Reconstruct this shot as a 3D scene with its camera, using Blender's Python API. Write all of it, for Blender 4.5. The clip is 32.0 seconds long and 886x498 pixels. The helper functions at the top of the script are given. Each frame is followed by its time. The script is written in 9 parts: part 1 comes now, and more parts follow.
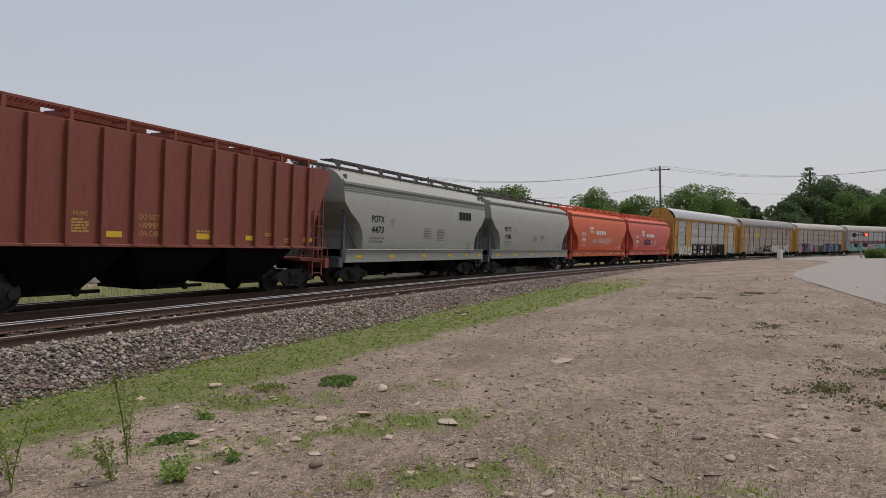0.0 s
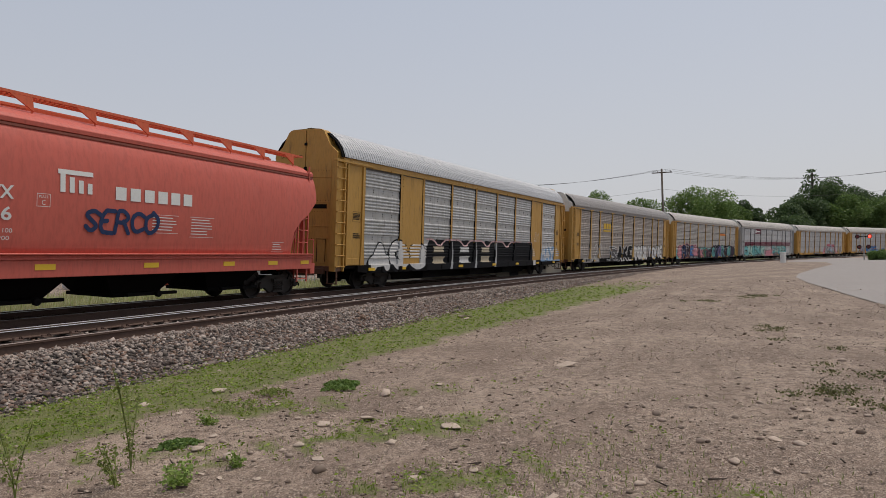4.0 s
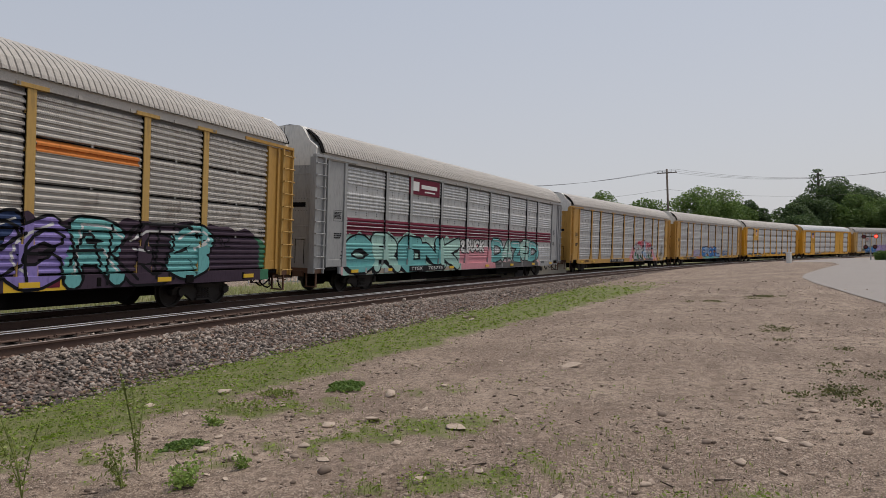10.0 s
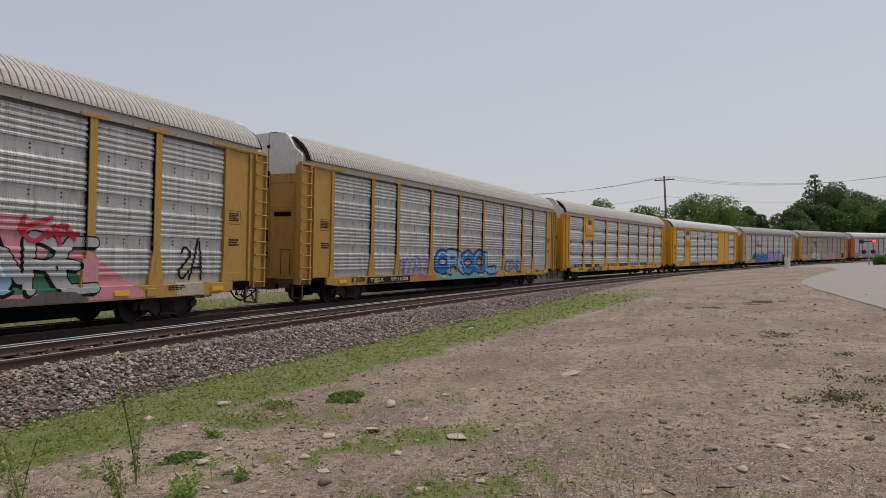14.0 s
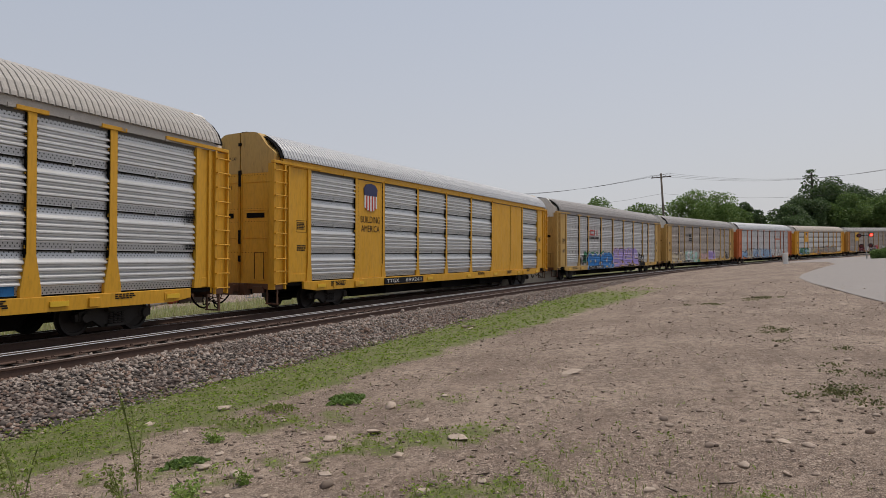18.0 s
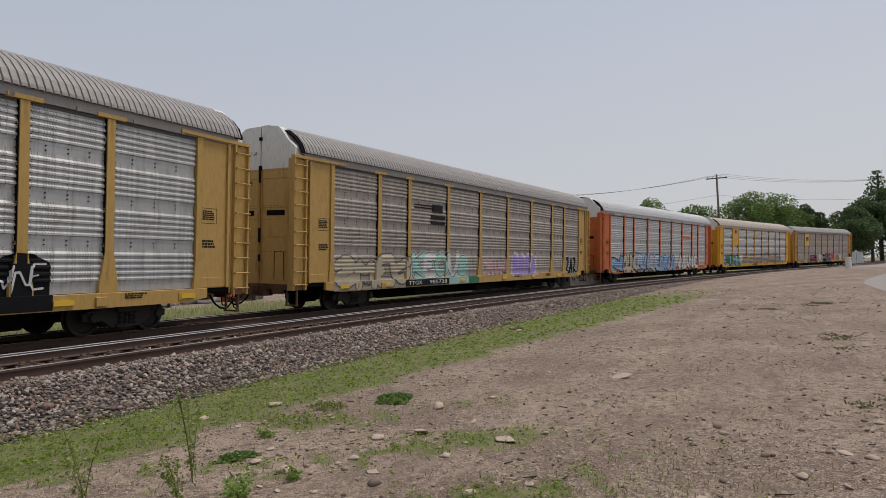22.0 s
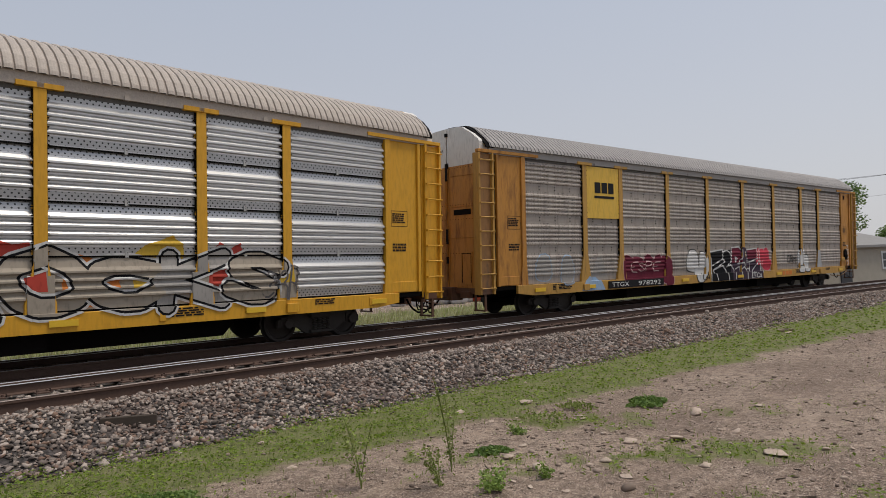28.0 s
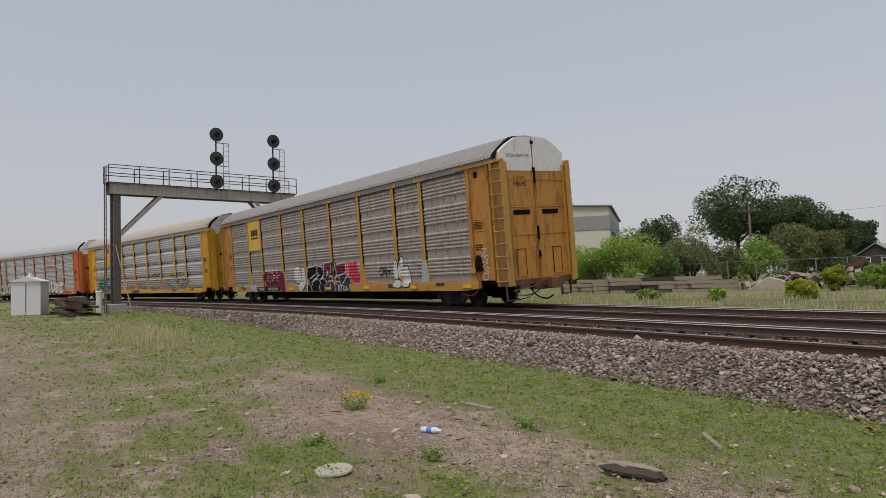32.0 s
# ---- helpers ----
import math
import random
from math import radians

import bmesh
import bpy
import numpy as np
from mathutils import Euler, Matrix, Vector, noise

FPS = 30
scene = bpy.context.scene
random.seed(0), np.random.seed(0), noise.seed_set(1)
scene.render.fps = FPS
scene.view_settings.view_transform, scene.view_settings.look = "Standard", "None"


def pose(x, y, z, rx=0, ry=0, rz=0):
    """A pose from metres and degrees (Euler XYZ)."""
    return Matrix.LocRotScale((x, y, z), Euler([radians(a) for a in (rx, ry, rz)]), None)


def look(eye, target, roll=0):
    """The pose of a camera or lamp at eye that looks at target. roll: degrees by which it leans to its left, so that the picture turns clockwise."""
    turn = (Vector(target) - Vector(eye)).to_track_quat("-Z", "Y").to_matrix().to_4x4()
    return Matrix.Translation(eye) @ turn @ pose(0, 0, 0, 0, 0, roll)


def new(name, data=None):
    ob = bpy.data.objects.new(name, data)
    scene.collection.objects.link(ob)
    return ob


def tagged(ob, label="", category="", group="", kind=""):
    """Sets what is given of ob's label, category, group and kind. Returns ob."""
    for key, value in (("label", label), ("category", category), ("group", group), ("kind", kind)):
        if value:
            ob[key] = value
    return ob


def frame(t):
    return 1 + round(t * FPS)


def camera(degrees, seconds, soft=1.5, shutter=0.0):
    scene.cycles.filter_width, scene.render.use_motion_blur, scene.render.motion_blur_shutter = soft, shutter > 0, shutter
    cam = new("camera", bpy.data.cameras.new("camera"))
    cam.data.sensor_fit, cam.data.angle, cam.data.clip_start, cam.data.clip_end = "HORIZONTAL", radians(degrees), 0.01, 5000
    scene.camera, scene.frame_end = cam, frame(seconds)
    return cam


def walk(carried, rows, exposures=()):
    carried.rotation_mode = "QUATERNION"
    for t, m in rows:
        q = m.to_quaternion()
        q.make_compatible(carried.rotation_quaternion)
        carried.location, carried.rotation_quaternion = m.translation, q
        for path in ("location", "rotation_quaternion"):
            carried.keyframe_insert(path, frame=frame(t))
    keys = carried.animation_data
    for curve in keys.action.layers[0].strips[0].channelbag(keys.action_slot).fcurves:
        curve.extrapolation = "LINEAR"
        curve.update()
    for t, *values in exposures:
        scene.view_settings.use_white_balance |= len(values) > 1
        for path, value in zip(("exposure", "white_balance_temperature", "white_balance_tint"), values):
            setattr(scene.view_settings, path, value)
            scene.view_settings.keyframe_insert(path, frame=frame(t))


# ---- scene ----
# ---- the camera and its turn ----
EYE = (0.0, 0.0, 1.65)
TURNS = (
    (0, -70.41, 0.72, 1.13), (0.5, -70.27, 1.01, 1.25), (1, -70.18, 1.21, 1.32), (1.5, -70.12, 1.25, 1.32),
    (2, -70.13, 1.11, 1.46), (2.5, -70.26, 1.05, 1.53), (3, -70.22, 1.06, 1.39), (3.5, -70.23, 1.04, 1.47),
    (5.5, -70.15, 1.18, 1.32), (6, -70.15, 1.18, 1.28), (6.5, -70.10, 1.18, 1.29), (7, -70.06, 1.18, 1.45),
    (7.5, -69.99, 1.22, 1.28), (8, -69.94, 1.23, 1.43), (8.5, -69.91, 1.21, 1.64), (9, -69.91, 1.15, 1.80),
    (9.5, -69.89, 1.12, 1.64), (10, -69.81, 1.14, 1.55), (10.5, -69.79, 1.20, 1.86), (11, -69.80, 1.23, 1.99),
    (11.5, -69.91, 1.29, 1.77), (12, -69.95, 1.44, 1.94), (12.5, -69.94, 1.72, 2.07), (13, -69.91, 1.89, 2.05),
    (13.5, -69.93, 1.92, 2.06), (14, -69.91, 1.91, 2.13), (14.5, -69.94, 1.85, 2.16), (16.5, -70.36, 1.59, 2.46),
    (17, -70.34, 1.70, 2.39), (17.5, -70.23, 1.94, 2.69), (18, -70.03, 1.97, 3.07), (18.5, -69.63, 2.03, 2.86),
    (19, -69.43, 2.10, 2.52), (19.5, -69.27, 2.13, 2.36), (20, -68.97, 2.16, 2.43), (20.5, -68.33, 2.14, 2.51),
    (21, -67.56, 2.18, 2.41), (21.5, -66.84, 2.20, 2.37), (22, -65.96, 2.24, 2.45), (22.5, -65.05, 2.28, 2.54),
    (23, -64.26, 2.27, 2.38), (23.5, -63.35, 2.27, 2.46), (24, -62.26, 2.29, 2.49), (24.5, -60.39, 2.33, 2.34),
    (25, -58.81, 2.40, 2.47), (25.5, -57.41, 2.45, 2.75), (27.5, -48.35, 3.11, 2.86), (28, -45.54, 3.26, 3.30),
    (28.5, -41.77, 3.44, 3.38), (29, -36.45, 3.72, 3.52), (29.5, -28.38, 4.11, 3.71), (30, -16.57, 4.59, 3.80),
    (30.5, 2.15, 4.57, 2.96), (31, 23.88, 4.21, 1.80), (31.5, 45.50, 3.37, 1.27), (32, 60.77, 2.63, 1.56),)
cam = camera(66.0, 32.0, soft=0.5)
walk(cam, [(t, pose(*EYE, 90 + pitch, roll, yaw)) for t, yaw, pitch, roll in TURNS],
     exposures=((0, 0.0), (26, 0.0), (28, 0.06), (29, 0.38), (30, 0.46), (31, 0.46), (31.5, 0.32), (32, 0.08)))

# ---- the track's line, shared by rails, ballast, ground and train ----
D_RAIL, RAIL_Z, CANT_A, CANT_B, STEP_B, SPACING, GAUGE = 9.687, 0.591, 0.085, 0.094, 0.07, 3.953, 1.51
NODES = (-220, -100, -30, 30, 90, 150, 260)
BEND = (-0.00427, -0.0042, -0.00406, -0.00365, -0.00258, -0.0028, -0.0029)
LINE_S = np.arange(-260.0, 521.0)
LINE_H = np.cumsum(np.interp(LINE_S, NODES, BEND))
LINE_H -= LINE_H[260]
LINE_X, LINE_Y = np.cumsum(np.cos(LINE_H)), np.cumsum(np.sin(LINE_H))
LINE_X, LINE_Y = LINE_X - LINE_X[260], LINE_Y - LINE_Y[260] + D_RAIL


def line(s, off=0.0):
    """The place and heading on the line of the nearest rail, off metres to its far side."""
    x, y, h = np.interp(s, LINE_S, LINE_X), np.interp(s, LINE_S, LINE_Y), np.interp(s, LINE_S, LINE_H)
    return x - np.sin(h) * off, y + np.cos(h) * off, h


TILT = math.asin(CANT_B / GAUGE)


def train_point(s):
    """Centre of the train's track at rail height."""
    off = SPACING + GAUGE / 2
    x, y, h = line(s, off)
    return np.array((x, y, RAIL_Z + STEP_B + CANT_B / 2))


def car_pose(s, truck):
    a, b = train_point(s - truck), train_point(s + truck)
    m, d = (a + b) / 2, b - a
    return pose(m[0], m[1], m[2], math.degrees(TILT), 0, math.degrees(math.atan2(d[1], d[0])))


def travelled(t):
    u = t / 32.0
    return 14.513 * t - 22.99 * u ** 2 + 55.96 * u ** 3 - 30.46 * u ** 4


# ---- light: a bright, hazy overcast ----
world = bpy.data.worlds.new("hazy_sky")
scene.world = world
world.use_nodes = True
wn, wl = world.node_tree.nodes, world.node_tree.links
wn.clear()
w_out = wn.new("ShaderNodeOutputWorld")
w_add = wn.new("ShaderNodeAddShader")
w_sky = wn.new("ShaderNodeTexSky")
w_sky.sky_type, w_sky.sun_disc = "NISHITA", False
w_sky.sun_elevation, w_sky.sun_rotation = radians(66), radians(120)
w_sky.dust_density, w_sky.air_density = 4.0, 1.0
w_b1 = wn.new("ShaderNodeBackground")
w_b1.inputs[1].default_value = 0.02
wl.new(w_sky.outputs[0], w_b1.inputs[0])
w_tc, w_sep = wn.new("ShaderNodeTexCoord"), wn.new("ShaderNodeSeparateXYZ")
wl.new(w_tc.outputs["Generated"], w_sep.inputs[0])
w_ramp = wn.new("ShaderNodeValToRGB")
w_ramp.color_ramp.elements[0].color = (0.555, 0.55, 0.565, 1)
w_ramp.color_ramp.elements[1].color = (0.43, 0.47, 0.55, 1)
w_ramp.color_ramp.elements[1].position = 0.45
wl.new(w_sep.outputs[2], w_ramp.inputs[0])
w_b2 = wn.new("ShaderNodeBackground")
w_b2.inputs[1].default_value = 0.9
w_lean = wn.new("ShaderNodeMath")
w_lean.operation, w_lean.inputs[1].default_value, w_lean.inputs[2].default_value = "MULTIPLY_ADD", 0.05, 0.87
wl.new(w_sep.outputs[0], w_lean.inputs[0])
wl.new(w_lean.outputs[0], w_b2.inputs[1])
wl.new(w_ramp.outputs[0], w_b2.inputs[0])
wl.new(w_b1.outputs[0], w_add.inputs[0])
wl.new(w_b2.outputs[0], w_add.inputs[1])
wl.new(w_add.outputs[0], w_out.inputs[0])
sun = new("sun", bpy.data.lights.new("sun", "SUN"))
sun.data.energy, sun.data.angle, sun.data.color = 2.1, radians(16), (1.0, 0.915, 0.80)
sun.matrix_world = look((0, 0, 60), (-0.27 * 60, 0.36 * 60, -60 * 0.04))
scene.view_settings.exposure = 0.0


# ---- materials ----
class Mat:
    """A small builder for node materials."""

    def __init__(self, name, rough=0.8, metal=0.0):
        self.m = bpy.data.materials.new(name)
        self.m.use_nodes = True
        self.t = self.m.node_tree
        self.b = self.t.nodes["Principled BSDF"]
        self.b.inputs["Roughness"].default_value = rough
        self.b.inputs["Metallic"].default_value = metal
        self.tc = None

    def n(self, kind, **kw):
        nd = self.t.nodes.new("ShaderNode" + kind)
        for k, v in kw.items():
            nd.inputs[k].default_value = v
        return nd

    def link(self, a, b):
        self.t.links.new(a, b)

    def coord(self, scale=(1, 1, 1), where="Object"):
        if self.tc is None:
            self.tc = self.n("TexCoord")
        mp = self.n("Mapping")
        mp.inputs["Scale"].default_value = scale
        self.link(self.tc.outputs[where], mp.inputs[0])
        return mp.outputs[0]

    def noise(self, size, detail=4.0, rough=0.6, stretch=(1, 1, 1), where="Object"):
        nd = self.n("TexNoise")
        nd.inputs["Scale"].default_value = 1.0 / size
        nd.inputs["Detail"].default_value = detail
        nd.inputs["Roughness"].default_value = rough
        self.link(self.coord(stretch, where), nd.inputs["Vector"])
        return nd.outputs["Fac"]

    def ramp(self, src, a, b, ca=(0, 0, 0), cb=(1, 1, 1)):
        nd = self.n("ValToRGB")
        e = nd.color_ramp.elements
        e[0].position, e[1].position = a, b
        e[0].color, e[1].color = (*ca, 1), (*cb, 1)
        self.link(src, nd.inputs[0])
        return nd.outputs[0]

    def mix(self, fac, a, b, how="MIX"):
        nd = self.n("Mix")
        nd.data_type, nd.blend_type = "RGBA", how
        for val, slot in ((fac, nd.inputs["Factor"]), (a, nd.inputs["A"]), (b, nd.inputs["B"])):
            if isinstance(val, (int, float)):
                slot.default_value = val
            elif isinstance(val, tuple):
                slot.default_value = (*val, 1)
            else:
                self.link(val, slot)
        return nd.outputs["Result"]

    def math(self, op, a, b=0.0):
        nd = self.n("Math")
        nd.operation = op
        for val, slot in ((a, nd.inputs[0]), (b, nd.inputs[1])):
            if isinstance(val, (int, float)):
                slot.default_value = val
            else:
                self.link(val, slot)
        return nd.outputs[0]

    def colour(self, c):
        if isinstance(c, tuple):
            self.b.inputs["Base Color"].default_value = (*c, 1)
        else:
            self.link(c, self.b.inputs["Base Color"])

    def bump(self, src, strength=0.3, dist=0.01):
        nd = self.n("Bump")
        nd.inputs["Strength"].default_value = strength
        nd.inputs["Distance"].default_value = dist
        self.link(src, nd.inputs["Height"])
        self.link(nd.outputs[0], self.b.inputs["Normal"])

    def rough(self, src):
        self.link(src, self.b.inputs["Roughness"])

    def random(self):
        return self.n("ObjectInfo").outputs["Random"]


def lighter(c, k):
    return tuple(min(1.0, v * k) for v in c)


_mats = {}


def paint(name, c, rust=0.25, rough=0.55, streak=True, dirt=(0.08, 0.06, 0.05)):
    """Weathered coach paint: fading, rusty stains that run down, grime."""
    if name in _mats:
        return _mats[name]
    m = Mat(name, rough)
    base = m.mix(m.noise(1.6, 4), lighter(c, 0.86), lighter(c, 1.08))
    fine = m.noise(0.07, 3, stretch=(1, 1, 0.25) if streak else (1, 1, 1))
    base = m.mix(m.ramp(fine, 0.45, 0.75), base, lighter(c, 0.78))
    stain = m.noise(0.5, 5, 0.65, stretch=(2.2, 2.2, 0.5) if streak else (1, 1, 1))
    base = m.mix(m.ramp(stain, 0.72 - rust * 0.35, 0.95 - rust * 0.3), base, dirt)
    m.colour(base)
    m.rough(m.ramp(stain, 0.3, 0.8, (rough - 0.1,) * 3, (min(1, rough + 0.25),) * 3))
    m.bump(fine, 0.08, 0.004)
    _mats[name] = m.m
    return m.m


def plain(name, c, rough=0.7, metal=0.0, vary=0.18, size=0.4, bump=0.1):
    if name in _mats:
        return _mats[name]
    m = Mat(name, rough, metal)
    f = m.noise(size, 4)
    g = m.noise(size * 0.08, 3)
    base = m.mix(f, lighter(c, 1 - vary), lighter(c, 1 + vary))
    m.colour(m.mix(m.ramp(g, 0.35, 0.8), base, lighter(c, 1 - vary * 1.5)))
    if bump:
        m.bump(g, bump, 0.005)
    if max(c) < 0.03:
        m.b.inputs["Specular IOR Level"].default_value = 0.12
    _mats[name] = m.m
    return m.m


def panel_metal(name, c, grime, metal=0.35, rough=0.45, holes=0.6, columns=False, shiny=False):
    """Galvanised wall sheet with small holes, in a grid or in loose columns, and streaks of grime."""
    if name in _mats:
        return _mats[name]
    m = Mat(name, rough, metal)
    base = m.mix(m.noise(1.1, 4), lighter(c, 0.82), lighter(c, 1.1))
    base = m.mix(m.math("MULTIPLY", m.random(), 0.35), base, lighter(c, 0.7))
    run = m.noise(0.22, 5, 0.65, stretch=(2.5, 2.5, 0.35))
    base = m.mix(m.math("MULTIPLY", m.ramp(run, 0.5, 0.85), 0.4 if shiny else 1.0), base, grime)
    spot = m.noise(0.6, 5, 0.7)
    base = m.mix(m.math("MULTIPLY", m.ramp(spot, 0.55, 0.8), 0.4 if shiny else 1.0), base, lighter(grime, 1.2))
    co = m.coord((1, 1, 1))
    sp = m.n("SeparateXYZ")
    m.link(co, sp.inputs[0])
    if columns:
        pitch, row = 0.06, 0.05
        wn = m.n("TexWhiteNoise")
        wn.noise_dimensions = "1D"
        m.link(m.math("FLOOR", m.math("DIVIDE", sp.outputs[0], pitch)), wn.inputs["W"])
        pick = m.math("GREATER_THAN", wn.outputs["Value"], 0.45)
    else:
        pitch, row, pick = 0.052, 0.045, 1.0
    fx = m.math("FRACT", m.math("ADD", m.math("DIVIDE", sp.outputs[0], pitch), 50.0))
    fz = m.math("FRACT", m.math("DIVIDE", sp.outputs[2], row))
    off_band = m.math("GREATER_THAN", m.math("FRACT", m.math("DIVIDE", m.math("SUBTRACT", sp.outputs[2], 0.99), 0.928)), 0.22 if columns else 0.03)
    if columns:
        flat_row = m.math("LESS_THAN", m.math("FRACT", m.math("DIVIDE", m.math("SUBTRACT", sp.outputs[2], 0.99), 0.928)), 0.2)
        base = m.mix(m.math("MULTIPLY", flat_row, 0.45), base, lighter(c, 0.62))
    hole = m.math("MULTIPLY", m.math("LESS_THAN", fx, 0.34 if columns else 0.4), m.math("LESS_THAN", fz, 0.5))
    hole = m.math("MULTIPLY", m.math("MULTIPLY", hole, off_band), pick)
    if shiny:
        in_row = m.math("FRACT", m.math("DIVIDE", m.math("SUBTRACT", sp.outputs[2], 0.99), 0.928))
        line_no = m.math("FLOOR", m.math("DIVIDE", sp.outputs[2], 0.06))
        shift = m.math("MULTIPLY", m.math("MODULO", line_no, 2.0), 0.5)
        dx = m.math("SUBTRACT", m.math("FRACT", m.math("ADD", m.math("DIVIDE", sp.outputs[0], 0.1), m.math("ADD", shift, 50.0))), 0.5)
        dz = m.math("SUBTRACT", m.math("FRACT", m.math("DIVIDE", sp.outputs[2], 0.06)), 0.5)
        rad = m.math("ADD", m.math("POWER", m.math("MULTIPLY", dx, 0.1), 2.0), m.math("POWER", m.math("MULTIPLY", dz, 0.06), 2.0))
        edge = m.math("ADD", m.math("MULTIPLY", m.math("LESS_THAN", in_row, 0.2), m.math("GREATER_THAN", in_row, 0.05)), m.math("GREATER_THAN", in_row, 0.85))
        hole = m.math("MULTIPLY", m.math("LESS_THAN", rad, 0.00026), edge)
        base = m.mix(m.math("MULTIPLY", edge, 0.55), base, lighter(c, 0.45))
    base = m.mix(m.math("MULTIPLY", hole, holes), base, (0.02, 0.02, 0.02))
    m.colour(base)
    m.rough(m.ramp(run, 0.3, 0.8, (rough - (0.02 if shiny else 0.08),) * 3, (min(1, rough + (0.08 if shiny else 0.3)),) * 3))
    _mats[name] = m.m
    return m.m


def leaf_mat(name, a, b, patches=0.0):
    m = Mat(name, 0.6)
    r = m.n("NewGeometry").outputs["Random Per Island"]
    base = m.mix(r, a, b)
    if patches:
        base = m.mix(m.math("MULTIPLY", m.ramp(m.noise(0.3, 4, 0.7), 0.42, 0.58), patches), base, lighter(a, 0.55))
    base = m.mix(m.math("MULTIPLY", m.random(), 0.4), base, lighter(a, 0.8))
    m.colour(base)
    thin, both = m.n("BsdfTranslucent"), m.n("MixShader")
    m.link(base, thin.inputs["Color"])
    both.inputs[0].default_value = 0.4
    m.link(m.b.outputs[0], both.inputs[1])
    m.link(thin.outputs[0], both.inputs[2])
    m.link(both.outputs[0], m.t.nodes["Material Output"].inputs["Surface"])
    return m.m


# both darker than grime alone: shade beneath the cars is put into the colour
BLACK = plain("black_grime_shade", (0.006, 0.005, 0.005), 0.85)
UNDER = plain("underframe_grime_shade", (0.009, 0.0075, 0.007), 0.9)
WHEEL = plain("wheel_steel", (0.035, 0.028, 0.025), 0.6, 0.3)
RAIL_SIDE = plain("rail_rust", (0.095, 0.055, 0.04), 0.85)
RAIL_TOP = plain("rail_worn_top", (0.72, 0.71, 0.70), 0.42, 0.55, 0.05)
RAIL_DULL = plain("rail_dull_top", (0.26, 0.21, 0.19), 0.5, 0.3, 0.1)
TIE = plain("tie_wood", (0.07, 0.058, 0.05), 0.95, size=0.2)
YELLOW_REFLECT = plain("reflector_yellow", (0.75, 0.47, 0.03), 0.4, vary=0.05)
WHITE_PAINT = plain("white_paint", (0.72, 0.72, 0.70), 0.6, vary=0.08)
BLACK_PAINT = plain("black_paint", (0.015, 0.015, 0.017), 0.5)


# ---- mesh helpers ----
def box(bm, x0, x1, y0, y1, z0, z1):
    v = [bm.verts.new((x, y, z)) for x in (x0, x1) for y in (y0, y1) for z in (z0, z1)]
    for q in ((0, 1, 3, 2), (4, 6, 7, 5), (0, 4, 5, 1), (2, 3, 7, 6), (0, 2, 6, 4), (1, 5, 7, 3)):
        bm.faces.new([v[i] for i in q])
    return v


def prism(bm, poly, axis, a, b):
    """A solid over a polygon: axis 'y': (x, z) drawn from y=a to b; 'x': (y, z); 'z': (x, y)."""
    def at(p, d):
        return {"y": (p[0], d, p[1]), "x": (d, p[0], p[1]), "z": (p[0], p[1], d)}[axis]
    lo, hi = [bm.verts.new(at(p, a)) for p in poly], [bm.verts.new(at(p, b)) for p in poly]
    n = len(poly)
    bm.faces.new(lo)
    bm.faces.new(hi[::-1])
    for i in range(n):
        bm.faces.new((lo[i], hi[i], hi[(i + 1) % n], lo[(i + 1) % n]))


def tube(bm, p, q, r, r2=None, sides=8):
    p, q = Vector(p), Vector(q)
    z = (q - p).normalized()
    x = z.orthogonal().normalized()
    y = z.cross(x)
    rings = []
    for c, rr in ((p, r), (q, r if r2 is None else r2)):
        rings.append([bm.verts.new(c + (x * math.cos(a) + y * math.sin(a)) * rr) for a in (2 * math.pi * i / sides for i in range(sides))])
    for i in range(sides):
        bm.faces.new((rings[0][i], rings[0][(i + 1) % sides], rings[1][(i + 1) % sides], rings[1][i]))
    bm.faces.new(rings[0][::-1])
    bm.faces.new(rings[1])


def bent_tube(bm, pts, r, sides=6):
    """A pipe along a line of points, in one piece."""
    rings = []
    for k, c in enumerate(pts):
        a, b = Vector(pts[max(0, k - 1)]), Vector(pts[min(len(pts) - 1, k + 1)])
        z = (b - a).normalized()
        x = z.cross(Vector((0.31, 0.95, 0.07))).normalized()
        y = z.cross(x)
        rings.append([bm.verts.new(Vector(c) + (x * math.cos(t) + y * math.sin(t)) * r) for t in (2 * math.pi * i / sides for i in range(sides))])
    for a, b in zip(rings, rings[1:]):
        for i in range(sides):
            bm.faces.new((a[i], a[(i + 1) % sides], b[(i + 1) % sides], b[i]))
    bm.faces.new(rings[0][::-1])
    bm.faces.new(rings[-1])


def mesh_of(bm, name, mat, smooth=False, bevel=0.0):
    if bevel:
        bmesh.ops.bevel(bm, geom=list(bm.edges), offset=bevel, segments=1, affect="EDGES", clamp_overlap=True)
    bmesh.ops.recalc_face_normals(bm, faces=list(bm.faces))
    me = bpy.data.meshes.new(name)
    bm.to_mesh(me)
    bm.free()
    me.materials.append(mat)
    if smooth:
        me.polygons.foreach_set("use_smooth", [True] * len(me.polygons))
    return me


def raw_mesh(name, verts, faces, mat, smooth=False):
    me = bpy.data.meshes.new(name)
    me.from_pydata(verts, [], faces)
    me.materials.append(mat)
    if smooth:
        me.polygons.foreach_set("use_smooth", [True] * len(me.polygons))
    me.update()
    return me


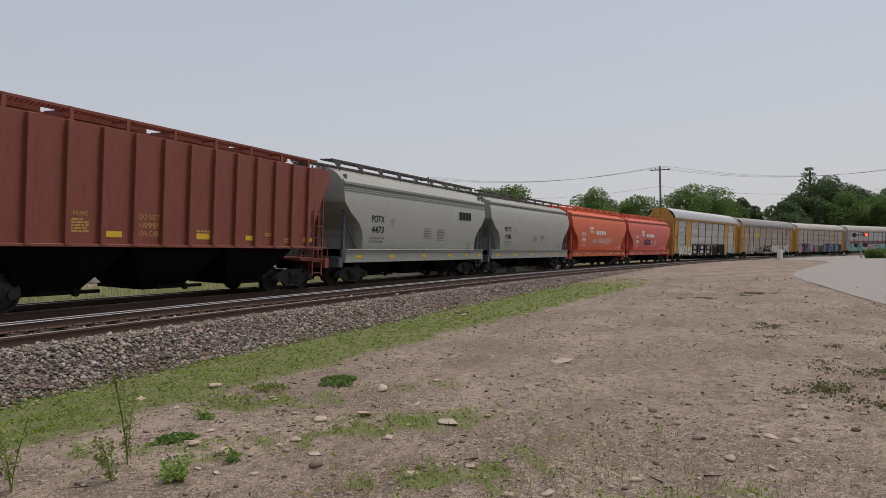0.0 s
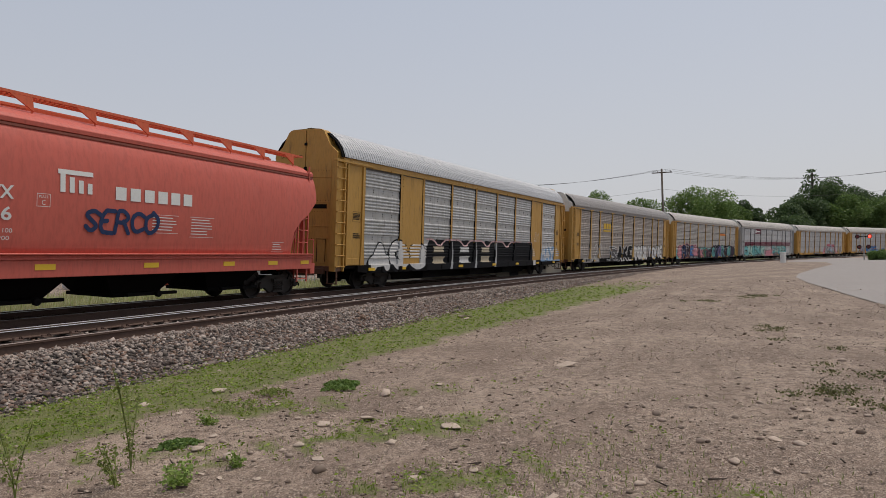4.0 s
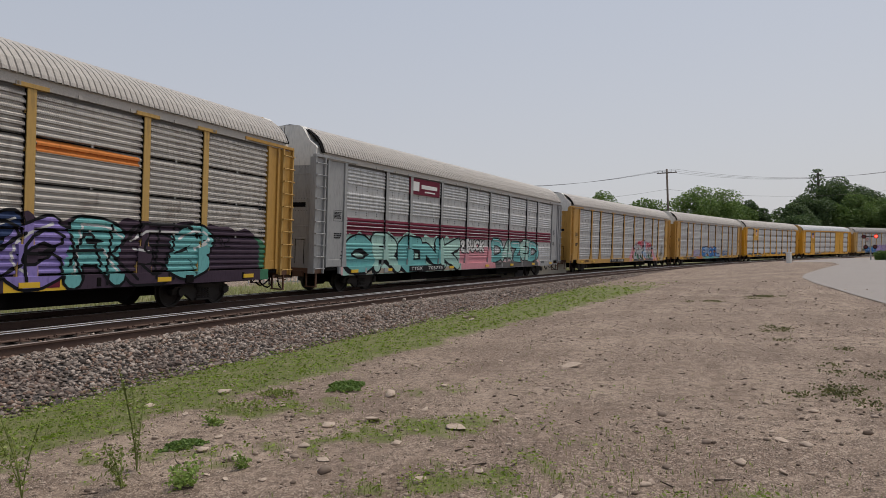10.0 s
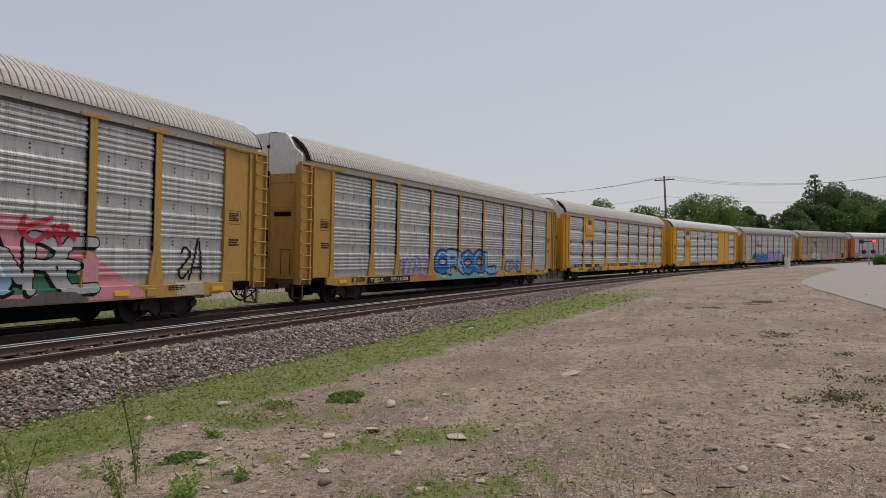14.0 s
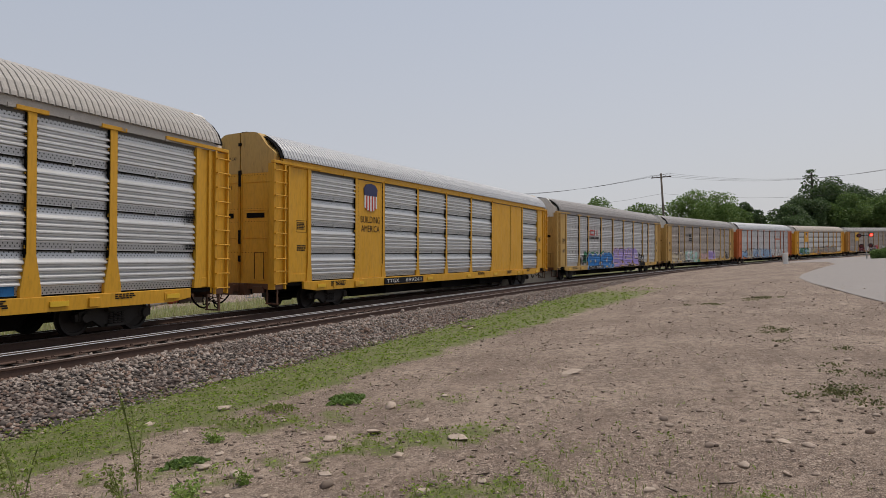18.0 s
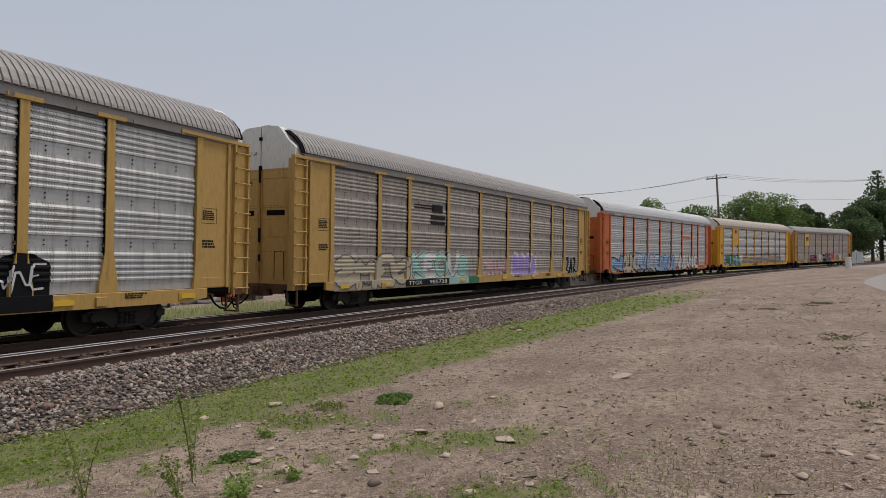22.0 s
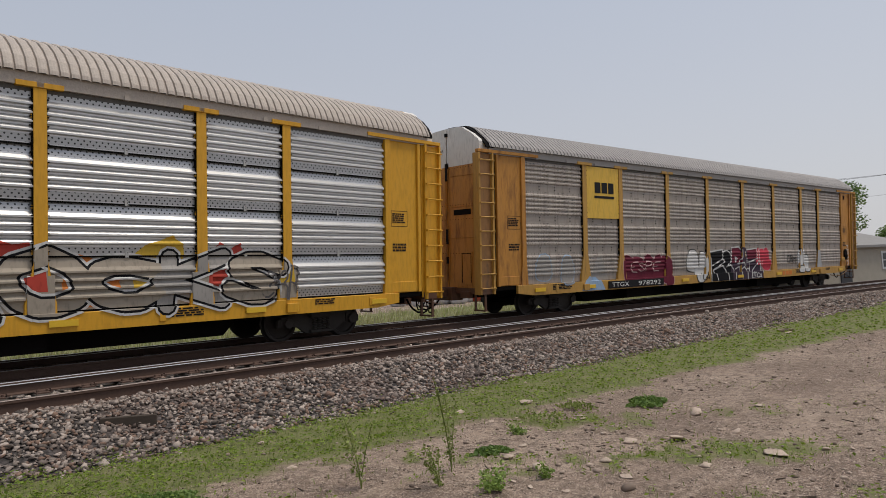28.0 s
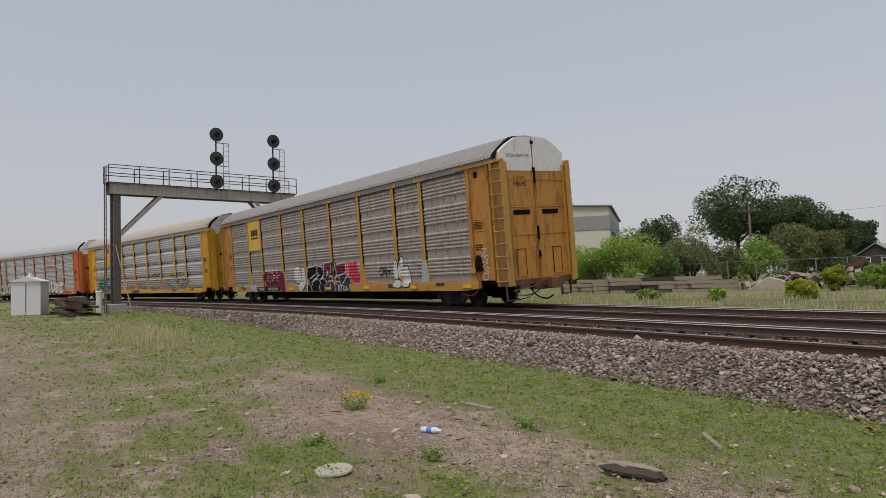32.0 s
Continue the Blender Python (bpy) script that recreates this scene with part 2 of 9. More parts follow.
def quad_mesh(name, verts, mat):
    """Loose quads from an array of corners, four by four."""
    me, n = bpy.data.meshes.new(name), len(verts)
    me.vertices.add(n)
    me.vertices.foreach_set("co", np.asarray(verts, np.float32).ravel())
    me.loops.add(n)
    me.loops.foreach_set("vertex_index", np.arange(n, dtype=np.int32))
    me.polygons.add(n // 4)
    me.polygons.foreach_set("loop_start", np.arange(0, n, 4, dtype=np.int32))
    me.update(calc_edges=True)
    me.materials.append(mat)
    return me


def put(name, me, parent, m=None, label="", mat=None):
    ob = new(name, me)
    ob.parent = parent
    if m is not None:
        ob.matrix_local = m
    if mat is not None:
        ob.material_slots[0].link = "OBJECT"
        ob.material_slots[0].material = mat
    if label:
        tagged(ob, label)
    return ob


def part(name, bm, mat, parent, label="", smooth=False, bevel=0.0):
    return put(name, mesh_of(bm, name, mat, smooth, bevel), parent, None, label)


def thing(name, label, category, group="", kind="", m=None):
    ob = new(name)
    if m is not None:
        ob.matrix_world = m
    return tagged(ob, label, category, group, kind)


# ---- lettering: outlines taken once from the built-in font ----
_letters = {}


def letter_mesh(text, fat=0.0):
    """Flat mesh data of a word, one unit high, as (verts, faces, width)."""
    return _letters[(text, fat)]


def cut_letters(asked):
    made = []
    for text, fat in asked:
        cu = bpy.data.curves.new("word", "FONT")
        cu.body, cu.offset, cu.resolution_u, cu.fill_mode = text, fat, 3, "FRONT"
        ob = new("word", cu)
        made.append((text, fat, ob, cu))
    deps = bpy.context.evaluated_depsgraph_get()
    for text, fat, ob, cu in made:
        me = bpy.data.meshes.new_from_object(ob.evaluated_get(deps))
        vs = [tuple(v.co)[:2] for v in me.vertices]
        fs = [tuple(p.vertices) for p in me.polygons]
        xs = [v[0] for v in vs] or [0.0]
        x0 = min(xs)
        vs = [((v[0] - x0) / 0.69, v[1] / 0.69) for v in vs]
        _letters[(text, fat)] = (vs, fs, (max(xs) - x0) / 0.69)
        bpy.data.meshes.remove(me)
        bpy.data.objects.remove(ob)
        bpy.data.curves.remove(cu)


# ---- the ground ----
def smooth(a, b, v):
    t = np.clip((v - a) / (b - a), 0, 1)
    return t * t * (3 - 2 * t)


def lateral(x, y):
    """Metres from the nearest rail's line, and the way along it (close to the camera's stretch of it)."""
    x, y = np.asarray(x, float), np.asarray(y, float)
    i = np.clip(np.round(x).astype(int), -120, 200)
    s = i.astype(float)
    for _ in range(5):
        px, py, h = line(s)
        s = np.clip(s + (x - px) * np.cos(h) + (y - py) * np.sin(h), -255, 515)
    px, py, h = line(s)
    return -(x - px) * np.sin(h) + (y - py) * np.cos(h), s


def wave(x, y, k, seed):
    r = np.random.RandomState(seed)
    out = 0.0
    for a, b, c in r.uniform(-1, 1, (5, 3)):
        out = out + np.sin(k * (a * x + b * y) * 1.6 + c * 6.3)
    return out / 5


def ground_z(x, y):
    x, y = np.asarray(x, float), np.asarray(y, float)
    lat, s = lateral(x, y)
    r = np.hypot(x, y)
    near = 0.62 * smooth(14, 88, np.abs(s)) * smooth(-60, -8, -np.abs(lat + 4))
    far = 0.42 + 0.016 * np.clip(lat - 7, 0, 55)
    z = np.where(lat > 2, far, near + (far - near) * smooth(-1.5, 2.0, lat))
    bump = 0.03 * wave(x, y, 1.3, 3) + 0.014 * wave(x, y, 5.0, 4)
    return z + bump * smooth(-1.0, -3.0, lat) * smooth(60, 15, r) + 0.04 * wave(x, y, 0.8, 5) * smooth(8, 12, lat)


def green(x, y):
    """How much grass grows at a place, 0 to 1."""
    x, y = np.asarray(x, float), np.asarray(y, float)
    lat, s = lateral(x, y)
    r0 = np.hypot(x, y)
    w = wave(x, y, 2.2, 11) + 0.6 * wave(x, y, 6.5, 12)
    edge = -3.6 - 0.055 * np.clip(s - 4, 0, 30) + 0.35 * w
    strip = np.clip(0.95 + 0.3 * wave(x, y, 12.0, 15), 0, 1) * smooth(edge - 0.6, edge + 0.25, lat) * smooth(-1.2, -1.6, lat) * smooth(48, 28, s)
    bald = smooth(2.6, 1.2, np.hypot((x + 8.5) * 0.42, y - 4.3)) + smooth(1.1, 0.5, np.hypot((x + 7.2) * 0.7, y - 3.4))
    left = smooth(0.0, -3.5, x) * np.clip(0.64 + 0.35 * w + 0.4 * wave(x, y, 13.0, 14) - 0.5 * bald, 0, 1) * smooth(-13.0, -7.5, lat - 0.5 * w)
    lawn = np.clip(0.8 + 0.45 * wave(x, y, 9.0, 16) + 0.2 * w, 0, 1) * smooth(3, -5, x) * smooth(-6.4, -4.0, lat) * smooth(-1.2, -1.7, lat)
    speck = 0.62 * smooth(-0.1, 0.7, w + 0.6 * wave(x, y, 14.0, 13)) * smooth(6.8, 2.5, np.hypot(x - 4.5, y - 4.5)) + 0.16 * smooth(0.4, 0.9, w) * smooth(22, 6, r0)
    field = smooth(7.2, 8.2, lat) * (0.85 - 0.75 * smooth(3.2, 1.6, np.abs(lat - SPACING - GAUGE - 14 - 0.4 * w))) * (1 - 0.95 * smooth(20.0, 22.5, lat - 0.8 * w) * smooth(-17.5, -14.5, s) * smooth(48, 42, lat))
    return np.clip(np.maximum.reduce([strip, left * 0.88, lawn, speck, field]), 0, 1)


def ground_material():
    m = Mat("packed_dirt", 0.95)
    at = m.n("Attribute")
    at.attribute_name = "growth"
    g = at.outputs["Fac"]
    big = m.noise(2.6, 5, 0.6)
    mid = m.noise(0.35, 5, 0.7)
    fine = m.noise(0.035, 4, 0.7)
    dirt = m.mix(m.ramp(big, 0.4, 0.6), (0.15, 0.096, 0.068), (0.365, 0.272, 0.205))
    dirt = m.mix(m.ramp(mid, 0.45, 0.62), dirt, (0.15, 0.102, 0.074))
    grit = m.noise(0.012, 3, 0.75)
    dirt = m.mix(m.ramp(fine, 0.54, 0.6), dirt, (0.47, 0.375, 0.30))
    clump = m.noise(0.13, 4, 0.7)
    dirt = m.mix(m.ramp(clump, 0.52, 0.6), dirt, (0.135, 0.092, 0.066))
    dirt = m.mix(m.math("MULTIPLY", m.ramp(clump, 0.36, 0.44, (1, 1, 1), (0, 0, 0)), 0.6), dirt, (0.37, 0.28, 0.21))
    dirt = m.mix(m.ramp(grit, 0.55, 0.6), dirt, (0.47, 0.375, 0.30))
    dirt = m.mix(m.ramp(grit, 0.40, 0.45, (1, 1, 1), (0, 0, 0)), dirt, (0.055, 0.042, 0.035))
    dirt = m.mix(m.ramp(fine, 0.30, 0.40, (1, 1, 1), (0, 0, 0)), dirt, (0.085, 0.06, 0.05))
    rut = m.noise(0.7, 5, 0.65, stretch=(0.22, 1, 1))
    dirt = m.mix(m.math("MULTIPLY", m.ramp(rut, 0.5, 0.66), 0.4), dirt, (0.13, 0.086, 0.062))
    dirt = m.mix(m.math("MULTIPLY", m.ramp(rut, 0.3, 0.42, (1, 1, 1), (0, 0, 0)), 0.5), dirt, (0.42, 0.325, 0.25))
    turf = m.mix(m.noise(0.09, 4), (0.085, 0.105, 0.028), (0.20, 0.205, 0.07))
    turf = m.mix(m.ramp(mid, 0.5, 0.7), turf, (0.24, 0.21, 0.12))
    k = m.math("SUBTRACT", m.math("ADD", m.math("ADD", m.math("MULTIPLY", g, 1.2), m.math("MULTIPLY", mid, 0.9)), m.math("MULTIPLY", fine, 0.9)), 0.98)
    m.colour(m.mix(m.ramp(k, 0.35, 0.62), dirt, turf))
    m.bump(m.math("ADD", m.math("ADD", m.math("MULTIPLY", fine, 0.6), m.math("MULTIPLY", grit, 0.3)), mid), 0.8, 0.035)
    return m.m


def build_ground():
    rings = np.concatenate([np.arange(0.4, 14, 0.2), np.arange(14, 40, 0.6), np.arange(40, 130, 2.5), [150, 180, 230, 320, 500, 900, 1800, 3500]])
    n = 240
    a = np.linspace(0, 2 * np.pi, n, endpoint=False)
    x, y = np.outer(rings, np.cos(a)).ravel(), np.outer(rings, np.sin(a)).ravel()
    z = ground_z(x, y)
    verts = np.vstack([np.stack([x, y, z], 1), [[0, 0, 0]]])
    i, j = np.meshgrid(np.arange(len(rings) - 1), np.arange(n), indexing="ij")
    k = (j + 1) % n
    quads = np.stack([i * n + j, (i + 1) * n + j, (i + 1) * n + k, i * n + k], -1).reshape(-1, 4)
    faces = [tuple(q) for q in quads.tolist()] + [(len(verts) - 1, q, (q + 1) % n) for q in range(n)]
    me = raw_mesh("ground", verts.tolist(), faces, ground_material(), True)
    at = me.attributes.new("growth", "FLOAT", "POINT")
    at.data.foreach_set("value", np.append(green(x, y), 0.3).astype(np.float32))
    tagged(new("ground", me), "bare stony dirt with patches of low grass", "ground", kind="structure")


# ---- the two tracks ----
def swept(name, profile, s0, s1, step, mat, smooth_shade=False, closed=True):
    """A bar of constant section (off, z) along the line."""
    ss = np.arange(s0, s1 + 0.01, step)
    n = len(profile)
    verts = []
    for o, z in profile:
        x, y, _ = line(ss, o)
        verts.append(np.stack([x, y, np.full(len(ss), z)], 1))
    verts = np.stack(verts, 1).reshape(-1, 3)
    faces = []
    last = n if closed else n - 1
    for i in range(len(ss) - 1):
        for j in range(last):
            k = (j + 1) % n
            faces.append((i * n + j, i * n + k, (i + 1) * n + k, (i + 1) * n + j))
    if closed:
        faces += [tuple(range(n)), tuple(range((len(ss) - 1) * n, len(ss) * n))[::-1]]
    return raw_mesh(name, verts.tolist(), faces, mat, smooth_shade)


RAILS = ((0.0, RAIL_Z), (GAUGE, RAIL_Z + CANT_A), (SPACING, RAIL_Z + STEP_B), (SPACING + GAUGE, RAIL_Z + STEP_B + CANT_B))


def ballast_material():
    m = Mat("ballast_stone", 0.9)
    r = m.n("NewGeometry").outputs["Random Per Island"]
    base = m.ramp(r, 0.0, 1.0, (0.045, 0.034, 0.029), (0.46, 0.385, 0.335))
    tint = m.n("TexWhiteNoise")
    tint.noise_dimensions = "1D"
    m.link(m.math("MULTIPLY", r, 731.0), tint.inputs["W"])
    base = m.mix(m.ramp(tint.outputs["Value"], 0.72, 0.8), base, (0.21, 0.135, 0.10))
    m.colour(m.mix(m.math("MULTIPLY", m.ramp(m.noise(1.2, 3), 0.45, 0.7), 0.5), base, (0.15, 0.105, 0.09), "MIX"))
    m.bump(m.noise(0.01, 3), 0.3, 0.004)
    return m.m


def bed_material():
    m = Mat("ballast_bed", 0.95)
    v = m.n("TexVoronoi")
    v.inputs["Scale"].default_value = 17.0
    m.link(m.coord(), v.inputs["Vector"])
    sp = m.n("SeparateColor")
    m.link(v.outputs["Color"], sp.inputs[0])
    # dark bed, darkest between cells: the shade of the gaps painted in
    base = m.ramp(sp.outputs[0], 0, 1, (0.03, 0.025, 0.024), (0.13, 0.11, 0.105))
    base = m.mix(m.ramp(v.outputs["Distance"], 0.35, 0.75), base, (0.03, 0.026, 0.024))
    m.colour(m.mix(m.ramp(m.noise(1.2, 3), 0.5, 0.75), base, (0.13, 0.09, 0.075)))
    m.bump(m.math("SUBTRACT", 1.0, v.outputs["Distance"]), 1.0, 0.03)
    return m.m


STONE = ballast_material()


def bed_height(off):
    """Height of the ballast over the section of the two tracks."""
    z0 = RAIL_Z - 0.20
    xs = (-2.3, -1.85, -1.35, -0.62, GAUGE + 0.5, SPACING - 0.5, SPACING + GAUGE + 0.6, SPACING + GAUGE + 2.3)
    zs = (-0.06, 0.02, 0.17, z0 + 0.02, z0 + CANT_A - 0.02, z0 + STEP_B - 0.02, z0 + STEP_B + CANT_B, 0.36)
    return np.interp(off, xs, zs)


def build_tracks():
    prof = [(-2.3, -0.2), (-2.3, -0.06), (-1.85, 0.02), (-1.35, 0.17), (-0.62, RAIL_Z - 0.18)]
    prof += [(o, float(bed_height(o))) for o in (GAUGE + 0.5, SPACING - 0.5, SPACING + GAUGE + 0.6, SPACING + GAUGE + 2.3)]
    prof += [(SPACING + GAUGE + 2.3, -0.2)]
    bed = new("ballast_bed", swept("ballast_bed", prof, -200, 330, 2.0, bed_material()))
    tagged(bed, "grey crushed-stone ballast under two railway tracks", "ballast", kind="structure")
    # a strip as wide as the cars; their shade is put into its colour
    shaded = [(o, float(bed_height(o)) + 0.012) for o in (SPACING - 0.75, SPACING + 0.3, SPACING + GAUGE + 0.75)]
    shaded = [(shaded[0][0], shaded[0][1] - 0.05)] + shaded + [(shaded[-1][0], shaded[-1][1] - 0.05)]
    put("oily_bed", swept("oily_bed", shaded, -200, 330, 2.0, plain("shaded_ballast", (0.026, 0.022, 0.02), 0.95, vary=0.4, size=0.3, bump=0.6)), bed, label="ballast of the used track with the train's shade in its colour")
    sec = [(-0.075, -0.18), (-0.075, -0.168), (-0.012, -0.15), (-0.012, -0.045), (-0.036, -0.036), (-0.036, -0.004)]
    sec = sec + [(-o, z) for o, z in sec[::-1]]
    for i, (o, z) in enumerate(RAILS):
        rail = tagged(new("rail", swept("rail", [(o + a, z + b) for a, b in sec], -200, 330, 1.5, RAIL_SIDE)),
                      "long rusty steel rail with a worn shiny top", "rail", "rails of the two tracks", "structure")
        low = 0.04 if i % 2 else 0.004
        top = swept("running_surface", [(o - 0.0385, z - low), (o - 0.030, z + 0.003), (o + 0.030, z + 0.003), (o + 0.0385, z - 0.004)], -200, 330, 1.5, RAIL_TOP if i % 2 else RAIL_DULL)
        put("running_surface", top, rail, label="bright worn running surface")
    # ties, with plates and anchors
    bm = bmesh.new()
    box(bm, -0.11, 0.11, -0.55, GAUGE + 0.55, -0.16, 0.0)
    tie = mesh_of(bm, "tie", TIE, bevel=0.012)
    bm = bmesh.new()
    for o in (0.0, GAUGE):
        box(bm, -0.09, 0.09, o - 0.19, o + 0.17, -0.004, 0.018)
        for k in (-0.06, 0.06):
            box(bm, k - 0.012, k + 0.012, o - 0.13, o - 0.10, 0.0, 0.05)
            box(bm, k - 0.012, k + 0.012, o + 0.10, o + 0.13, 0.0, 0.05)
        prism(bm, [(o - 0.10, 0.0), (o - 0.10, 0.035), (o - 0.07, 0.05), (o + 0.07, 0.03), (o + 0.09, 0.06), (o + 0.1, 0.0)], "x", 0.12, 0.15)
    plate = mesh_of(bm, "tie_plate", RAIL_SIDE)
    rng = np.random.RandomState(5)
    rest = [[], []]
    for track, (off, z, cant) in enumerate(((0.0, RAIL_Z, CANT_A), (SPACING, RAIL_Z + STEP_B, CANT_B))):
        bedding = thing("track_ties", "dark weathered wooden ties with steel plates", "railway ties", kind="structure")
        for k, s in enumerate(np.arange(-90, 130, 0.56)):
            s = s + rng.uniform(-0.04, 0.04)
            x, y, h = line(s, off)
            mm = pose(x, y, z - 0.19, math.degrees(math.asin(cant / GAUGE)), 0, math.degrees(h) + rng.uniform(-1.5, 1.5))
            if -26 < s < 50:
                put("tie", tie, bedding, mm)
                put("tie_plate", plate, bedding, mm)
            else:
                rest[track].append(mm)
        for name, src, mat in (("far_ties", tie, TIE), ("far_tie_plates", plate, RAIL_SIDE)):
            co = np.array([v.co for v in src.vertices])
            fa = [tuple(p.vertices) for p in src.polygons]
            vs, fs = [], []
            for mm in rest[track]:
                b = len(vs)
                m3 = np.array(mm)
                vs += (co @ m3[:3, :3].T + m3[:3, 3]).tolist()
                fs += [tuple(i + b for i in f) for f in fa]
            tagged(put(name, raw_mesh(name, vs, fs, mat), bedding), kind="stuff")


def scatter(name, shapes, places, sizes, seed, mat, label, category, flat=0.75):
    """Many small stones in one mesh."""
    rng = np.random.RandomState(seed)
    verts, faces, base = [], [], 0
    which = rng.randint(0, len(shapes), len(places))
    for k, (sv, sf) in enumerate(shapes):
        idx = np.where(which == k)[0]
        if not len(idx):
            continue
        q = rng.normal(size=(len(idx), 4))
        q /= np.linalg.norm(q, axis=1)[:, None]
        w, x, y, z = q.T
        r = np.stack([1 - 2 * (y * y + z * z), 2 * (x * y - z * w), 2 * (x * z + y * w), 2 * (x * y + z * w), 1 - 2 * (x * x + z * z), 2 * (y * z - x * w),
                      2 * (x * z - y * w), 2 * (y * z + x * w), 1 - 2 * (x * x + y * y)], 1).reshape(-1, 3, 3)
        v = np.einsum("nij,kj->nki", r, sv) * sizes[idx][:, None, None]
        v[:, :, 2] *= flat
        v += places[idx][:, None, :]
        n = len(sv)
        f = sf[None] + (base + np.arange(len(idx)) * n)[:, None, None]
        verts.append(v.reshape(-1, 3))
        faces.append(f.reshape(-1, 3))
        base += len(idx) * n
    verts, faces = np.concatenate(verts), np.concatenate(faces)
    me = bpy.data.meshes.new(name)
    me.vertices.add(len(verts))
    me.vertices.foreach_set("co", verts.astype(np.float32).ravel())
    me.loops.add(faces.size)
    me.loops.foreach_set("vertex_index", faces.ravel().astype(np.int32))
    me.polygons.add(len(faces))
    me.polygons.foreach_set("loop_start", np.arange(0, faces.size, 3, dtype=np.int32))
    me.update(calc_edges=True)
    me.materials.append(mat)
    ob = new(name, me)
    if label:
        tagged(ob, label, category, kind="stuff")
    return ob


def stone_shapes(count, seed, rough=0.3):
    """Angular stone shapes of unit size."""
    rng = np.random.RandomState(seed)
    out = []
    for _ in range(count):
        bm = bmesh.new()
        bmesh.ops.create_icosphere(bm, subdivisions=1, radius=0.5)
        sc = rng.uniform(0.7, 1.25, 3)
        pts = np.array([v.co for v in bm.verts]) * sc
        for _ in range(6 if rough > 0.25 else 3):
            d = rng.normal(size=3)
            d /= np.linalg.norm(d)
            h = rng.uniform(0.16, 0.36) if rough > 0.25 else rng.uniform(0.22, 0.42)
            over = np.clip(pts @ d - h, 0, None)
            pts -= over[:, None] * d
        pts += rng.normal(size=pts.shape) * (0.06 if rough > 0.25 else 0.03 * rough / 0.3)
        bm.verts.ensure_lookup_table()
        bm.verts.index_update()
        tri = np.array([[v.index for v in f.verts] for f in bm.faces])
        bm.free()
        out.append((pts, tri))
    return out


def broken_shapes(count, seed):
    """Sharp broken stones: hulls of a few random points."""
    rng = np.random.RandomState(seed)
    out = []
    for _ in range(count):
        bm = bmesh.new()
        d = rng.normal(size=(10, 3))
        d = d / np.linalg.norm(d, axis=1)[:, None] * rng.uniform(0.42, 0.62, (10, 1)) * rng.uniform(0.7, 1.2, 3)
        for v in d:
            bm.verts.new(v)
        got = bmesh.ops.convex_hull(bm, input=list(bm.verts))
        bmesh.ops.delete(bm, geom=[g for g in got["geom_interior"] if isinstance(g, bmesh.types.BMVert)], context="VERTS")
        bmesh.ops.recalc_face_normals(bm, faces=list(bm.faces))
        bm.verts.index_update()
        out.append((np.array([v.co for v in bm.verts]), np.array([[v.index for v in f.verts] for f in bm.faces])))
        bm.free()
    return out


def build_ballast():
    rng = np.random.RandomState(21)
    shapes = broken_shapes(12, 2)
    spots, sizes = [], []
    for s0, s1, per, size in ((-24, 26, 1500, 0.062), (26, 64, 600, 0.075), (-70, -24, 300, 0.085)):
        n = int((s1 - s0) * per)
        s = rng.uniform(s0, s1, n)
        o = np.where(rng.rand(n) < 0.74, rng.uniform(-2.25, -0.12, n), rng.uniform(0.1, SPACING + GAUGE + 1.6, n))
        keep = np.ones(n, bool)
        for ro, _ in RAILS:
            keep &= np.abs(o - ro) > 0.11
        keep &= rng.rand(n) > smooth(-1.75, -2.3, o)
        s, o = s[keep], o[keep]
        x, y, _ = line(s, o)
        d = size * np.exp(rng.normal(size=len(s)) * 0.3)
        spots.append(np.stack([x, y, bed_height(o) + d * 0.18], 1))
        sizes.append(d)
    spots, sizes = np.concatenate(spots), np.concatenate(sizes)
    # stones beneath the train get a darker colour that holds its shade
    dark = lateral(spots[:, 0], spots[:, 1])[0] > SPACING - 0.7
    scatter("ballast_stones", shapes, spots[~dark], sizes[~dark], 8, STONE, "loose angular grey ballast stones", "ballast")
    scatter("oily_stones", shapes, spots[dark], sizes[dark], 8, plain("shaded_stone", (0.06, 0.05, 0.046), 0.85, vary=0.4, size=0.06), "ballast stones with the train's shade in their colour", "ballast")
    n = 11000
    s, o = rng.uniform(-30, 34, n), rng.normal(-0.48, 0.2, n)
    keep = (o < -0.13) & (wave(s, o, 1.1, 88) + rng.rand(n) > 0.1)
    s, o = s[keep], o[keep]
    x, y, _ = line(s, o)
    d = 0.036 * np.exp(rng.normal(size=len(s)) * 0.4)
    scatter("ballast_chips", shapes, np.stack([x, y, bed_height(o) + d * 0.5 + 0.012], 1), d, 9, plain("pale_chip_stone", (0.40, 0.33, 0.285), 0.95, vary=0.3, size=0.05), "pale tan stone chips along the rail", "ballast")


# ---- the rail cars ----
POSTS = (-8.95, -7.03, -4.2, -1.41, 1.41, 4.2, 7.0, 8.92)
MID = (-9.2, -7.28, -4.35, -1.45, 1.45, 4.35, 7.28, 9.2)
WIDE = (-9.5, -7.5, -4.51, -1.5, 1.5, 4.51, 7.5, 9.55)
END_U = 11.7
PANEL_Z0, ROW, ROWS = 0.99, 0.928, 4


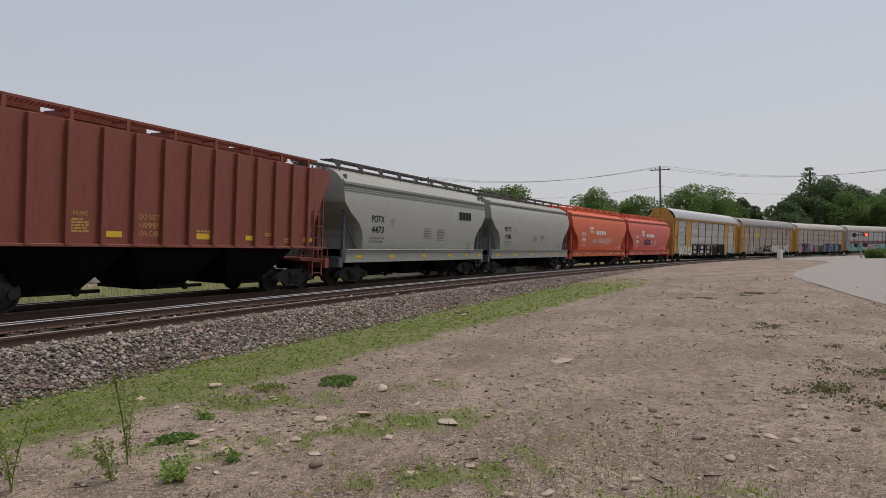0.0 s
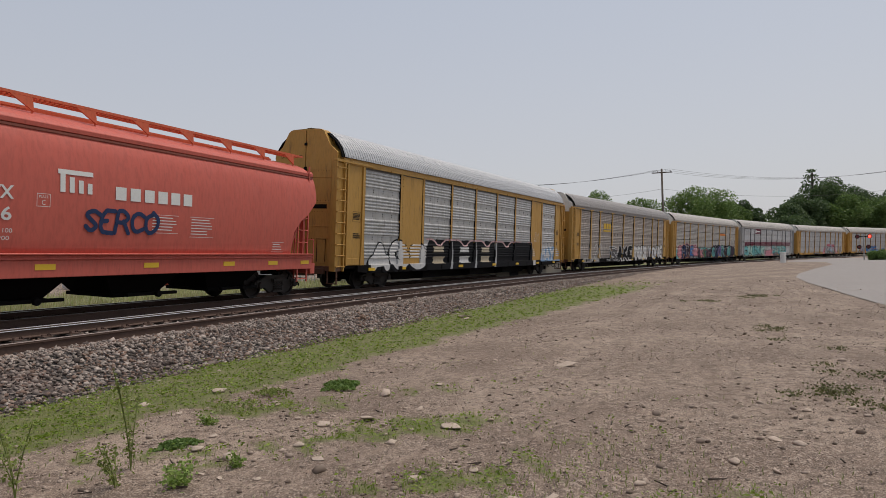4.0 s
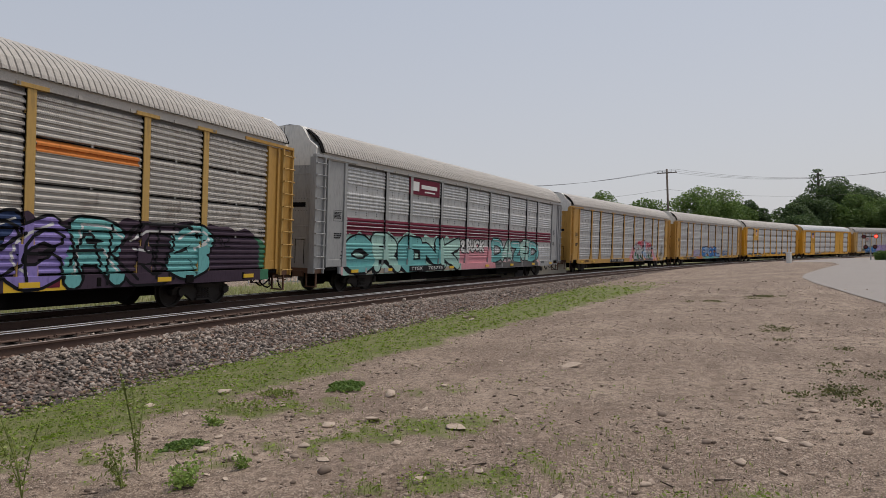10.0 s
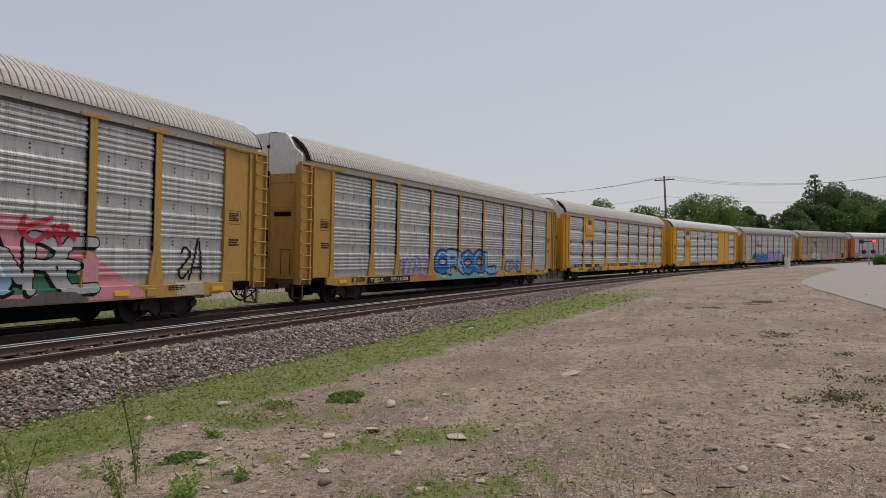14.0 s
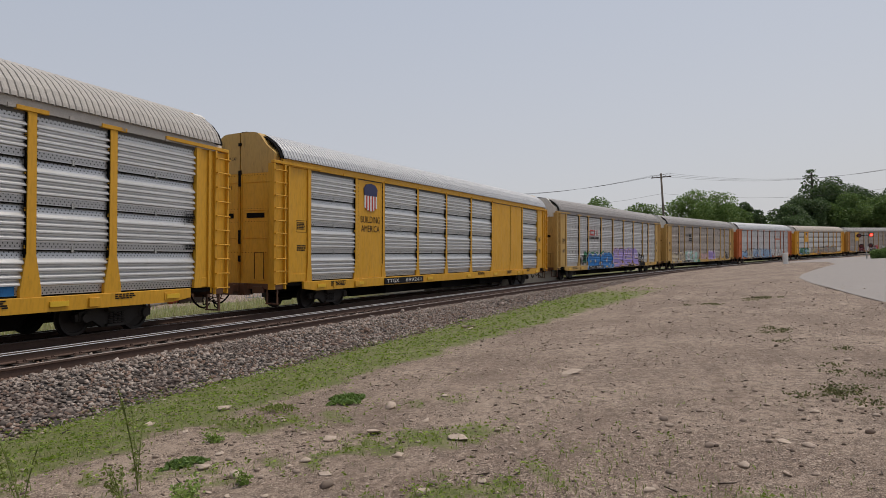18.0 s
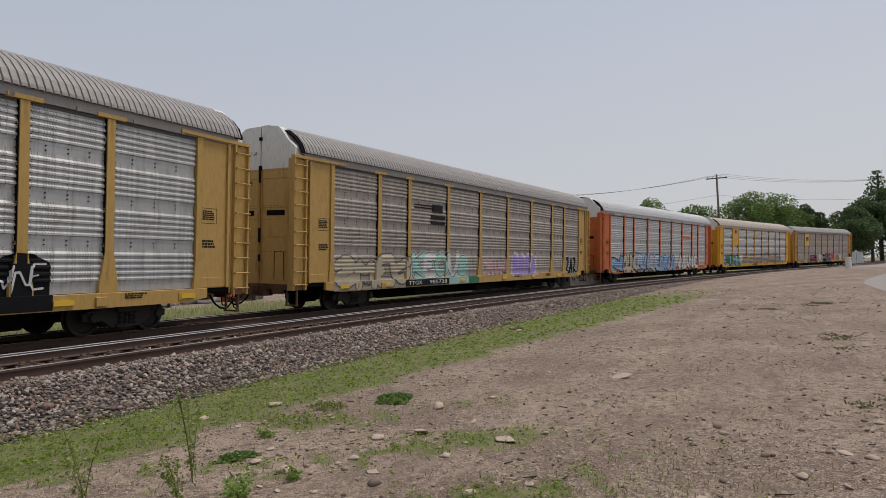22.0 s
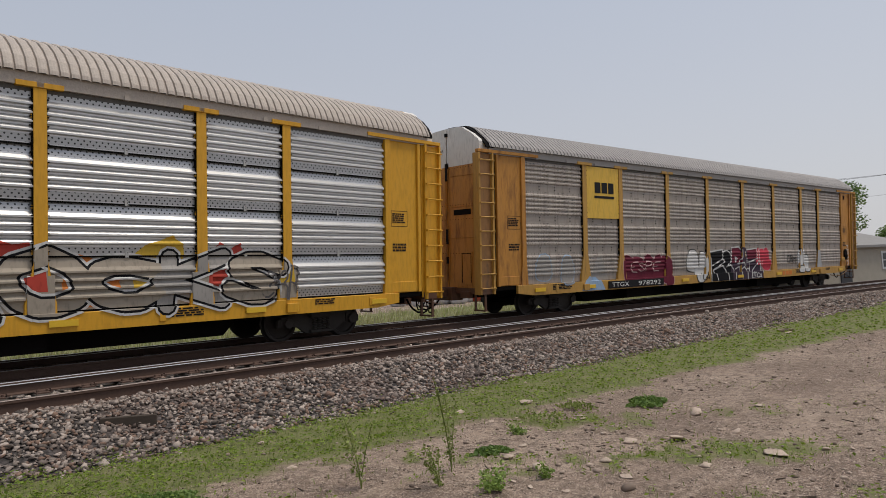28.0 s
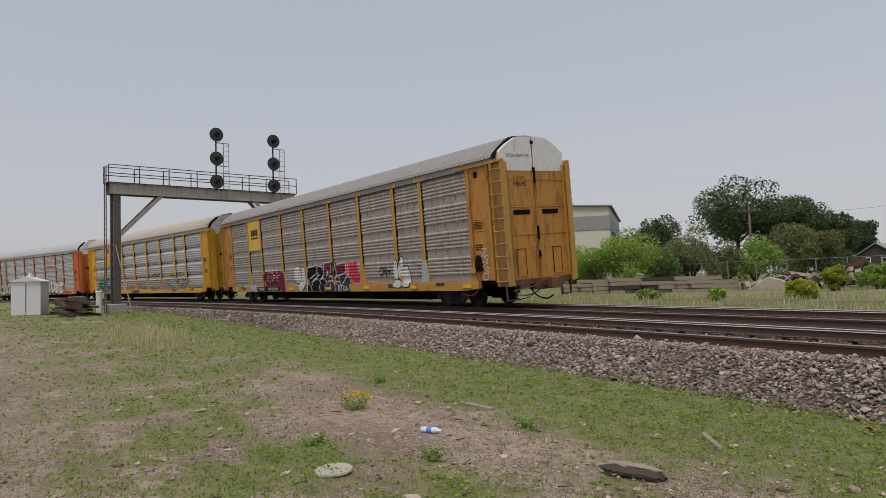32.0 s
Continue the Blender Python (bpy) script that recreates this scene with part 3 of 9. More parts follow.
def rib_profile(flat, count, pitch, deep):
    """The folded section of a wall, row by row: (height, depth)."""
    out = []
    for r in range(ROWS):
        z = PANEL_Z0 + r * ROW
        out += [(z, 0.0 if flat > 0.1 else -0.03), (z + flat, 0.0 if flat > 0.1 else -0.03)]
        a = z + flat + (ROW - flat - count * pitch) * 0.6
        for k in range(count):
            q = a + k * pitch
            out += [(q, 0.0), (q + 0.012, deep), (q + pitch * 0.4, deep), (q + pitch * 0.78, 0.0)]
    out.append((PANEL_Z0 + ROWS * ROW, 0.0))
    return out


WALLS = {"band": rib_profile(0.19, 5, 0.13, 0.034), "dense": rib_profile(0.035, 6, 0.147, 0.05), "shiny": []}
for _r in range(ROWS):
    _z = PANEL_Z0 + _r * ROW
    WALLS["shiny"] += [(_z, -0.04), (_z + 0.028, -0.04), (_z + 0.03, 0.0), (_z + 0.2, 0.0)]
    for _k in range(4):
        _a = _z + 0.2 + _k * 0.145
        WALLS["shiny"] += [(_a + 0.012, 0.0), (_a + 0.03, 0.06), (_a + 0.06, 0.06), (_a + 0.125, 0.0)]
WALLS["shiny"].append((PANEL_Z0 + ROWS * ROW, 0.0))


def ribs_of(posts):
    """The folds of a wall; the last entry after a car's posts names its kind."""
    return WALLS[posts[-1]]


PANEL_Y, POST_Y = -1.45, -1.535
_cache = {}


def once(key, make):
    if key not in _cache:
        _cache[key] = make()
    return _cache[key]


def panel_mesh(width, wall):
    def make():
        rib = WALLS[wall]
        vs = [(u, PANEL_Y - d, z) for u in (-width / 2, width / 2) for z, d in rib]
        n = len(rib)
        vs += [(u, PANEL_Y + 0.04, z) for u in (-width / 2, width / 2) for z in (rib[0][0], rib[-1][0])]
        fs = [(i, i + 1, n + i + 1, n + i) for i in range(n - 1)] + [(2 * n, 2 * n + 1, 2 * n + 3, 2 * n + 2)]
        fs += [(0, n, 2 * n + 2, 2 * n), (n - 1, 2 * n + 1, 2 * n + 3, 2 * n - 1)]
        return raw_mesh("wall_panel", vs, fs, _mats["panel_grey"])
    return once(("panel", round(width, 2), wall), make)


def bolt_mesh(width, wall):
    """Dark bolts and hooks on a panel's flat bands."""
    def make():
        bm, banded = bmesh.new(), wall == "band"
        for r in range(1, ROWS):
            for u in (-0.26, 0.0, 0.26) if banded else (0.0,):
                for z in (0.06, 0.15) if banded else (0.02,):
                    k = 0.013 if banded else 0.03
                    box(bm, u * width - k, u * width + k, PANEL_Y - 0.02, PANEL_Y, PANEL_Z0 + r * ROW + z - k, PANEL_Z0 + r * ROW + z + k * (1 if banded else 3))
        return mesh_of(bm, "panel_bolts", BLACK if banded else _mats["panel_pale"])
    return once(("bolts", round(width, 2), wall), make)


def joint_mesh(width):
    """The dark open joints between a wall's rows of sheets."""
    def make():
        bm = bmesh.new()
        for r in range(ROWS):
            z = PANEL_Z0 + r * ROW
            box(bm, -width / 2, width / 2, PANEL_Y - 0.006, PANEL_Y + 0.02, z, z + 0.026)
        return mesh_of(bm, "joint_gap", BLACK)
    return once(("joint", round(width, 2)), make)


def post_seal_mesh(kind):
    """Dark gaps and clips down both edges of a post."""
    def make():
        bm = bmesh.new()
        w = 0.1 if kind == "bracket" else 0.08
        for s in (-1, 1):
            a, b = sorted((s * w, s * (w + 0.014)))
            box(bm, a, b, PANEL_Y - 0.058, PANEL_Y + 0.01, 1.0, 4.7)
            for z in np.arange(1.12, 4.65, 0.149):
                a, b = sorted((s * w, s * (w + 0.042)))
                box(bm, a, b, PANEL_Y - 0.064, PANEL_Y, z - 0.009, z + 0.009)
        return mesh_of(bm, "post_seal", BLACK)
    return once(("seal", kind), make)


def post_mesh(kind):
    def make():
        bm = bmesh.new()
        w = 0.1
        if kind == "bracket":
            prism(bm, [(-0.24, 0.98), (-0.24, 1.12), (-w, 1.85), (-w, 4.72), (w, 4.72), (w, 1.85), (0.24, 1.12), (0.24, 0.98)], "y", POST_Y, PANEL_Y + 0.02)
            prism(bm, [(-0.36, 4.72), (-0.36, 4.81), (0.36, 4.81), (0.36, 4.72)], "y", POST_Y - 0.02, PANEL_Y + 0.02)
        else:
            prism(bm, [(-0.17, 0.98), (-0.08, 1.6), (-0.08, 4.78), (0.08, 4.78), (0.08, 1.6), (0.17, 0.98)], "y", POST_Y + 0.02, PANEL_Y + 0.02)
        for z in (2.0, 2.75, 3.5, 4.25):
            box(bm, -w - 0.03, w + 0.03, POST_Y + 0.03, PANEL_Y - 0.02, z - 0.035, z + 0.035)
        return mesh_of(bm, "post", BLACK, bevel=0.006)
    return once(("post", kind), make)


LOW = ((1.57, 4.95), (1.555, 5.02), (1.45, 5.21), (1.24, 5.42), (0.94, 5.61), (0.5, 5.77), (0.0, 5.84))
TALL = ((1.57, 4.95), (1.555, 5.04), (1.45, 5.29), (1.24, 5.57), (0.94, 5.81), (0.5, 5.99), (0.0, 6.07))
ARCH = ((1.57, 4.95), (1.555, 5.02), (1.45, 5.23), (1.24, 5.46), (0.94, 5.66), (0.5, 5.82), (0.0, 5.89))
HIGH = ((1.57, 4.95), (1.555, 5.03), (1.45, 5.26), (1.24, 5.51), (0.94, 5.73), (0.5, 5.9), (0.0, 5.97))
ANGLED = ((1.57, 4.93), (1.51, 5.05), (1.32, 5.22), (0.97, 5.49), (0.76, 5.605), (0.56, 5.65), (0.0, 5.69))


def roof_section(half):
    return list(half) + [(-a, b) for a, b in half[-2::-1]]


def roof_mesh(half):
    sec = roof_section(half)
    pitch = 0.166
    us = np.sort(np.concatenate([np.arange(-79, 80) * pitch + d for d in (-0.062, -0.02, -0.008, 0.008, 0.02, 0.062)]))
    f = np.abs((us / pitch + 0.5) % 1.0 - 0.5) * pitch
    lift = np.interp(f, (0.0, 0.009, 0.021, 0.083), (-0.02, -0.016, 0.026, 0.034))
    verts, n = [], len(sec)
    for u, d in zip(us, lift):
        for y, z in sec:
            r = math.hypot(y, z - 4.4)
            verts.append((u, y * (1 + d / r), z + (z - 4.4) / r * d))
    faces = [(i * n + j, i * n + j + 1, (i + 1) * n + j + 1, (i + 1) * n + j) for i in range(len(us) - 1) for j in range(n - 1)]
    return raw_mesh("roof", verts, faces, _mats["panel_grey"])


def fascia_mesh():
    """The flat plate below the scalloped edge of the roof, with its brackets."""
    bm = bmesh.new()
    box(bm, -13.15, 13.15, -1.53, -1.45, 4.74, 4.965)
    for u in np.arange(-11.2, 11.3, 1.4):
        box(bm, u - 0.05, u + 0.05, -1.555, -1.46, 4.73, 4.81)
    return mesh_of(bm, "roof_fascia", BLACK)


def door_outline(half):
    """A door leaf with a flat top and a cut, rounded corner."""
    top = half[-1][1] - 0.05
    return [(-1.42, 0.95), (-1.42, 5.1), (-1.38, 5.16), (-1.1, 5.37), (-0.82, top - 0.12), (-0.7, top - 0.045), (-0.58, top - 0.02), (-0.02, top), (-0.02, 0.95)]


def end_door_mesh(half):
    bm = bmesh.new()
    prism(bm, door_outline(half), "x", 12.8, 13.19)
    return mesh_of(bm, "end_door", BLACK, bevel=0.008)


def door_rib_mesh(z0, z1, y0, y1):
    bm = bmesh.new()
    box(bm, 13.19, 13.206, y0, y1, z0, z1)
    return mesh_of(bm, "door_rib", BLACK, bevel=0.004)


def end_cap_mesh(half):
    bm = bmesh.new()
    top = door_outline(half)[1:-1]
    prism(bm, [(-1.422, 4.5)] + [(y - 0.002 if y < -1 else y, z + 0.002) for y, z in top] + [(-0.02, 4.5)], "x", 12.82, 13.196)
    return mesh_of(bm, "door_top", BLACK)


def door_slot_mesh():
    """Rivets and a hatch's outline on an end door."""
    bm = bmesh.new()
    for z in (2.94, 3.36, 1.95, 4.44):
        for y in np.arange(-1.32, -0.1, 0.12):
            box(bm, 13.19, 13.196, y - 0.01, y + 0.01, z - 0.01, z + 0.01)
    for a, b, c, d in ((-1.02, -1.0, 1.1, 1.95), (-0.64, -0.62, 1.1, 1.95), (-1.02, -0.62, 1.93, 1.95)):
        box(bm, 13.19, 13.214, a, b, c, d)
    return mesh_of(bm, "door_rivets", BLACK)


def slot_mesh():
    bm = bmesh.new()
    box(bm, 13.19, 13.199, -1.02, -0.28, 3.06, 3.22)
    return mesh_of(bm, "door_slot", BLACK)


def seal_mesh(half):
    bm = bmesh.new()
    outer = roof_section(half)
    inner = [(a * 0.975, 4.3 + (b - 4.3) * 0.98) for a, b in outer]
    prism(bm, outer + inner[::-1], "x", 13.0, 13.3)
    return mesh_of(bm, "roof_seal", BLACK)


def wheel_mesh(r=0.42):
    bm = bmesh.new()
    prof = [(0.0, 0.12), (0.1, 0.12), (0.12, 0.03), (r * 0.8, 0.01), (r * 0.86, 0.055), (r, 0.055), (r + 0.005, -0.05), (r + 0.03, -0.06), (r + 0.03, -0.085), (r * 0.8, -0.085), (0.1, -0.03), (0.0, -0.03)]
    n = 24
    rings = []
    for rad, y in prof:
        rings.append([bm.verts.new((rad * math.cos(2 * math.pi * i / n), -y, rad * math.sin(2 * math.pi * i / n))) for i in range(n)] if rad else [bm.verts.new((0, -y, 0))])
    for a, b in zip(rings, rings[1:]):
        for i in range(n):
            va, vb = a[i % len(a)], a[(i + 1) % len(a)]
            wa, wb = b[i % len(b)], b[(i + 1) % len(b)]
            f = [va, vb, wb, wa]
            f = [v for k, v in enumerate(f) if v not in f[:k]]
            if len(f) > 2:
                bm.faces.new(f)
    return mesh_of(bm, "wheel", WHEEL)


def side_frame_mesh():
    bm = bmesh.new()
    prism(bm, [(-1.12, 0.5), (-1.12, 0.34), (-0.62, 0.33), (-0.38, 0.16), (0.38, 0.16), (0.62, 0.33), (1.12, 0.34), (1.12, 0.5), (0.75, 0.62), (0.45, 0.72), (-0.45, 0.72), (-0.75, 0.62)], "y", -1.08, -0.98)
    for k in (-0.88, 0.88):
        tube(bm, (k, -1.17, 0.42), (k, -0.96, 0.42), 0.11, sides=10)
        box(bm, k - 0.16, k + 0.16, -1.1, -0.96, 0.36, 0.56)
    for k in (-0.18, -0.06, 0.06, 0.18):
        for j in range(5):
            tube(bm, (k, -1.12, 0.24 + j * 0.055), (k, -1.12, 0.27 + j * 0.055), 0.055, sides=8)
    box(bm, -0.32, 0.32, -1.2, -1.0, 0.52, 0.62)
    box(bm, -0.3, 0.3, -1.16, -1.0, 0.17, 0.23)
    return mesh_of(bm, "side_frame", plain("truck_grime", (0.032, 0.026, 0.022), 0.75), bevel=0.006)


def truck(parent, u, wheel_r=0.42):
    """A two-axle truck under a car."""
    sf, wh = once("side_frame", side_frame_mesh), once("wheel", wheel_mesh)
    for turn in (0, 180):
        put("side_frame", sf, parent, pose(u, 0, 0, 0, 0, turn))
        for k in (-0.88, 0.88):
            put("wheel", wh, parent, pose(u, 0, 0, 0, 0, turn) @ pose(k, -0.75, 0.42))

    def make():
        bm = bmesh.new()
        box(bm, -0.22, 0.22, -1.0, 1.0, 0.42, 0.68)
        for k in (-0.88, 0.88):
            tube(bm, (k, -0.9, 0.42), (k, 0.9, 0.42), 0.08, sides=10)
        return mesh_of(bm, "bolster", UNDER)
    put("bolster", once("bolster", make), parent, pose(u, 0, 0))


def coupler_mesh():
    bm = bmesh.new()
    box(bm, 13.2, 13.95, -0.12, 0.12, 0.68, 0.92)
    prism(bm, [(13.9, -0.2), (14.15, -0.24), (14.32, -0.08), (14.3, 0.04), (14.18, 0.02), (14.2, 0.2), (13.95, 0.22)], "z", 0.62, 0.98)
    return mesh_of(bm, "coupler", UNDER, bevel=0.02)


HOSES = {"air_hose": ((13.35, -0.45, 0.72), (13.42, -0.46, 0.6), (13.55, -0.46, 0.46), (13.75, -0.44, 0.35), (14.0, -0.4, 0.3), (14.15, -0.38, 0.34), (14.28, -0.36, 0.42)),
         "brake_line": ((13.0, -1.2, 0.75), (13.1, -1.1, 0.6), (13.3, -0.95, 0.46), (13.55, -0.8, 0.44), (13.75, -0.68, 0.5), (13.9, -0.55, 0.6)),
         "release_cable": ((13.2, -1.35, 0.7), (13.35, -1.3, 0.42), (13.6, -1.2, 0.34), (13.85, -1.0, 0.4), (13.95, -0.8, 0.55))}


def hose_mesh(name):
    bm = bmesh.new()
    bent_tube(bm, HOSES[name], 0.027 if name == "air_hose" else 0.017)
    return mesh_of(bm, name, BLACK, smooth=True)


def side_plate_mesh(END_U):
    bm = bmesh.new()
    box(bm, END_U + 0.17, 12.86, PANEL_Y - 0.035, PANEL_Y + 0.03, 0.98, 4.75)
    return mesh_of(bm, "side_plate", BLACK, bevel=0.006)


def door_post_mesh(END_U):
    bm = bmesh.new()
    prism(bm, [(END_U - 0.06, 0.98), (END_U, 1.7), (END_U, 4.75), (END_U + 0.17, 4.75), (END_U + 0.17, 1.7), (END_U + 0.25, 0.98)], "y", POST_Y, PANEL_Y + 0.03)
    return mesh_of(bm, "door_post", BLACK, bevel=0.006)


def edge_rib_mesh():
    bm = bmesh.new()
    box(bm, 12.78, 12.88, PANEL_Y - 0.09, PANEL_Y, 0.98, 4.75)
    return mesh_of(bm, "edge_rib", BLACK, bevel=0.006)


def kick_plate_mesh(END_U):
    bm = bmesh.new()
    box(bm, END_U + 0.2, 12.78, PANEL_Y - 0.05, PANEL_Y, 1.0, 1.25)
    return mesh_of(bm, "kick_plate", BLACK, bevel=0.006)


def ladder_mesh():
    bm = bmesh.new()
    box(bm, 13.02, 13.09, POST_Y - 0.03, POST_Y + 0.06, 0.78, 4.76)
    box(bm, 13.54, 13.60, POST_Y - 0.03, POST_Y + 0.22, 0.78, 4.76)
    box(bm, 13.44, 13.60, POST_Y + 0.19, POST_Y + 0.22, 0.95, 4.7)
    for k in range(10):
        z = 0.95 + k * 0.4
        tube(bm, (13.05, POST_Y - 0.07, z), (13.58, POST_Y - 0.07, z), 0.018, sides=6)
        for u in (13.06, 13.57):
            box(bm, u - 0.02, u + 0.02, POST_Y - 0.09, POST_Y, z - 0.02, z + 0.02)
    return mesh_of(bm, "ladder", BLACK)


def top_beam_mesh():
    bm = bmesh.new()
    box(bm, 11.15, 13.6, POST_Y - 0.03, PANEL_Y + 0.03, 4.77, 4.86)
    return mesh_of(bm, "top_beam", BLACK, bevel=0.006)


def sill_mesh():
    bm = bmesh.new()
    prism(bm, [(-12.1, 0.74), (-12.1, 0.98), (12.1, 0.98), (12.1, 0.74), (11.4, 0.66), (-11.4, 0.66)], "y", -1.55, -1.45)
    for u in (-9.0, 9.0):
        box(bm, u - 0.14, u + 0.14, -1.6, -1.55, 0.7, 0.9)
    for u in (-10.4, -5.2, 3.1, 6.2, 11.2):
        box(bm, u - 0.06, u + 0.06, -1.57, -1.55, 0.72, 0.92)
    return mesh_of(bm, "side_sill", BLACK, bevel=0.008)


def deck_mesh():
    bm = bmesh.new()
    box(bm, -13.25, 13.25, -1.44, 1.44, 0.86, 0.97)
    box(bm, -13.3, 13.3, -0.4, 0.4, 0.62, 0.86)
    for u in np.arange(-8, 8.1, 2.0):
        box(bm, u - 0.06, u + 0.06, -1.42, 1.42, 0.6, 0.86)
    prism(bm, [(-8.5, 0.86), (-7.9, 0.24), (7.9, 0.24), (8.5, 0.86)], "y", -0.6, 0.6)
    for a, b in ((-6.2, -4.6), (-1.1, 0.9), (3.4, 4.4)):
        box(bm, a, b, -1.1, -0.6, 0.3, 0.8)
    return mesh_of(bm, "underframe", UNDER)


def end_sill_mesh():
    """The cross beam under the end doors, with draft pocket, steps and the uncoupling lever."""
    bm = bmesh.new()
    box(bm, 13.0, 13.46, -1.5, 1.5, 0.78, 0.95)
    box(bm, 13.2, 13.62, -0.34, 0.34, 0.58, 0.96)
    for s in (-1, 1):
        for y in (1.46, 1.05):
            box(bm, 13.3, 13.36, s * y - 0.02, s * y + 0.02, 0.32, 0.8)
        box(bm, 13.28, 13.38, s * 1.25 - 0.23, s * 1.25 + 0.23, 0.3, 0.34)
        box(bm, 13.4, 13.52, s * 0.8 - 0.2, s * 0.8 + 0.2, 0.66, 0.86)
    tube(bm, (13.58, -1.4, 0.62), (13.62, -0.45, 0.72), 0.018, sides=6)
    tube(bm, (13.62, -0.45, 0.72), (13.9, -0.1, 1.0), 0.018, sides=6)
    return mesh_of(bm, "end_sill", BLACK)


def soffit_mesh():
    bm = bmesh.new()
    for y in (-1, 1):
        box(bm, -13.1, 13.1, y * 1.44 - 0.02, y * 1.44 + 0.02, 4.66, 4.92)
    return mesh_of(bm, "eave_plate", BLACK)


def rod_mesh():
    bm = bmesh.new()
    for y in (-0.07, 0.07):
        tube(bm, (13.215, y, 1.1), (13.215, y, 4.45), 0.014, sides=6)
    return mesh_of(bm, "door_gear", BLACK)


def lock_mesh(h):
    """A dark lock pocket on the seam of the end doors."""
    bm = bmesh.new()
    box(bm, 13.18, 13.225, -0.06, 0.06, -h, h)
    return mesh_of(bm, "door_lock", BLACK)


def ladder_back_mesh():
    bm = bmesh.new()
    box(bm, 12.95, 13.56, POST_Y + 0.05, POST_Y + 0.075, 0.82, 4.74)
    return mesh_of(bm, "ladder_backing", BLACK, bevel=0.006)


def autorack(c):
    """A covered two-deck car carrier; c: its paints and fittings. The car's own x runs to its rear."""
    car = thing("autorack_car", c["label"], "rail car", "autorack cars of the train")
    half, shape, wall, end_u = c["half"], c["half"][-1][1], c["posts"][-1], c["end_u"]
    put("roof", once(("roof", shape), lambda: roof_mesh(half)), car, mat=c["roof"])
    put("underframe", once("deck", deck_mesh), car)
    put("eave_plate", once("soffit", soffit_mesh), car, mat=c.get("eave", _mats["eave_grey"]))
    solid = c.get("solid", ())
    posts = c["posts"][:-1]
    edges = (-end_u, *posts, end_u)
    for turn in (0, 180):
        t = pose(0, 0, 0, 0, 0, turn)
        put("side_sill", once("sill", sill_mesh), car, t, mat=c["sill"])
        put("roof_fascia", once("fascia", fascia_mesh), car, t, mat=c.get("fascia", c["roof"]))
        for k, (a, b) in enumerate(zip(edges, edges[1:])):
            me = panel_mesh(b - a - 0.05, wall)
            if k in solid:
                me = once(("plate", round(b - a, 2)), lambda: flat_plate(b - a))
                put("blank_plate", me, car, t @ pose((a + b) / 2, 0, 0), "painted blank steel plate", mat=c["post"])
            else:
                put("wall_panel", me, car, t @ pose((a + b) / 2, 0, 0), mat=c["panel"])
                if wall != "band":
                    put("joint_gap", joint_mesh(b - a - 0.05), car, t @ pose((a + b) / 2, 0, 0))
                tagged(put("panel_bolts", bolt_mesh(b - a - 0.05, wall), car, t @ pose((a + b) / 2, 0, 0)), kind="stuff")
        for u in posts:
            put("post", post_mesh(c.get("kind", "bracket")), car, t @ pose(u, 0, 0), mat=c["post"])
            put("post_seal", post_seal_mesh(c.get("kind", "bracket")), car, t @ pose(u, 0, 0))
        for flip in (1, -1):
            for nm, make in (("side_plate", side_plate_mesh), ("door_post", door_post_mesh), ("kick_plate", kick_plate_mesh)):
                put(nm, once((nm, flip, end_u), lambda: flipped(make(end_u), flip)), car, t, mat=c["end"])
            put("edge_rib", once(("edge_rib", flip), lambda: flipped(edge_rib_mesh(), flip)), car, t, mat=c["end"])
            put("ladder", once(("ladder", flip), lambda: flipped(ladder_mesh(), flip)), car, t, mat=c["ladder"])
            put("ladder_backing", once(("lback", flip), lambda: flipped(ladder_back_mesh(), flip)), car, t, mat=c.get("back", c["end"]))
            put("top_beam", once(("beam", flip), lambda: flipped(top_beam_mesh(), flip)), car, t, mat=c["end"])
    for turn in (0, 180):
        t = pose(0, 0, 0, 0, 0, turn)
        for flip in (1, -1):
            put("end_door", once(("edoor", flip, shape), lambda: moved(flipped(end_door_mesh(half), flip, 1), 0.24)), car, t, mat=c["end"])
            for j, (z0, z1, y0, y1) in enumerate(((2.4, 2.42, -1.36, -0.1), (3.3, 3.32, -1.36, -0.1), (4.2, 4.22, -1.36, -0.1), (1.05, 2.0, -1.05, -0.62))):
                put("door_rib" if j < 3 else "door_hatch", once(("drib", j, flip), lambda: moved(flipped(door_rib_mesh(z0, z1, y0, y1), flip, 1), 0.24)), car, t, mat=c["end"])
            put("door_top", once(("ecap", flip, shape), lambda: moved(flipped(end_cap_mesh(half), flip, 1), 0.24)), car, t, mat=c["cap"])
            tagged(put("door_rivets", once(("erivet", flip), lambda: moved(flipped(door_slot_mesh(), flip, 1), 0.24)), car, t), kind="stuff")
            put("door_slot", once(("eslot", flip), lambda: moved(flipped(slot_mesh(), flip, 1), 0.24)), car, t)
        put("roof_seal", once(("rseal", shape), lambda: seal_mesh(half)), car, t)
        put("door_gear", once("rod", lambda: moved(rod_mesh(), 0.24)), car, t, mat=c["end"])
        for z, h in ((1.75, 0.1), (2.45, 0.22), (4.35, 0.26), (5.45, 0.05)):
            put("door_lock", once(("lock", h), lambda: moved(lock_mesh(h), 0.24)), car, t @ pose(0, 0, z))
        put("coupler", once("coupler", coupler_mesh), car, t, mat=_mats["end_sill_rust"])
        put("end_sill", once("esill", end_sill_mesh), car, t, mat=_mats["end_sill_rust"])
        for nm in HOSES:
            put(nm, once(nm, lambda: hose_mesh(nm)), car, t)
        truck(car, 10.06 if turn == 0 else -10.06)
    return car


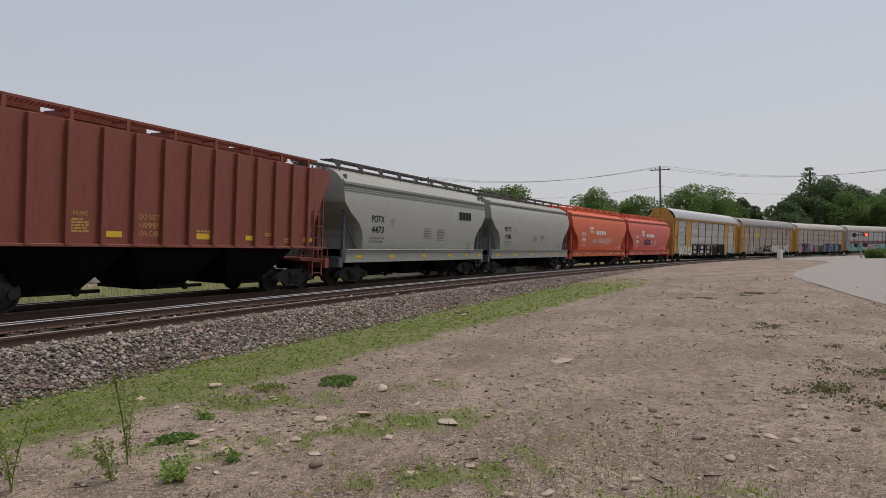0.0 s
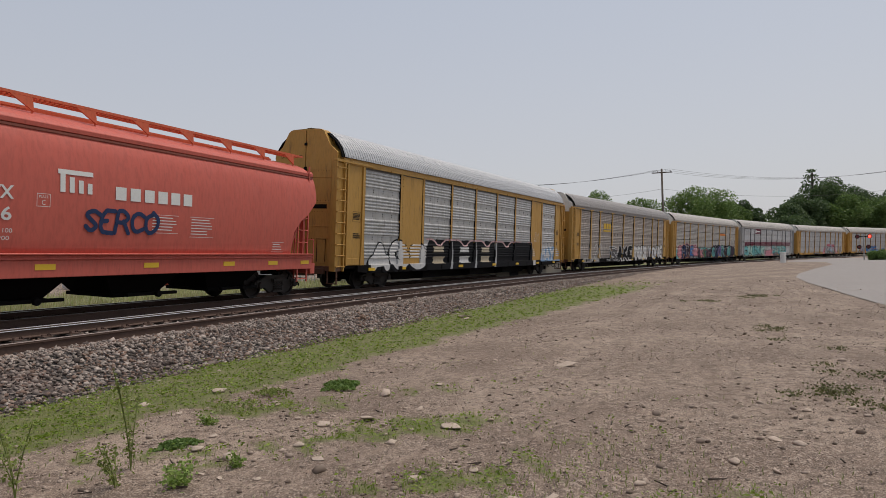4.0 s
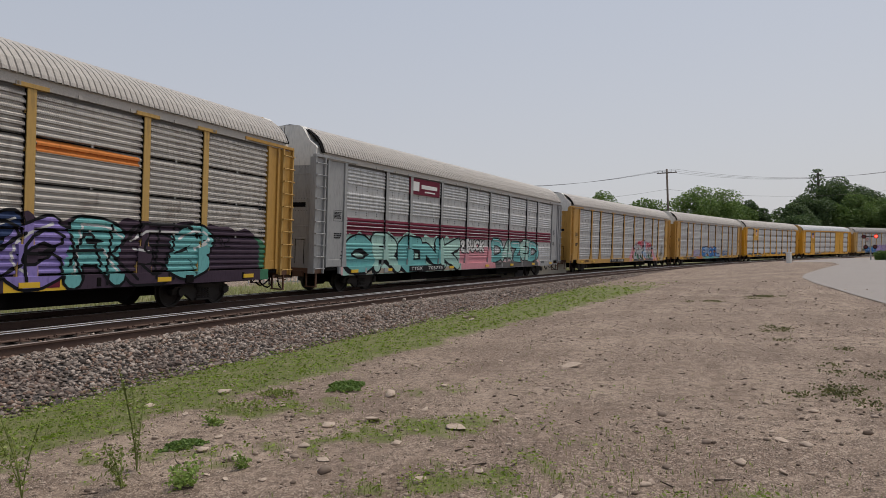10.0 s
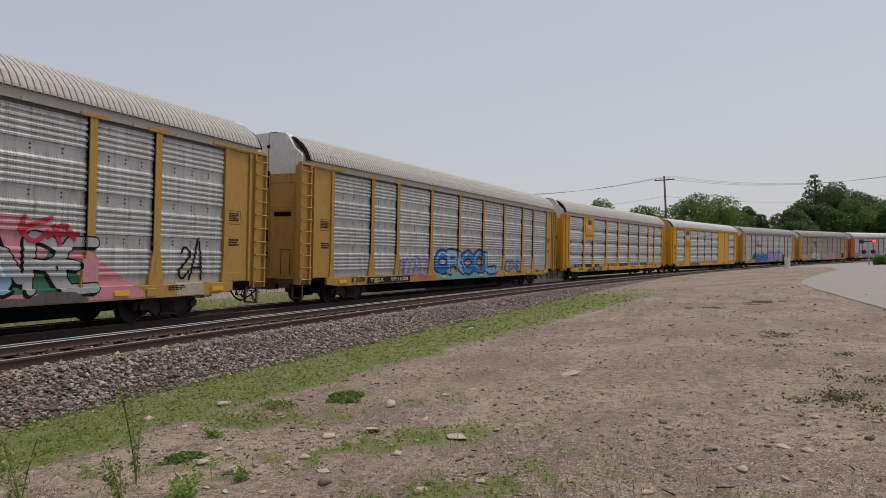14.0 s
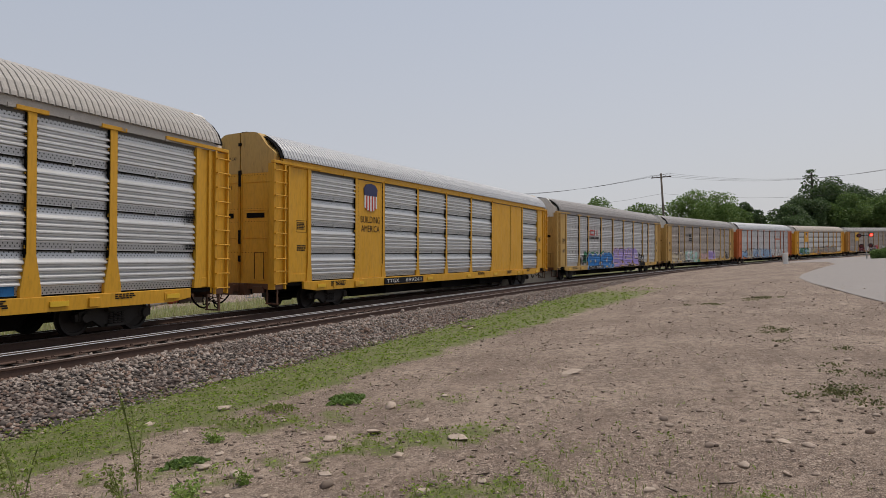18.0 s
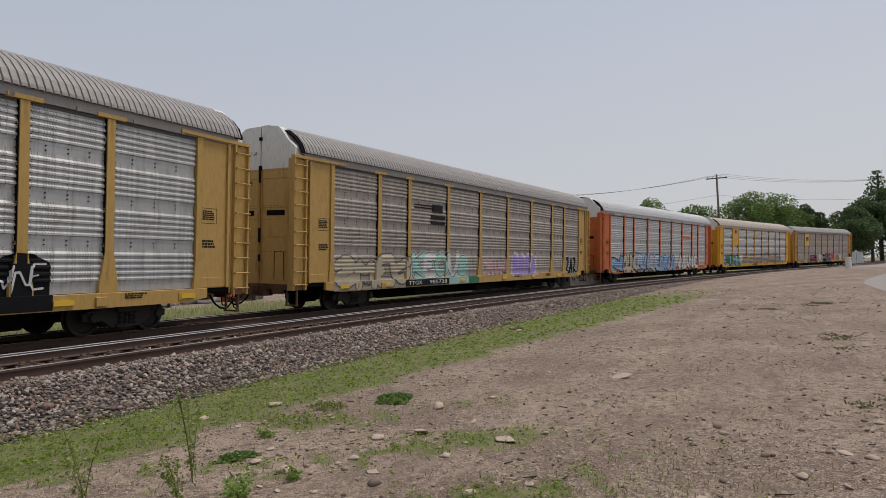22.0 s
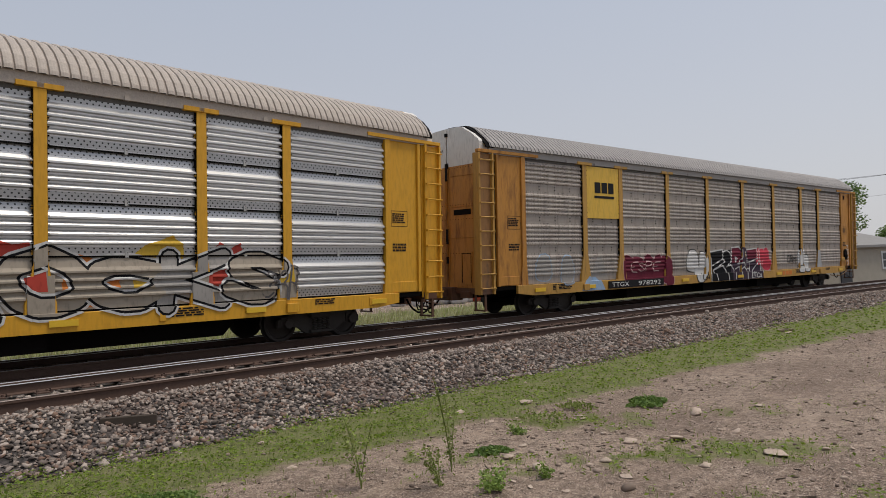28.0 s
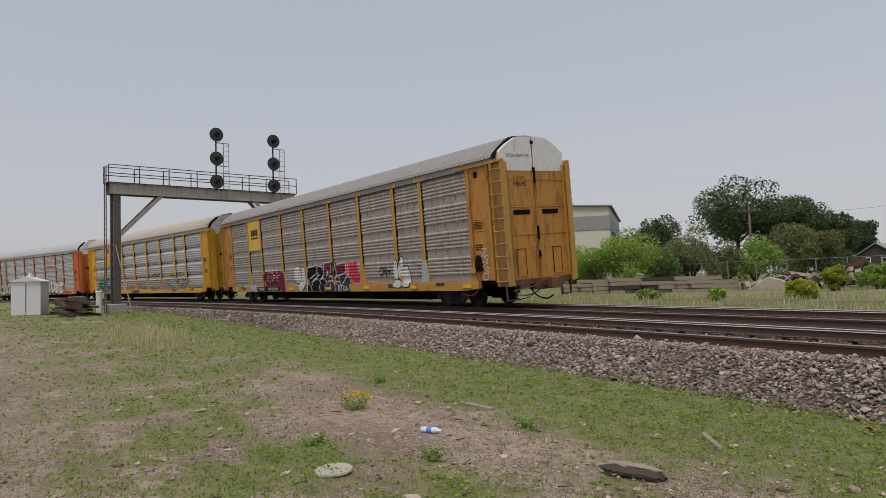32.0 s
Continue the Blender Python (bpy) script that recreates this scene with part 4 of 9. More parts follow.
def flat_plate(width):
    bm = bmesh.new()
    box(bm, -width / 2, width / 2, PANEL_Y - 0.04, PANEL_Y + 0.03, 0.99, 4.7)
    return mesh_of(bm, "blank_plate", BLACK)


def flipped(me, flip, axis=0):
    """The mesh mirrored along x (or y), with its faces turned right again."""
    if flip < 0:
        k = [1, 1, 1, 1]
        k[axis] = -1
        me.transform(Matrix.Diagonal(k))
        me.flip_normals()
    return me


CARS = []


WALK = 4.75


def hopper_section(z, h_top=4.42):
    """Half width of a curved hopper side at a height."""
    return float(np.interp(z, (1.2, 1.5, 1.9, 2.3, 2.7, 3.1, 3.4, 3.7, 3.9, 4.05, 4.2, 4.32, h_top), (1.5, 1.545, 1.58, 1.6, 1.603, 1.59, 1.565, 1.51, 1.44, 1.35, 1.2, 1.02, 0.75)))


def hopper_body_mesh(ribbed):
    """The side sheets curve in under the slope sheets at both ends."""
    base = 1.5 if ribbed else 1.38
    zs = np.concatenate([np.linspace(base, 3.6, 14), np.linspace(3.7, 4.16 if ribbed else 4.42, 10)])
    cut = ((6.72, 3.3), (6.7, 3.16), (6.24, 2.73), (5.75, 2.42), (5.5, 2.12), (5.42, 1.8), (5.4, base)) if not ribbed else ((6.72, 3.85), (6.69, 3.75), (6.2, 2.95), (5.75, 2.2), (5.45, 1.6), (5.4, base))
    us = [-u for u, _ in cut] + [u for u, _ in cut[::-1]]
    low = [z for _, z in cut] + [z for _, z in cut[::-1]]
    verts, n = [], 2 * len(zs)
    for u, lo in zip(us, low):
        ring = []
        for z in zs:
            zz = max(z, lo) + (z - lo) * 1e-3
            ring.append((u, -(1.5 if ribbed else hopper_section(zz)), zz))
        verts += ring + [(x, -y, z) for x, y, z in ring[::-1]]
    faces = [(i * n + j, i * n + (j + 1) % n, (i + 1) * n + (j + 1) % n, (i + 1) * n + j) for i in range(len(us) - 1) for j in range(n)]
    faces += [tuple(range(n))[::-1], tuple(range((len(us) - 1) * n, len(us) * n))]
    me = raw_mesh("hopper_body", verts, faces, _mats["panel_grey"], False)
    me.polygons.foreach_set("use_smooth", [not ribbed and k < len(faces) - 2 and (k % n) not in (len(zs) - 1, n - 1) for k in range(len(faces))])
    return me


def hopper_bay_mesh():
    bm = bmesh.new()
    for y0, y1 in ((-1.3, 1.3),):
        lo = [bm.verts.new(p) for p in ((-0.75, -0.7, 0.4), (0.75, -0.7, 0.4), (0.75, 0.7, 0.4), (-0.75, 0.7, 0.4))]
        hi = [bm.verts.new(p) for p in ((-1.62, y0, 1.4), (1.62, y0, 1.4), (1.62, y1, 1.4), (-1.62, y1, 1.4))]
        for i in range(4):
            bm.faces.new((lo[i], lo[(i + 1) % 4], hi[(i + 1) % 4], hi[i]))
        bm.faces.new(lo[::-1])
        bm.faces.new(hi)
    box(bm, -0.8, 0.8, -0.8, 0.8, 0.32, 0.41)
    box(bm, -0.7, 0.9, -1.2, -1.1, 0.36, 0.44)
    tube(bm, (0.2, -1.25, 0.4), (0.2, -0.6, 0.4), 0.05, sides=8)
    tube(bm, (0.2, -1.3, 0.4), (0.2, -1.2, 0.4), 0.09, sides=8)
    return mesh_of(bm, "hopper_bay", BLACK, bevel=0.01)


def hopper_sill_mesh(height):
    bm = bmesh.new()
    if height > 0.3:
        sec = [(-1.42, 0.92), (-1.58, 0.92), (-1.58, 1.28), (-1.62, 1.29), (-1.62, 1.32), (-1.58, 1.33), (-1.58, 1.385), (-1.66, 1.39), (-1.66, 1.425), (-1.42, 1.425)]
    else:
        sec = [(-1.42, 1.43), (-1.58, 1.43), (-1.58, 1.5), (-1.42, 1.5)]
    prism(bm, sec, "x", -6.55, 6.55)
    return mesh_of(bm, "side_sill", BLACK, bevel=0.01)


def hopper_end_mesh():
    """Platform, ladders, hand rails and the slanting end sheet's struts."""
    bm = bmesh.new()
    box(bm, 5.2, 6.85, -1.45, 1.45, 1.02, 1.1)
    box(bm, 6.6, 6.85, -1.5, 1.5, 0.75, 1.1)
    for y in (-1.45, -0.95):
        box(bm, 6.42, 6.46, y - 0.02, y + 0.02, 0.5, 4.35)
    for k in range(10):
        tube(bm, (6.44, -1.45, 0.6 + k * 0.4), (6.44, -0.95, 0.6 + k * 0.4), 0.014, sides=5)
    for u in (5.75, 6.3):
        box(bm, u - 0.02, u + 0.02, -1.57, -1.53, 0.5, 2.75)
    for k in range(6):
        tube(bm, (5.75, -1.56, 0.6 + k * 0.4), (6.3, -1.56, 0.6 + k * 0.4), 0.014, sides=5)
    for y in (-1.3, 1.3):
        tube(bm, (5.3, y, 1.1), (6.4, y, 2.8), 0.05, sides=6)
        box(bm, 6.3, 6.42, y - 0.06, y + 0.06, 1.1, 4.2)
    tube(bm, (6.82, -1.45, 1.9), (6.82, 0.2, 1.9), 0.018, sides=6)
    for y in (-1.45, -0.6, 0.2):
        tube(bm, (6.82, y, 1.1), (6.82, y, 1.9), 0.018, sides=6)
    return mesh_of(bm, "end_platform", BLACK)


def hopper_walk_mesh(gusset):
    """Gratings along the roof on brackets, and the hatches between them."""
    bm, top = bmesh.new(), WALK if gusset else WALK - 0.2
    for y in (-0.7, 0.7):
        for e in (-0.24, 0.0, 0.24):
            box(bm, -6.75, 6.75, y + e - 0.012, y + e + 0.012, top - 0.06, top)
        for u in np.arange(-6.72, 6.75, 0.12):
            box(bm, u - 0.012, u + 0.012, y - 0.24, y + 0.24, top - 0.045, top - 0.01)
        o = math.copysign(0.25, y)
        for u in np.arange(-6.2, 6.3, 1.55):
            if gusset:
                prism(bm, [(u - 0.5, top - 0.07), (u, top - 0.07), (u + 0.04, top - 0.36)], "y", y + o - 0.02, y + o + 0.02)
                box(bm, u - 0.02, u + 0.02, y - 0.24, y + o, 4.3, top - 0.06)
            else:
                box(bm, u - 0.05, u + 0.05, y + o - 0.02, y + o + 0.02, 4.12, top)
                box(bm, u - 0.03, u + 0.03, y - 0.24, y + 0.24, top - 0.1, top - 0.06)
    for u in (-4.6, -1.6, 1.6, 4.6):
        box(bm, u - 1.2, u + 1.2, -0.35, 0.35, 4.4, 4.56)
    return mesh_of(bm, "running_board", plain("walkway_grey", (0.10, 0.085, 0.08), 0.8))


def hopper_rib_mesh():
    bm = bmesh.new()
    box(bm, -0.07, 0.07, -1.6, -1.49, 1.46, 4.14)
    return mesh_of(bm, "side_rib", BLACK, bevel=0.008)


def hopper(c):
    car = thing("hopper_car", c["label"], "rail car", "hopper cars of the train")
    rib = c.get("ribbed", False)
    put("hopper_body", once(("hbody", rib), lambda: hopper_body_mesh(rib)), car, mat=c["body"])
    put("running_board", once(("hwalk", rib), lambda: hopper_walk_mesh(not rib)), car, mat=c.get("walkway", plain("walkway_grey", (0.10, 0.085, 0.08), 0.8)))
    for k in (-3.3, 0.0, 3.3):
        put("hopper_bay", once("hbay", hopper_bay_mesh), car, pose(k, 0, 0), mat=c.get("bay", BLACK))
    for turn in (0, 180):
        t = pose(0, 0, 0, 0, 0, turn)
        put("side_sill", once(("hsill", rib), lambda: hopper_sill_mesh(0.07 if rib else 0.47)), car, t, mat=c["sill"])
        put("end_platform", once("hend", hopper_end_mesh), car, t, mat=c["end"])
        put("coupler", once("hcoupler", lambda: moved(coupler_mesh(), -7.2)), car, t)
        for nm in HOSES:
            put(nm, once(("h", nm), lambda: moved(hose_mesh(nm), -7.2)), car, t)
        if rib:
            for u in np.linspace(-5.4, 5.4, 13):
                put("side_rib", once("hrib", hopper_rib_mesh), car, t @ pose(u, 0, 0), mat=c["body"])
        if not rib:
            eave = c["eave"]

            def strip():
                bm = bmesh.new()
                w, e = hopper_section(eave), eave
                prism(bm, [(-w + 0.1, e), (-w - 0.05, e + 0.02), (-w - 0.06, e + 0.12), (-w + 0.02, e + 0.2), (-w + 0.16, e + 0.22)], "x", -6.7, 6.7)
                return mesh_of(bm, "top_chord", BLACK, bevel=0.01)
            put("top_chord", once(("hchord", eave), strip), car, t, mat=c["body"])
            for nm, z, mat in (("eave_gap", eave - 0.05, HGREYD if c["body"] is HGREY else c["gap"]), ("eave_strip", eave - 0.12, c["chord"]), ("eave_strip", eave - 0.2, c["chord"]))[:c["strips"]]:
                def seam():
                    bm = bmesh.new()
                    w = hopper_section(z)
                    box(bm, -6.7, 6.7, -w - 0.03, -w + 0.05, z, z + (0.05 if nm == "eave_gap" else 0.025))
                    return mesh_of(bm, nm, BLACK)
                put(nm, once((nm, z), seam), car, t, mat=mat)
        truck(car, 5.35 if turn == 0 else -5.35)
    return car


def moved(me, dx):
    me.transform(Matrix.Translation((dx, 0, 0)))
    return me


panel_metal("panel_grey", (0.45, 0.435, 0.415), (0.18, 0.155, 0.13), 0.45, 0.42)
panel_metal("panel_brown", (0.56, 0.525, 0.485), (0.16, 0.125, 0.10), 0.45, 0.42)
panel_metal("panel_stained", (0.42, 0.37, 0.33), (0.15, 0.122, 0.105), 0.12, 0.58, 0.85, True)
panel_metal("panel_column_grey", (0.55, 0.545, 0.54), (0.20, 0.18, 0.155), 0.35, 0.45, 0.7, True)
panel_metal("panel_pale_column", (0.57, 0.57, 0.57), (0.22, 0.195, 0.17), 0.35, 0.45, 0.7, True)
panel_metal("panel_bright", (0.66, 0.66, 0.665), (0.4, 0.39, 0.38), 0.55, 0.3, 0.95, False, True)
panel_metal("panel_pale", (0.54, 0.535, 0.52), (0.24, 0.21, 0.18), 0.45, 0.4)
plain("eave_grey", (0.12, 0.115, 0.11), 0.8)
plain("roof_pale", (0.47, 0.435, 0.40), 0.65)
plain("roof_silver", (0.52, 0.52, 0.53), 0.5, 0.3)
plain("roof_dull", (0.31, 0.29, 0.28), 0.6, 0.1)
plain("roof_tan", (0.46, 0.40, 0.35), 0.65)
paint("end_sill_rust", (0.13, 0.06, 0.032), 0.5)
OCHRE = paint("ochre_paint", (0.48, 0.265, 0.055), 0.35)
YELLOW = paint("yellow_paint", (0.68, 0.345, 0.018), 0.12)
TAN = paint("tan_paint", (0.51, 0.315, 0.09), 0.35)
BROWN = paint("brown_rust_paint", (0.30, 0.15, 0.05), 0.5)
ORANGE = paint("orange_paint", (0.52, 0.13, 0.03), 0.3)
GREYP = paint("grey_paint", (0.34, 0.34, 0.34), 0.3)
CAP = paint("cap_white_paint", (0.72, 0.70, 0.66), 0.25)
HREDB = paint("hopper_oxide_paint", (0.23, 0.062, 0.04), 0.2, dirt=(0.06, 0.025, 0.02))
HRED = paint("hopper_red_paint", (0.61, 0.125, 0.052), 0.12, dirt=(0.22, 0.05, 0.03))
HRED2 = paint("hopper_faded_red_paint", (0.56, 0.115, 0.082), 0.15, dirt=(0.25, 0.07, 0.05))
HGREY = paint("hopper_grey_paint", (0.36, 0.36, 0.325), 0.05, 0.45, streak=False, dirt=(0.2, 0.18, 0.15))
HGREYD = paint("hopper_dark_grey_paint", (0.10, 0.115, 0.12), 0.1)



def surface_y(u, z, posts):
    """The outer face of a rack car's side at a place on it."""
    if z < 0.99:
        return -1.553
    for q in posts[:-1]:
        if abs(u - q) < (0.106 if z > 1.62 else 0.21):
            return POST_Y
    rib = ribs_of(posts)
    return PANEL_Y - float(np.interp(z, [r[0] for r in rib], [r[1] for r in rib]))


def capsule(pts, w, n=6):
    """A thick rounded stroke as flat quads: (verts, faces)."""
    vs, fs = [], []
    for (x0, z0), (x1, z1) in zip(pts, pts[1:]):
        a = math.atan2(z1 - z0, x1 - x0)
        ring = [(x1 + w * math.cos(a + t), z1 + w * math.sin(a + t)) for t in np.linspace(-math.pi / 2, math.pi / 2, n)]
        ring += [(x0 + w * math.cos(a + t), z0 + w * math.sin(a + t)) for t in np.linspace(math.pi / 2, math.pi * 1.5, n)]
        fs.append(tuple(range(len(vs), len(vs) + len(ring))))
        vs += ring
    return vs, fs


GRID = {ch: (i % 3 / 2, i // 3 / 4) for i, ch in enumerate("abcdefghijklmno")}  # three columns, five rows from below
GLYPHS = dict(A="an nc df", B="am mnlhg hfba", C="lnjdbf", D="am mnlfba", E="omac gh", F="oma gh", G="lnjdbfih", H="am co gi", I="bn", K="am og gc", L="mac", M="amhoc", N="amco", O="njdbfln",
              P="am mnlhg", R="am mnlhg hc", S="lnjhfbd", T="mo nb", U="mdbfo", V="mbo", W="mahco", X="mc ao", Y="mh oh hb", Z="moac")
GLYPHS.update({"1": "jnb ac", "2": "jnlhac", "@": "jnlhdbf hl", "#": "adjnlh gic", "%": "lnjgh ifbd nb", "&": "mgbfi go", "*": "dnf gi jb"})  # the last ones are loose letter-like forms
LOOSE = "@#%&*KRSEZB"


def soften(pts):
    """Cut the corners of a line of points."""
    out = [pts[0]]
    for (ax, az), (bx, bz) in zip(pts, pts[1:]):
        out += [(ax * 0.75 + bx * 0.25, az * 0.75 + bz * 0.25), (ax * 0.25 + bx * 0.75, az * 0.25 + bz * 0.75)]
    return out + [pts[-1]]


def glyph_strokes(ch, u, z, w, h, slant=0.0, bubble=True, rng=None):
    """The strokes of one letter in a box."""
    out = []
    for run in GLYPHS[ch].split():
        pts = []
        for c in run:
            x, y = GRID[c]
            if rng is not None:
                x, y = x + rng.uniform(-0.09, 0.09), y + rng.uniform(-0.05, 0.05)
            pts.append((u + x * w + slant * y, z + y * h))
        out.append(soften(pts) if bubble and len(pts) > 2 else pts)
    return out


def flat_shapes(shapes):
    bm = bmesh.new()
    for vs, fs in shapes:
        lift = {i: -0.0003 * j for j, f in enumerate(fs) for i in f} if len(fs) < 40 else {}
        bv = [bm.verts.new((v[0], lift.get(i, 0.0), v[1])) for i, v in enumerate(vs)]
        for f in fs:
            try:
                bm.faces.new([bv[i] for i in f])
            except ValueError:
                pass
    return bm


def on_side(bm, posts, layer):
    """Cut flat shapes along the folds of a car's side and lay them on it."""
    us = [v.co.x for v in bm.verts]
    zs = [v.co.z for v in bm.verts]
    cuts = [((0, 0, 1), z) for z in (0.985, 0.997, 1.61, 1.63, *(r[0] for r in ribs_of(posts))) if min(zs) < z < max(zs)]
    for q in posts[:-1]:
        cuts += [((1, 0, 0), q + d) for d in (-0.217, -0.204, -0.112, -0.1, 0.1, 0.112, 0.204, 0.217) if min(us) < q + d < max(us)]
    for no, d in cuts:
        bmesh.ops.bisect_plane(bm, geom=list(bm.verts) + list(bm.edges) + list(bm.faces), plane_co=Vector(no) * d, plane_no=no)
    for v in bm.verts:
        v.co.y += surface_y(v.co.x, v.co.z, posts) - layer
    return bm


SPRAY = {}


def spray(name, c):
    if name not in SPRAY:
        m = Mat("spray_" + name, 0.75)
        m.b.inputs["Specular IOR Level"].default_value = 0.15 if max(c) < 0.2 else 0.35
        f = m.noise(0.5, 4)
        g = m.noise(0.06, 4, stretch=(1, 1, 0.3))
        base = m.mix(f, lighter(c, 0.75), lighter(c, 1.15))
        m.colour(m.mix(m.ramp(g, 0.52, 0.78), base, lighter(c, 0.62)))
        SPRAY[name] = m.m
    return SPRAY[name]


for _n, _c in (("black", (0.009, 0.009, 0.011)), ("white", (0.62, 0.61, 0.60)), ("cream", (0.50, 0.43, 0.32)), ("pink", (0.62, 0.27, 0.31)), ("blue", (0.05, 0.17, 0.42)),
               ("teal", (0.15, 0.42, 0.42)), ("sky", (0.22, 0.36, 0.55)), ("navy", (0.03, 0.05, 0.12)), ("green", (0.06, 0.19, 0.11)), ("violet", (0.26, 0.20, 0.50)),
               ("maroon", (0.15, 0.022, 0.042)), ("red", (0.5, 0.06, 0.04)), ("orange", (0.62, 0.2, 0.04)), ("plum", (0.06, 0.04, 0.06)), ("silver", (0.42, 0.42, 0.43)), ("yellow", (0.65, 0.42, 0.05)), ("faded", (0.33, 0.31, 0.29)),
               ("mint", (0.36, 0.56, 0.50)), ("azure", (0.03, 0.19, 0.50)), ("lilac", (0.36, 0.28, 0.62)), ("blush", (0.60, 0.40, 0.40)), ("beige", (0.36, 0.31, 0.25)), ("bluegrey", (0.30, 0.42, 0.58)), ("crimson", (0.52, 0.04, 0.07)), ("smoke", (0.13, 0.12, 0.12))):
    spray(_n, _c)


def flat_part(name, shapes, posts, layer, mat, tag):
    """Paint laid on the side of a car, kept between the sill and the roof."""
    shapes = [([(x, max(0.665, min(4.65, z))) for x, z in vs], fs) for vs, fs in shapes]
    return part(name, on_side(flat_shapes(shapes), posts, layer), mat, tag)


def merged(runs, w, n=6):
    """All strokes of a letter as one shape."""
    vs, fs = [], []
    for run in runs:
        a, b = capsule(run, w, n)
        fs += [tuple(i + len(vs) for i in f) for f in b]
        vs += a
    return vs, fs


def new_tag(car, colour, label):
    return put("painted_tag", mesh_of(bmesh.new(), "painted_tag", SPRAY[colour]), car, label=label)


def wash(car, posts, u0, u1, z0, z1, colour, seed=0, jag=0.12, lean=0.0, layer=0.003, tag=None):
    """A sprayed patch with an uneven upper edge and slanting ends."""
    rng = np.random.RandomState(seed)
    tag = tag or new_tag(car, colour, "sprayed patch of colour")
    n = max(4, int((u1 - u0) / 0.35))
    top = [(u0 + lean + (u1 - u0 - 2 * lean) * k / n, z1 - jag * rng.rand() - (0.25 * (z1 - z0) if k in (0, n) else 0)) for k in range(n + 1)]
    mid = [(u0 + (u1 - u0) * k / n, z0) for k in range(n + 1)]
    vs = mid + top
    flat_part("backing_paint", [(vs, [(k, k + 1, n + 2 + k, n + 1 + k) for k in range(n)])], posts, layer, SPRAY[colour], tag)
    return tag


def piece(car, posts, u0, u1, z0, z1, letters, fill, edge, seed, back=None, glow=None, slant=0.0, thin=1.0, shade=None, tight=1.06, rim=None, label="sprayed letter shapes"):
    """A sprayed piece: backing, then letter by letter its outline, fill and light strokes. letters: a word, or a number of loose forms."""
    rng = np.random.RandomState(seed)
    text = letters if isinstance(letters, str) else "".join(LOOSE[rng.randint(len(LOOSE))] for _ in range(letters))
    fills = fill if isinstance(fill, tuple) else (fill,)
    tag = new_tag(car, edge, label)
    if back:
        wash(car, posts, u0 - 0.2, u1 + 0.2, z0 - 0.05, z1 + 0.12, back, seed + 1, 0.3, 0.1, 0.003, tag)
    w = (u1 - u0) / len(text)
    fat = min(w * 0.22, (z1 - z0) * 0.16) * thin
    line_w = max(0.028, fat * 0.3)
    for k, ch in enumerate(text):
        hi, lo = z1 - rng.uniform(0, 0.1) * (z1 - z0), z0 + rng.uniform(0, 0.06) * (z1 - z0)
        wide = w * tight - 2 * (fat + line_w * 0.5)
        runs = glyph_strokes(ch, u0 + k * w - (tight - 1) * w / 2 + fat + line_w * 0.5, lo + fat, max(0.1, wide), hi - lo - 2 * fat, slant, True, rng)
        at = 0.006 + 0.0028 * (k % 6)
        if rim:
            flat_part("letter_rim", [merged(runs, fat + line_w * 2.0)], posts, at - 0.0016, SPRAY[rim], tag)
        if shade:
            flat_part("letter_shadow", [merged([[(x - line_w * 1.6, z - line_w * 1.6) for x, z in r] for r in runs], fat + line_w * 0.6)], posts, at - 0.0012, SPRAY[shade], tag)
        flat_part("letter_outline", [merged(runs, fat + line_w)], posts, at, SPRAY[edge], tag)
        flat_part("letter", [merged(runs, fat)], posts, at + 0.0025 + 0.0012, SPRAY[fills[k % len(fills)]], tag)
        if glow:
            flat_part("highlight", [merged([[(x + fat * 0.3, z + fat * 0.35) for x, z in r[:max(2, len(r) // 2)]] for r in runs], max(0.012, fat * 0.13), 4)], posts, at + 0.0075, SPRAY[glow], tag)
    return tag


def script(car, posts, text, u0, u1, z0, z1, colour, width=0.022, seed=0, layer=0.024):
    """Thin hand-written strokes."""
    rng = np.random.RandomState(seed + 900)
    tag = new_tag(car, colour, "thin hand-sprayed writing")
    w = (u1 - u0) / len(text)
    for k, ch in enumerate(text):
        runs = glyph_strokes(ch, u0 + k * w, z0 + rng.uniform(0, 0.1) * (z1 - z0), w * 0.86, (z1 - z0) * rng.uniform(0.8, 1.0), 0.12 * (z1 - z0), True, rng)
        flat_part("letter", [merged(runs, width, 4)], posts, layer, SPRAY[colour], tag)


def bubbles(car, posts, spots, fill, edge, line_w=0.035, seed=0):
    """Rounded throw-up forms: each spot a centre, half width and half height."""
    rng = np.random.RandomState(seed)
    tag = new_tag(car, edge, "rounded sprayed forms with thick outlines")
    ang = np.linspace(0, 2 * math.pi, 19)[:-1]
    for k, (u, z, a, b) in enumerate(spots):
        ph = rng.uniform(0, 6.28)
        r = [1 + 0.07 * math.sin(3 * t + ph) for t in ang]
        for name, col, d, lift in (("letter_outline", edge, line_w, 0.0), ("letter", fill, 0.0, 0.0036)):
            ring = [(u + math.copysign(abs(math.cos(t)) ** 0.75, math.cos(t)) * (a + d) * q, z + math.copysign(abs(math.sin(t)) ** 0.75, math.sin(t)) * (b + d) * q) for t, q in zip(ang, r)]
            flat_part(name, [(ring, [tuple(range(18))])], posts, 0.005 + 0.002 * k + lift, SPRAY[col], tag)


